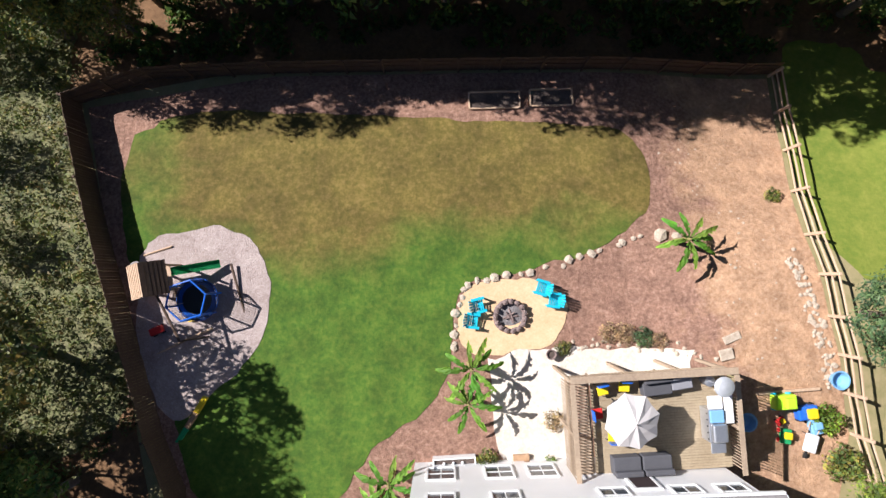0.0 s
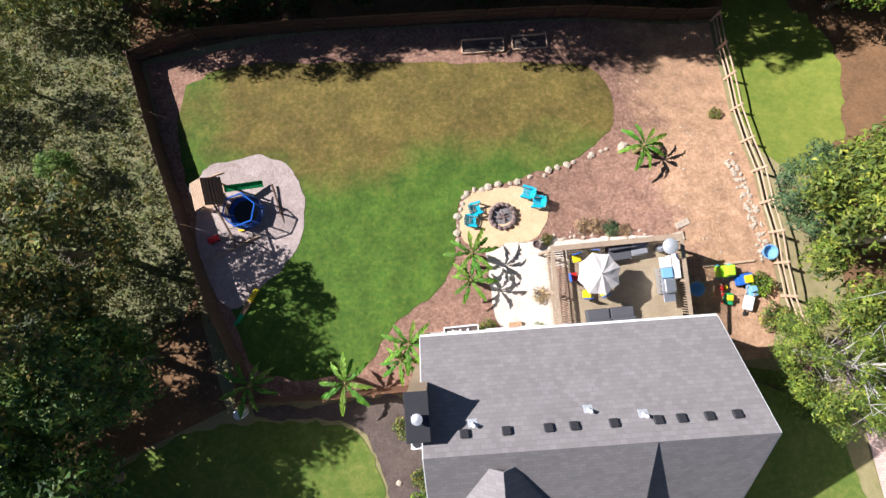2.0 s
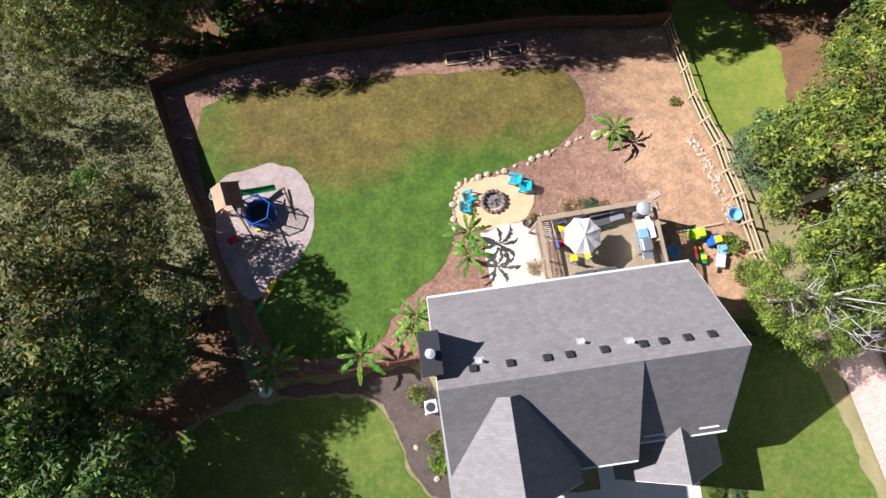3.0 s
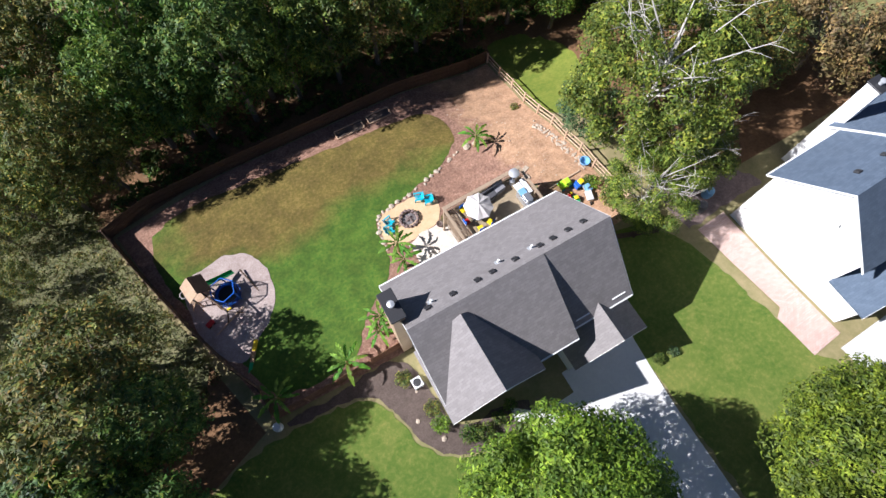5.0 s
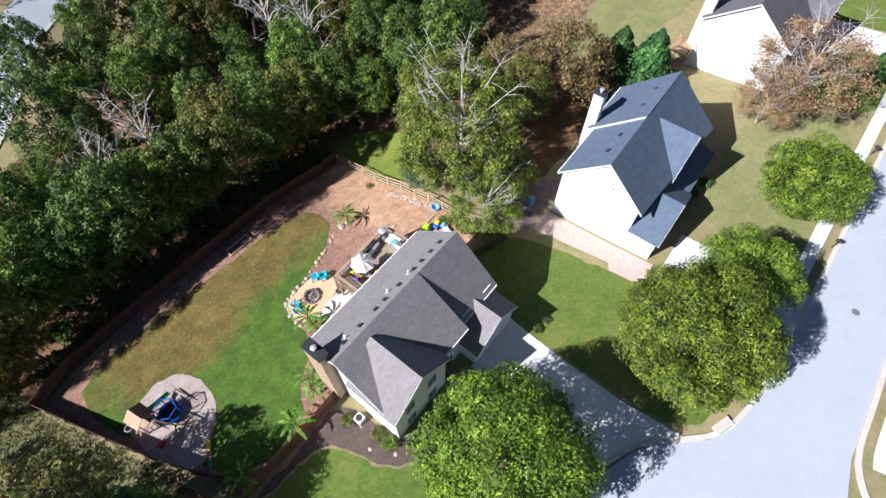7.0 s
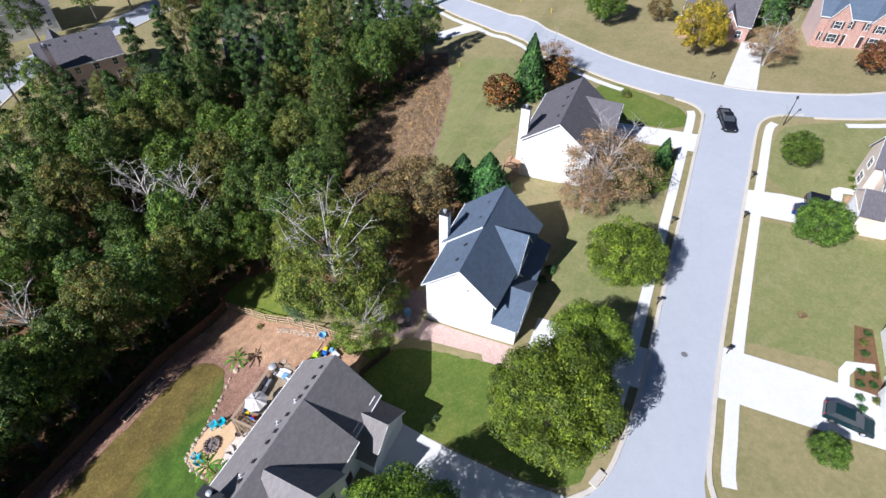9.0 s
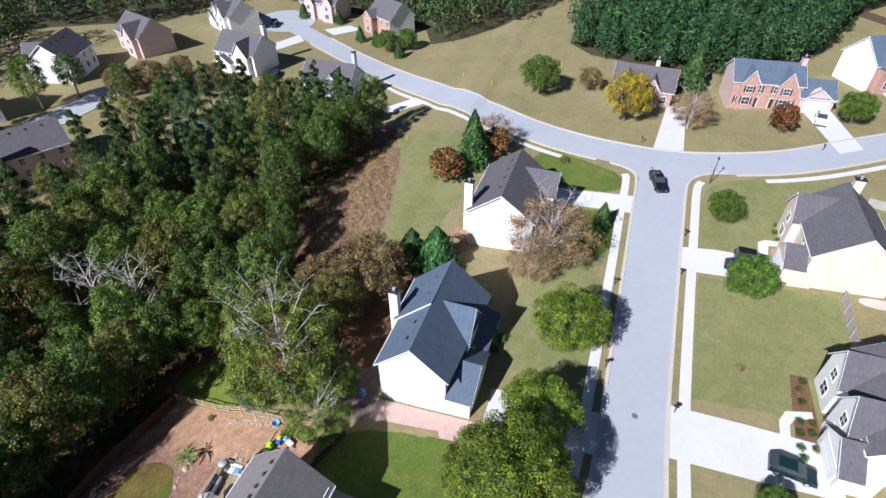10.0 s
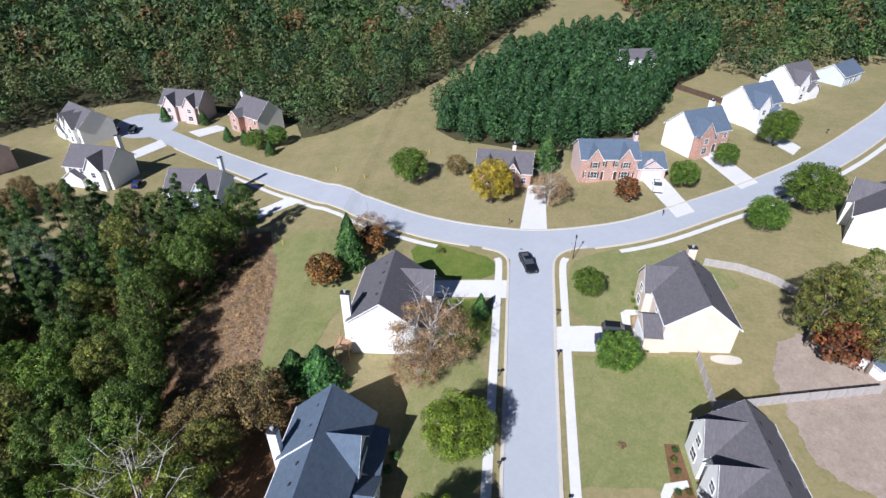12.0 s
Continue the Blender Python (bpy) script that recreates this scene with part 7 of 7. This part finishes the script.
def toy_box(x, y, r, s, mats, label):
    t = thing("plastic_toy", place(x, y, r, 0.02), label, "toy", "toys by the deck")
    part("body", bevelled(box(B(), -0.45 * s, 0.45 * s, -0.3 * s, 0.3 * s, 0.08, 0.5 * s), 0.08 * s, 3), mats[0], t)
    part("seat", bevelled(box(B(), -0.12 * s, 0.3 * s, -0.22 * s, 0.22 * s, 0.5 * s + 0.003, 0.72 * s), 0.06 * s, 2), mats[1], t)
    for sx in (-0.3, 0.3):
        for sy in (-0.3, 0.3):
            part("wheel", lathe(B(), [(0.13 * s, -0.05 * s), (0.13 * s, 0.05 * s)], 12, pose(sx * s, sy * s, 0.13 * s, 90)), mats[-1], t)


toy_box(16.6, -5.6, 0, 1.2, (LIME, LIME, TURQUOISE), "lime green plastic wagon with turquoise wheels")
toy_box(17.7, -6.2, 5, 1.1, (BLUE_PLASTIC, YELLOW, TYRE), "blue ride-on toy with a yellow seat")
toy_box(18.1, -6.9, 100, 0.9, (LIGHT_BLUE, LIGHT_BLUE, TYRE), "light blue plastic toy car")
toy_box(16.6, -7.3, 80, 0.8, (GREEN_PLASTIC, YELLOW, RED), "green and yellow plastic toy")
toy_box(16.5, -6.6, 30, 0.5, (RED, YELLOW, TYRE), "small red and yellow plastic toy")
barrow = thing("wheelbarrow", place(17.7, -7.6, 70), "upturned white wheelbarrow on bare soil", "wheelbarrow")
part("tray", bevelled(box(B(), -0.5, 0.4, -0.3, 0.3, 0.3, 0.55), 0.1, 3), WHITE_PLASTIC, barrow)
part("wheel", lathe(B(), [(0.18, -0.05), (0.18, 0.05)], 14, pose(-0.7, 0, 0.18, 90)), TYRE, barrow)
for s in (-0.25, 0.25):
    part("handle", tube(B(), [(-0.6, s * 0.4, 0.25), (0.4, s, 0.35), (0.95, s * 1.2, 0.45)], [0.025] * 3, 6), PALE_WOOD, barrow)
    part("leg", tube(B(), [(0.3, s, 0.3), (0.35, s, 0.0)], [0.02, 0.02], 6), DARK_METAL, barrow)
for x, y, m, lab in ((14.75, -6.5, LIGHT_BLUE, "round blue plastic tub in the deck's shade"), (19.4, -4.7, LIGHT_BLUE, "round pale blue tub by the stones")):
    tub = thing("plastic_tub", place(x, y, 0, 0.02), lab, "tub")
    part("tub_wall", lathe(B(), [(0.3, 0), (0.43, 0.4), (0.47, 0.41), (0.47, 0.45), (0.4, 0.44), (0.3, 0.08)], 22), m, tub)
timber = thing("timber", place(17.0, -5.15, 1, 0.02), "long pale timber lying on the soil", "timber")
part("timber_beam", bevelled(box(B(), -1.6, 1.6, -0.07, 0.07, 0, 0.14), 0.015, 1), PALE_WOOD, timber)
pallet = thing("stone_slab", place(14.2, -3.2, 10, 0.02), "pale stone slab leaning beside the deck", "slab")
part("slab", bevelled(box(B(), -0.35, 0.35, -0.28, 0.28, 0, 0.14), 0.03, 1), STONE, pallet)
white = thing("white_slab", place(14.6, -2.4, 20, 0.02), "flat white stone on red soil", "slab")
part("slab", bevelled(box(B(), -0.45, 0.45, -0.2, 0.2, 0, 0.12), 0.04, 2), STONE, white)
unit = thing("air_conditioner", place(-3.0, -13.6, 0, 0.05), "pale air conditioner unit beside the house", "air conditioner")
part("case", bevelled(box(B(), -0.38, 0.38, -0.38, 0.38, 0, 0.75), 0.04, 2), WHITE_PLASTIC, unit)
part("fan_grille", lathe(B(), [(0.3, 0.753), (0.3, 0.78), (0.05, 0.79)], 18), DARK_METAL, unit)
unit2 = thing("rain_barrel", place(-13.2, -11.0, 0, 0.02), "round grey bin outside the fence corner", "bin")
part("barrel", lathe(B(), [(0.3, 0), (0.34, 0.4), (0.3, 0.85), (0.24, 0.87)], 18), GALV, unit2)


# ---- vehicles ----
def body_shell(profile_xz, half, taper=0.82):
    """A car body: its side outline, rounded in towards the roof."""
    bm = B()
    zmax = max(z for _, z in profile_xz)
    rows = []
    for s, k in ((-1, 0.93), (-1, 1.0), (1, 1.0), (1, 0.93)):
        rows.append([bm.verts.new((x * (1 if abs(k) == 1 else 0.985), s * half * (1 - (1 - taper) * max(0, (z - 0.95) / (zmax - 0.9))) * k, z - (0.0 if k == 1 else -0.02))) for x, z in profile_xz])
    n = len(profile_xz)
    for a, b2 in zip(rows, rows[1:]):
        for i in range(n):
            j = (i + 1) % n
            bm.faces.new((a[i], a[j], b2[j], b2[i]))
    bm.faces.new(rows[0][::-1])
    bm.faces.new(rows[-1])
    bmesh.ops.recalc_face_normals(bm, faces=bm.faces[:])
    return bm


def wheels(v, xs, half, r=0.34):
    for x in xs:
        for s in (-1, 1):
            w = part("wheel", lathe(B(), [(r * 0.6, -0.11), (r, -0.1), (r, 0.1), (r * 0.6, 0.11)], 18, pose(x, s * (half - 0.08), r, 90)), TYRE, v)
            part("rim", lathe(B(), [(r * 0.58, -0.125), (r * 0.58, 0.125)], 14, pose(x, s * (half - 0.08), r, 90)), STEEL, w)


def car(m, paint, label, kind="hatch"):
    v = thing("car", m, label, "car")
    if kind == "pickup":
        L2, half = 2.9, 0.98
        out = [(-2.9, 0.4), (-2.9, 1.12), (-0.75, 1.12), (-0.7, 1.22), (0.95, 1.18), (2.6, 1.05), (2.9, 0.85), (2.9, 0.4)]
        cab = [(-0.75, 1.15), (-0.62, 1.82), (0.3, 1.86), (1.1, 1.2)]
    elif kind == "suv":
        L2, half = 2.35, 0.93
        out = [(-2.35, 0.35), (-2.35, 1.05), (1.0, 1.08), (2.15, 0.95), (2.35, 0.7), (2.35, 0.35)]
        cab = [(-2.3, 1.06), (-2.0, 1.66), (0.2, 1.7), (1.1, 1.08)]
    else:
        L2, half = 2.2, 0.88
        out = [(-2.2, 0.32), (-2.2, 0.92), (1.0, 0.95), (2.05, 0.82), (2.2, 0.6), (2.2, 0.32)]
        cab = [(-2.1, 0.93), (-1.5, 1.42), (0.1, 1.46), (1.15, 0.95)]
    part("body", body_shell(out, half, 0.97), paint, v)
    part("glazing", body_shell([(x, z) for x, z in cab], half * 0.95, 0.8), PANE, v, "dark car windows")
    top = max(z for _, z in cab)
    xs = [x for x, z in cab if z > top - 0.08]
    part("roof", bevelled(box(B(), min(xs) - 0.05, max(xs) + 0.08, -half * 0.74, half * 0.74, top - 0.02, top + 0.05), 0.03, 2), paint, v)
    if kind == "pickup":
        part("bed", box(B(), -2.75, -0.9, -0.75, 0.75, 1.125, 1.14), GREY_COVER, v, "dark open load bed")
        for s in (-1, 1):
            part("bed_rail", bevelled(box(B(), -2.88, -0.8, *sorted((s * 0.8, s * 0.97)), 1.123, 1.3), 0.03, 1), paint, v)
        part("tailgate", bevelled(box(B(), -2.9, -2.8, -0.79, 0.79, 1.123, 1.3), 0.03, 1), paint, v)
    for s in (-1, 1):
        part("headlight", bevelled(box(B(), L2 - 0.08, L2 + 0.012, *sorted((s * (half - 0.4), s * (half - 0.08))), 0.62, 0.76), 0.02, 1), STEEL, v)
        part("tail_light", bevelled(box(B(), -L2 - 0.012, -L2 + 0.06, *sorted((s * (half - 0.28), s * (half - 0.06))), 0.7, 0.95), 0.02, 1), RED_LAMP, v, "red tail light")
        part("mirror", bevelled(box(B(), 0.72, 0.85, *sorted((s * half, s * (half + 0.2))), 0.98, 1.12), 0.03, 1), paint, v)
    part("bumper", bevelled(box(B(), L2 - 0.05, L2 + 0.05, -half * 0.9, half * 0.9, 0.38, 0.55), 0.03, 1), DARK_METAL, v)
    wheels(v, (-L2 * 0.6, L2 * 0.62), half)
    return v


car(place(80.2, -45.4, 195, 0.06), CAR_BLACK, "black pickup truck at the street's end", "pickup")
car(place(29.2, -59.6, 262, 0.12), CAR_TEAL, "dark hatchback parked on a concrete driveway")
car(place(60.2, -57.2, 262, 0.12), CAR_BLUE, "blue car parked on a driveway", "hatch")
car(place(62.7, -58.8, 268, 0.12), CAR_BLACK, "black car parked on a driveway", "suv")
car(place(111.0, -75.6, 170, 0.12), CAR_WHITE, "white pickup truck on the brick house's driveway", "pickup")
car(place(147.0, 81.5, 200, 0.06), CAR_RED, "red car by the turning circle", "suv")
car(place(149.2, 77.0, 200, 0.1), CAR_BLACK, "dark car by the turning circle", "suv")
car(place(116.5, 56.5, 20, 0.1), CAR_BLUE, "dark blue car beside a far white house")


# ---- street furniture ----
def mailbox(x, y, r, label="dark mailbox on a post beside the kerb"):
    b2 = thing("mailbox", place(x, y, r), label, "mailbox", "mailboxes")
    part("post", box(B(), -0.05, 0.05, -0.05, 0.05, -0.2, 1.05), SHUTTER, b2)
    part("box", bevelled(box(B(), -0.12, 0.12, -0.3, 0.25, 1.053, 1.32), 0.05, 3), DARK_METAL, b2)
    part("arm", box(B(), -0.04, 0.04, -0.25, 0.2, 0.97, 1.05), SHUTTER, b2)


for x, y, r in ((53.0, -40.4, 0), (66.7, -49.9, 180), (95.1, -42.0, 90), (98.6, -74.0, 90), (33.6, -48.6, 180), (38.0, -40.6, 0), (57.4, -49.3, 180), (145, -128, 120)):
    mailbox(x, y, r)
lamp = thing("street_lamp", place(82.6, -54.0), "slim dark street lamp at the corner", "street lamp")
part("pole", tube(B(), [(0, 0, -0.3), (0, 0, 4.8)], [0.09, 0.05], 10), DARK_METAL, lamp)
part("lamp_head", lathe(B(), [(0.08, 4.8), (0.2, 4.9), (0.17, 5.25), (0.04, 5.4)], 12), DARK_METAL, lamp)
sign = thing("street_sign", place(84.0, -53.6), "thin street sign post at the corner", "sign")
part("pole", tube(B(), [(0, 0, -0.2), (0, 0, 2.7)], [0.03, 0.03], 8), GALV, sign)
part("sign_plate", bevelled(box(B(), -0.4, 0.4, -0.01, 0.01, 2.45, 2.65), 0.005, 1), GREEN_PLASTIC, sign, "green name plate")
for x, y in ((84.5, -13.0), (126.9, 4.5), (119.3, -5.2), (121.3, -15.2), (93, -12), (90.3, 6.5), (133.8, -20.3)):
    st = thing("marker_stake", place(x, y), "short yellow marker stake in the grass", "stake", "marker stakes")
    part("stake", tube(B(), [(0, 0, -0.2), (0, 0, 1.2)], [0.07, 0.07], 6), YELLOW, st)
IRON = plain("worn_iron", (0.22, 0.22, 0.23), 0.6, 0.3)
for x, y in ((31.8, -44.4), (85.7, -44.5)):
    mh = thing("manhole_cover", place(x, y, 0, 0.052), "round dark iron manhole cover in the street", "manhole")
    part("cover", lathe(B(), [(0.36, 0), (0.36, 0.012), (0.33, 0.018), (0.05, 0.018)], 24), IRON, mh)
inlet = thing("storm_drain", place(14.4, -38.75, -22, 0.1), "concrete storm drain inlet with a dark slot", "drain")
part("top", bevelled(box(B(), -0.9, 0.9, -0.1, 0.7, 0.06, 0.2), 0.02, 1), KERB, inlet)
part("slot", box(B(), -0.6, 0.6, -0.13, -0.103, 0.0, 0.16), DARK_METAL, inlet)
shed = thing("garden_shed", place(56.5, -93.5, 20), "small white shed with a pitched grey roof", "shed")
walls(shed, -1.6, 1.6, -1.3, 1.3, -0.4, 2.0, 2.9, WHITE_SIDING)
gable_roof(shed, -1.6, 1.6, -1.3, 1.3, 2.0, 2.9, ROOF_BLUE, 0.15)
front_door(shed, pose(0, -1.3, 0))
rear = thing("rear_deck", place(56.0, -17.6, 0), "small orange wooden rear deck with stairs", "deck")
part("platform", box(B(), -0.6, 2.4, 0.2, 2.6, 2.3, 2.42), CLAY, rear)
for x in (-0.5, 2.3):
    for y in (0.4, 2.5):
        part("post", box(B(), x - 0.07, x + 0.07, y - 0.07, y + 0.07, -0.5, 3.35), CLAY, rear)
for y in (0.3, 2.5):
    part("rail", box(B(), -0.6, 2.4, y - 0.04, y + 0.04, 3.3, 3.38), CLAY, rear)
part("rail", box(B(), -0.6, -0.52, 0.3, 2.5, 3.3, 3.38), CLAY, rear)
for k in range(9):
    part("tread", box(B(), -0.6 - 0.26 * (k + 1), -0.6 - 0.26 * k, 0.3, 1.3, 2.22 - 0.25 * k, 2.28 - 0.25 * k), CLAY, rear)
for x, y, m, lab in ((26.0, -12.9, LIGHT_BLUE, "blue covered barrel by the neighbour's patio"), (24.6, -13.6, GREY_COVER, "dark covered grill by the neighbour's patio")):
    c = thing("patio_bin", place(x, y), lab, "bin")
    part("barrel", lathe(B(), [(0.4, 0), (0.45, 0.6), (0.4, 0.95), (0.2, 1.05)], 16), m, c)
patch("neighbour_patio", [(22.4, -10.4), (29.5, -10.6), (31, -14.4), (22.6, -14.6)], 0.05, DARK_STONE, "dark stone patio behind the neighbour's house", "patio", 0.3)
patch("cream_house_patio", rounded([(57.0, -71.4), (58.4, -71.6), (58.4, -75.5), (57.0, -76.0), (56.4, -74)], 1), 0.06, KERB, "pale stone patio beside the cream house", "patio")
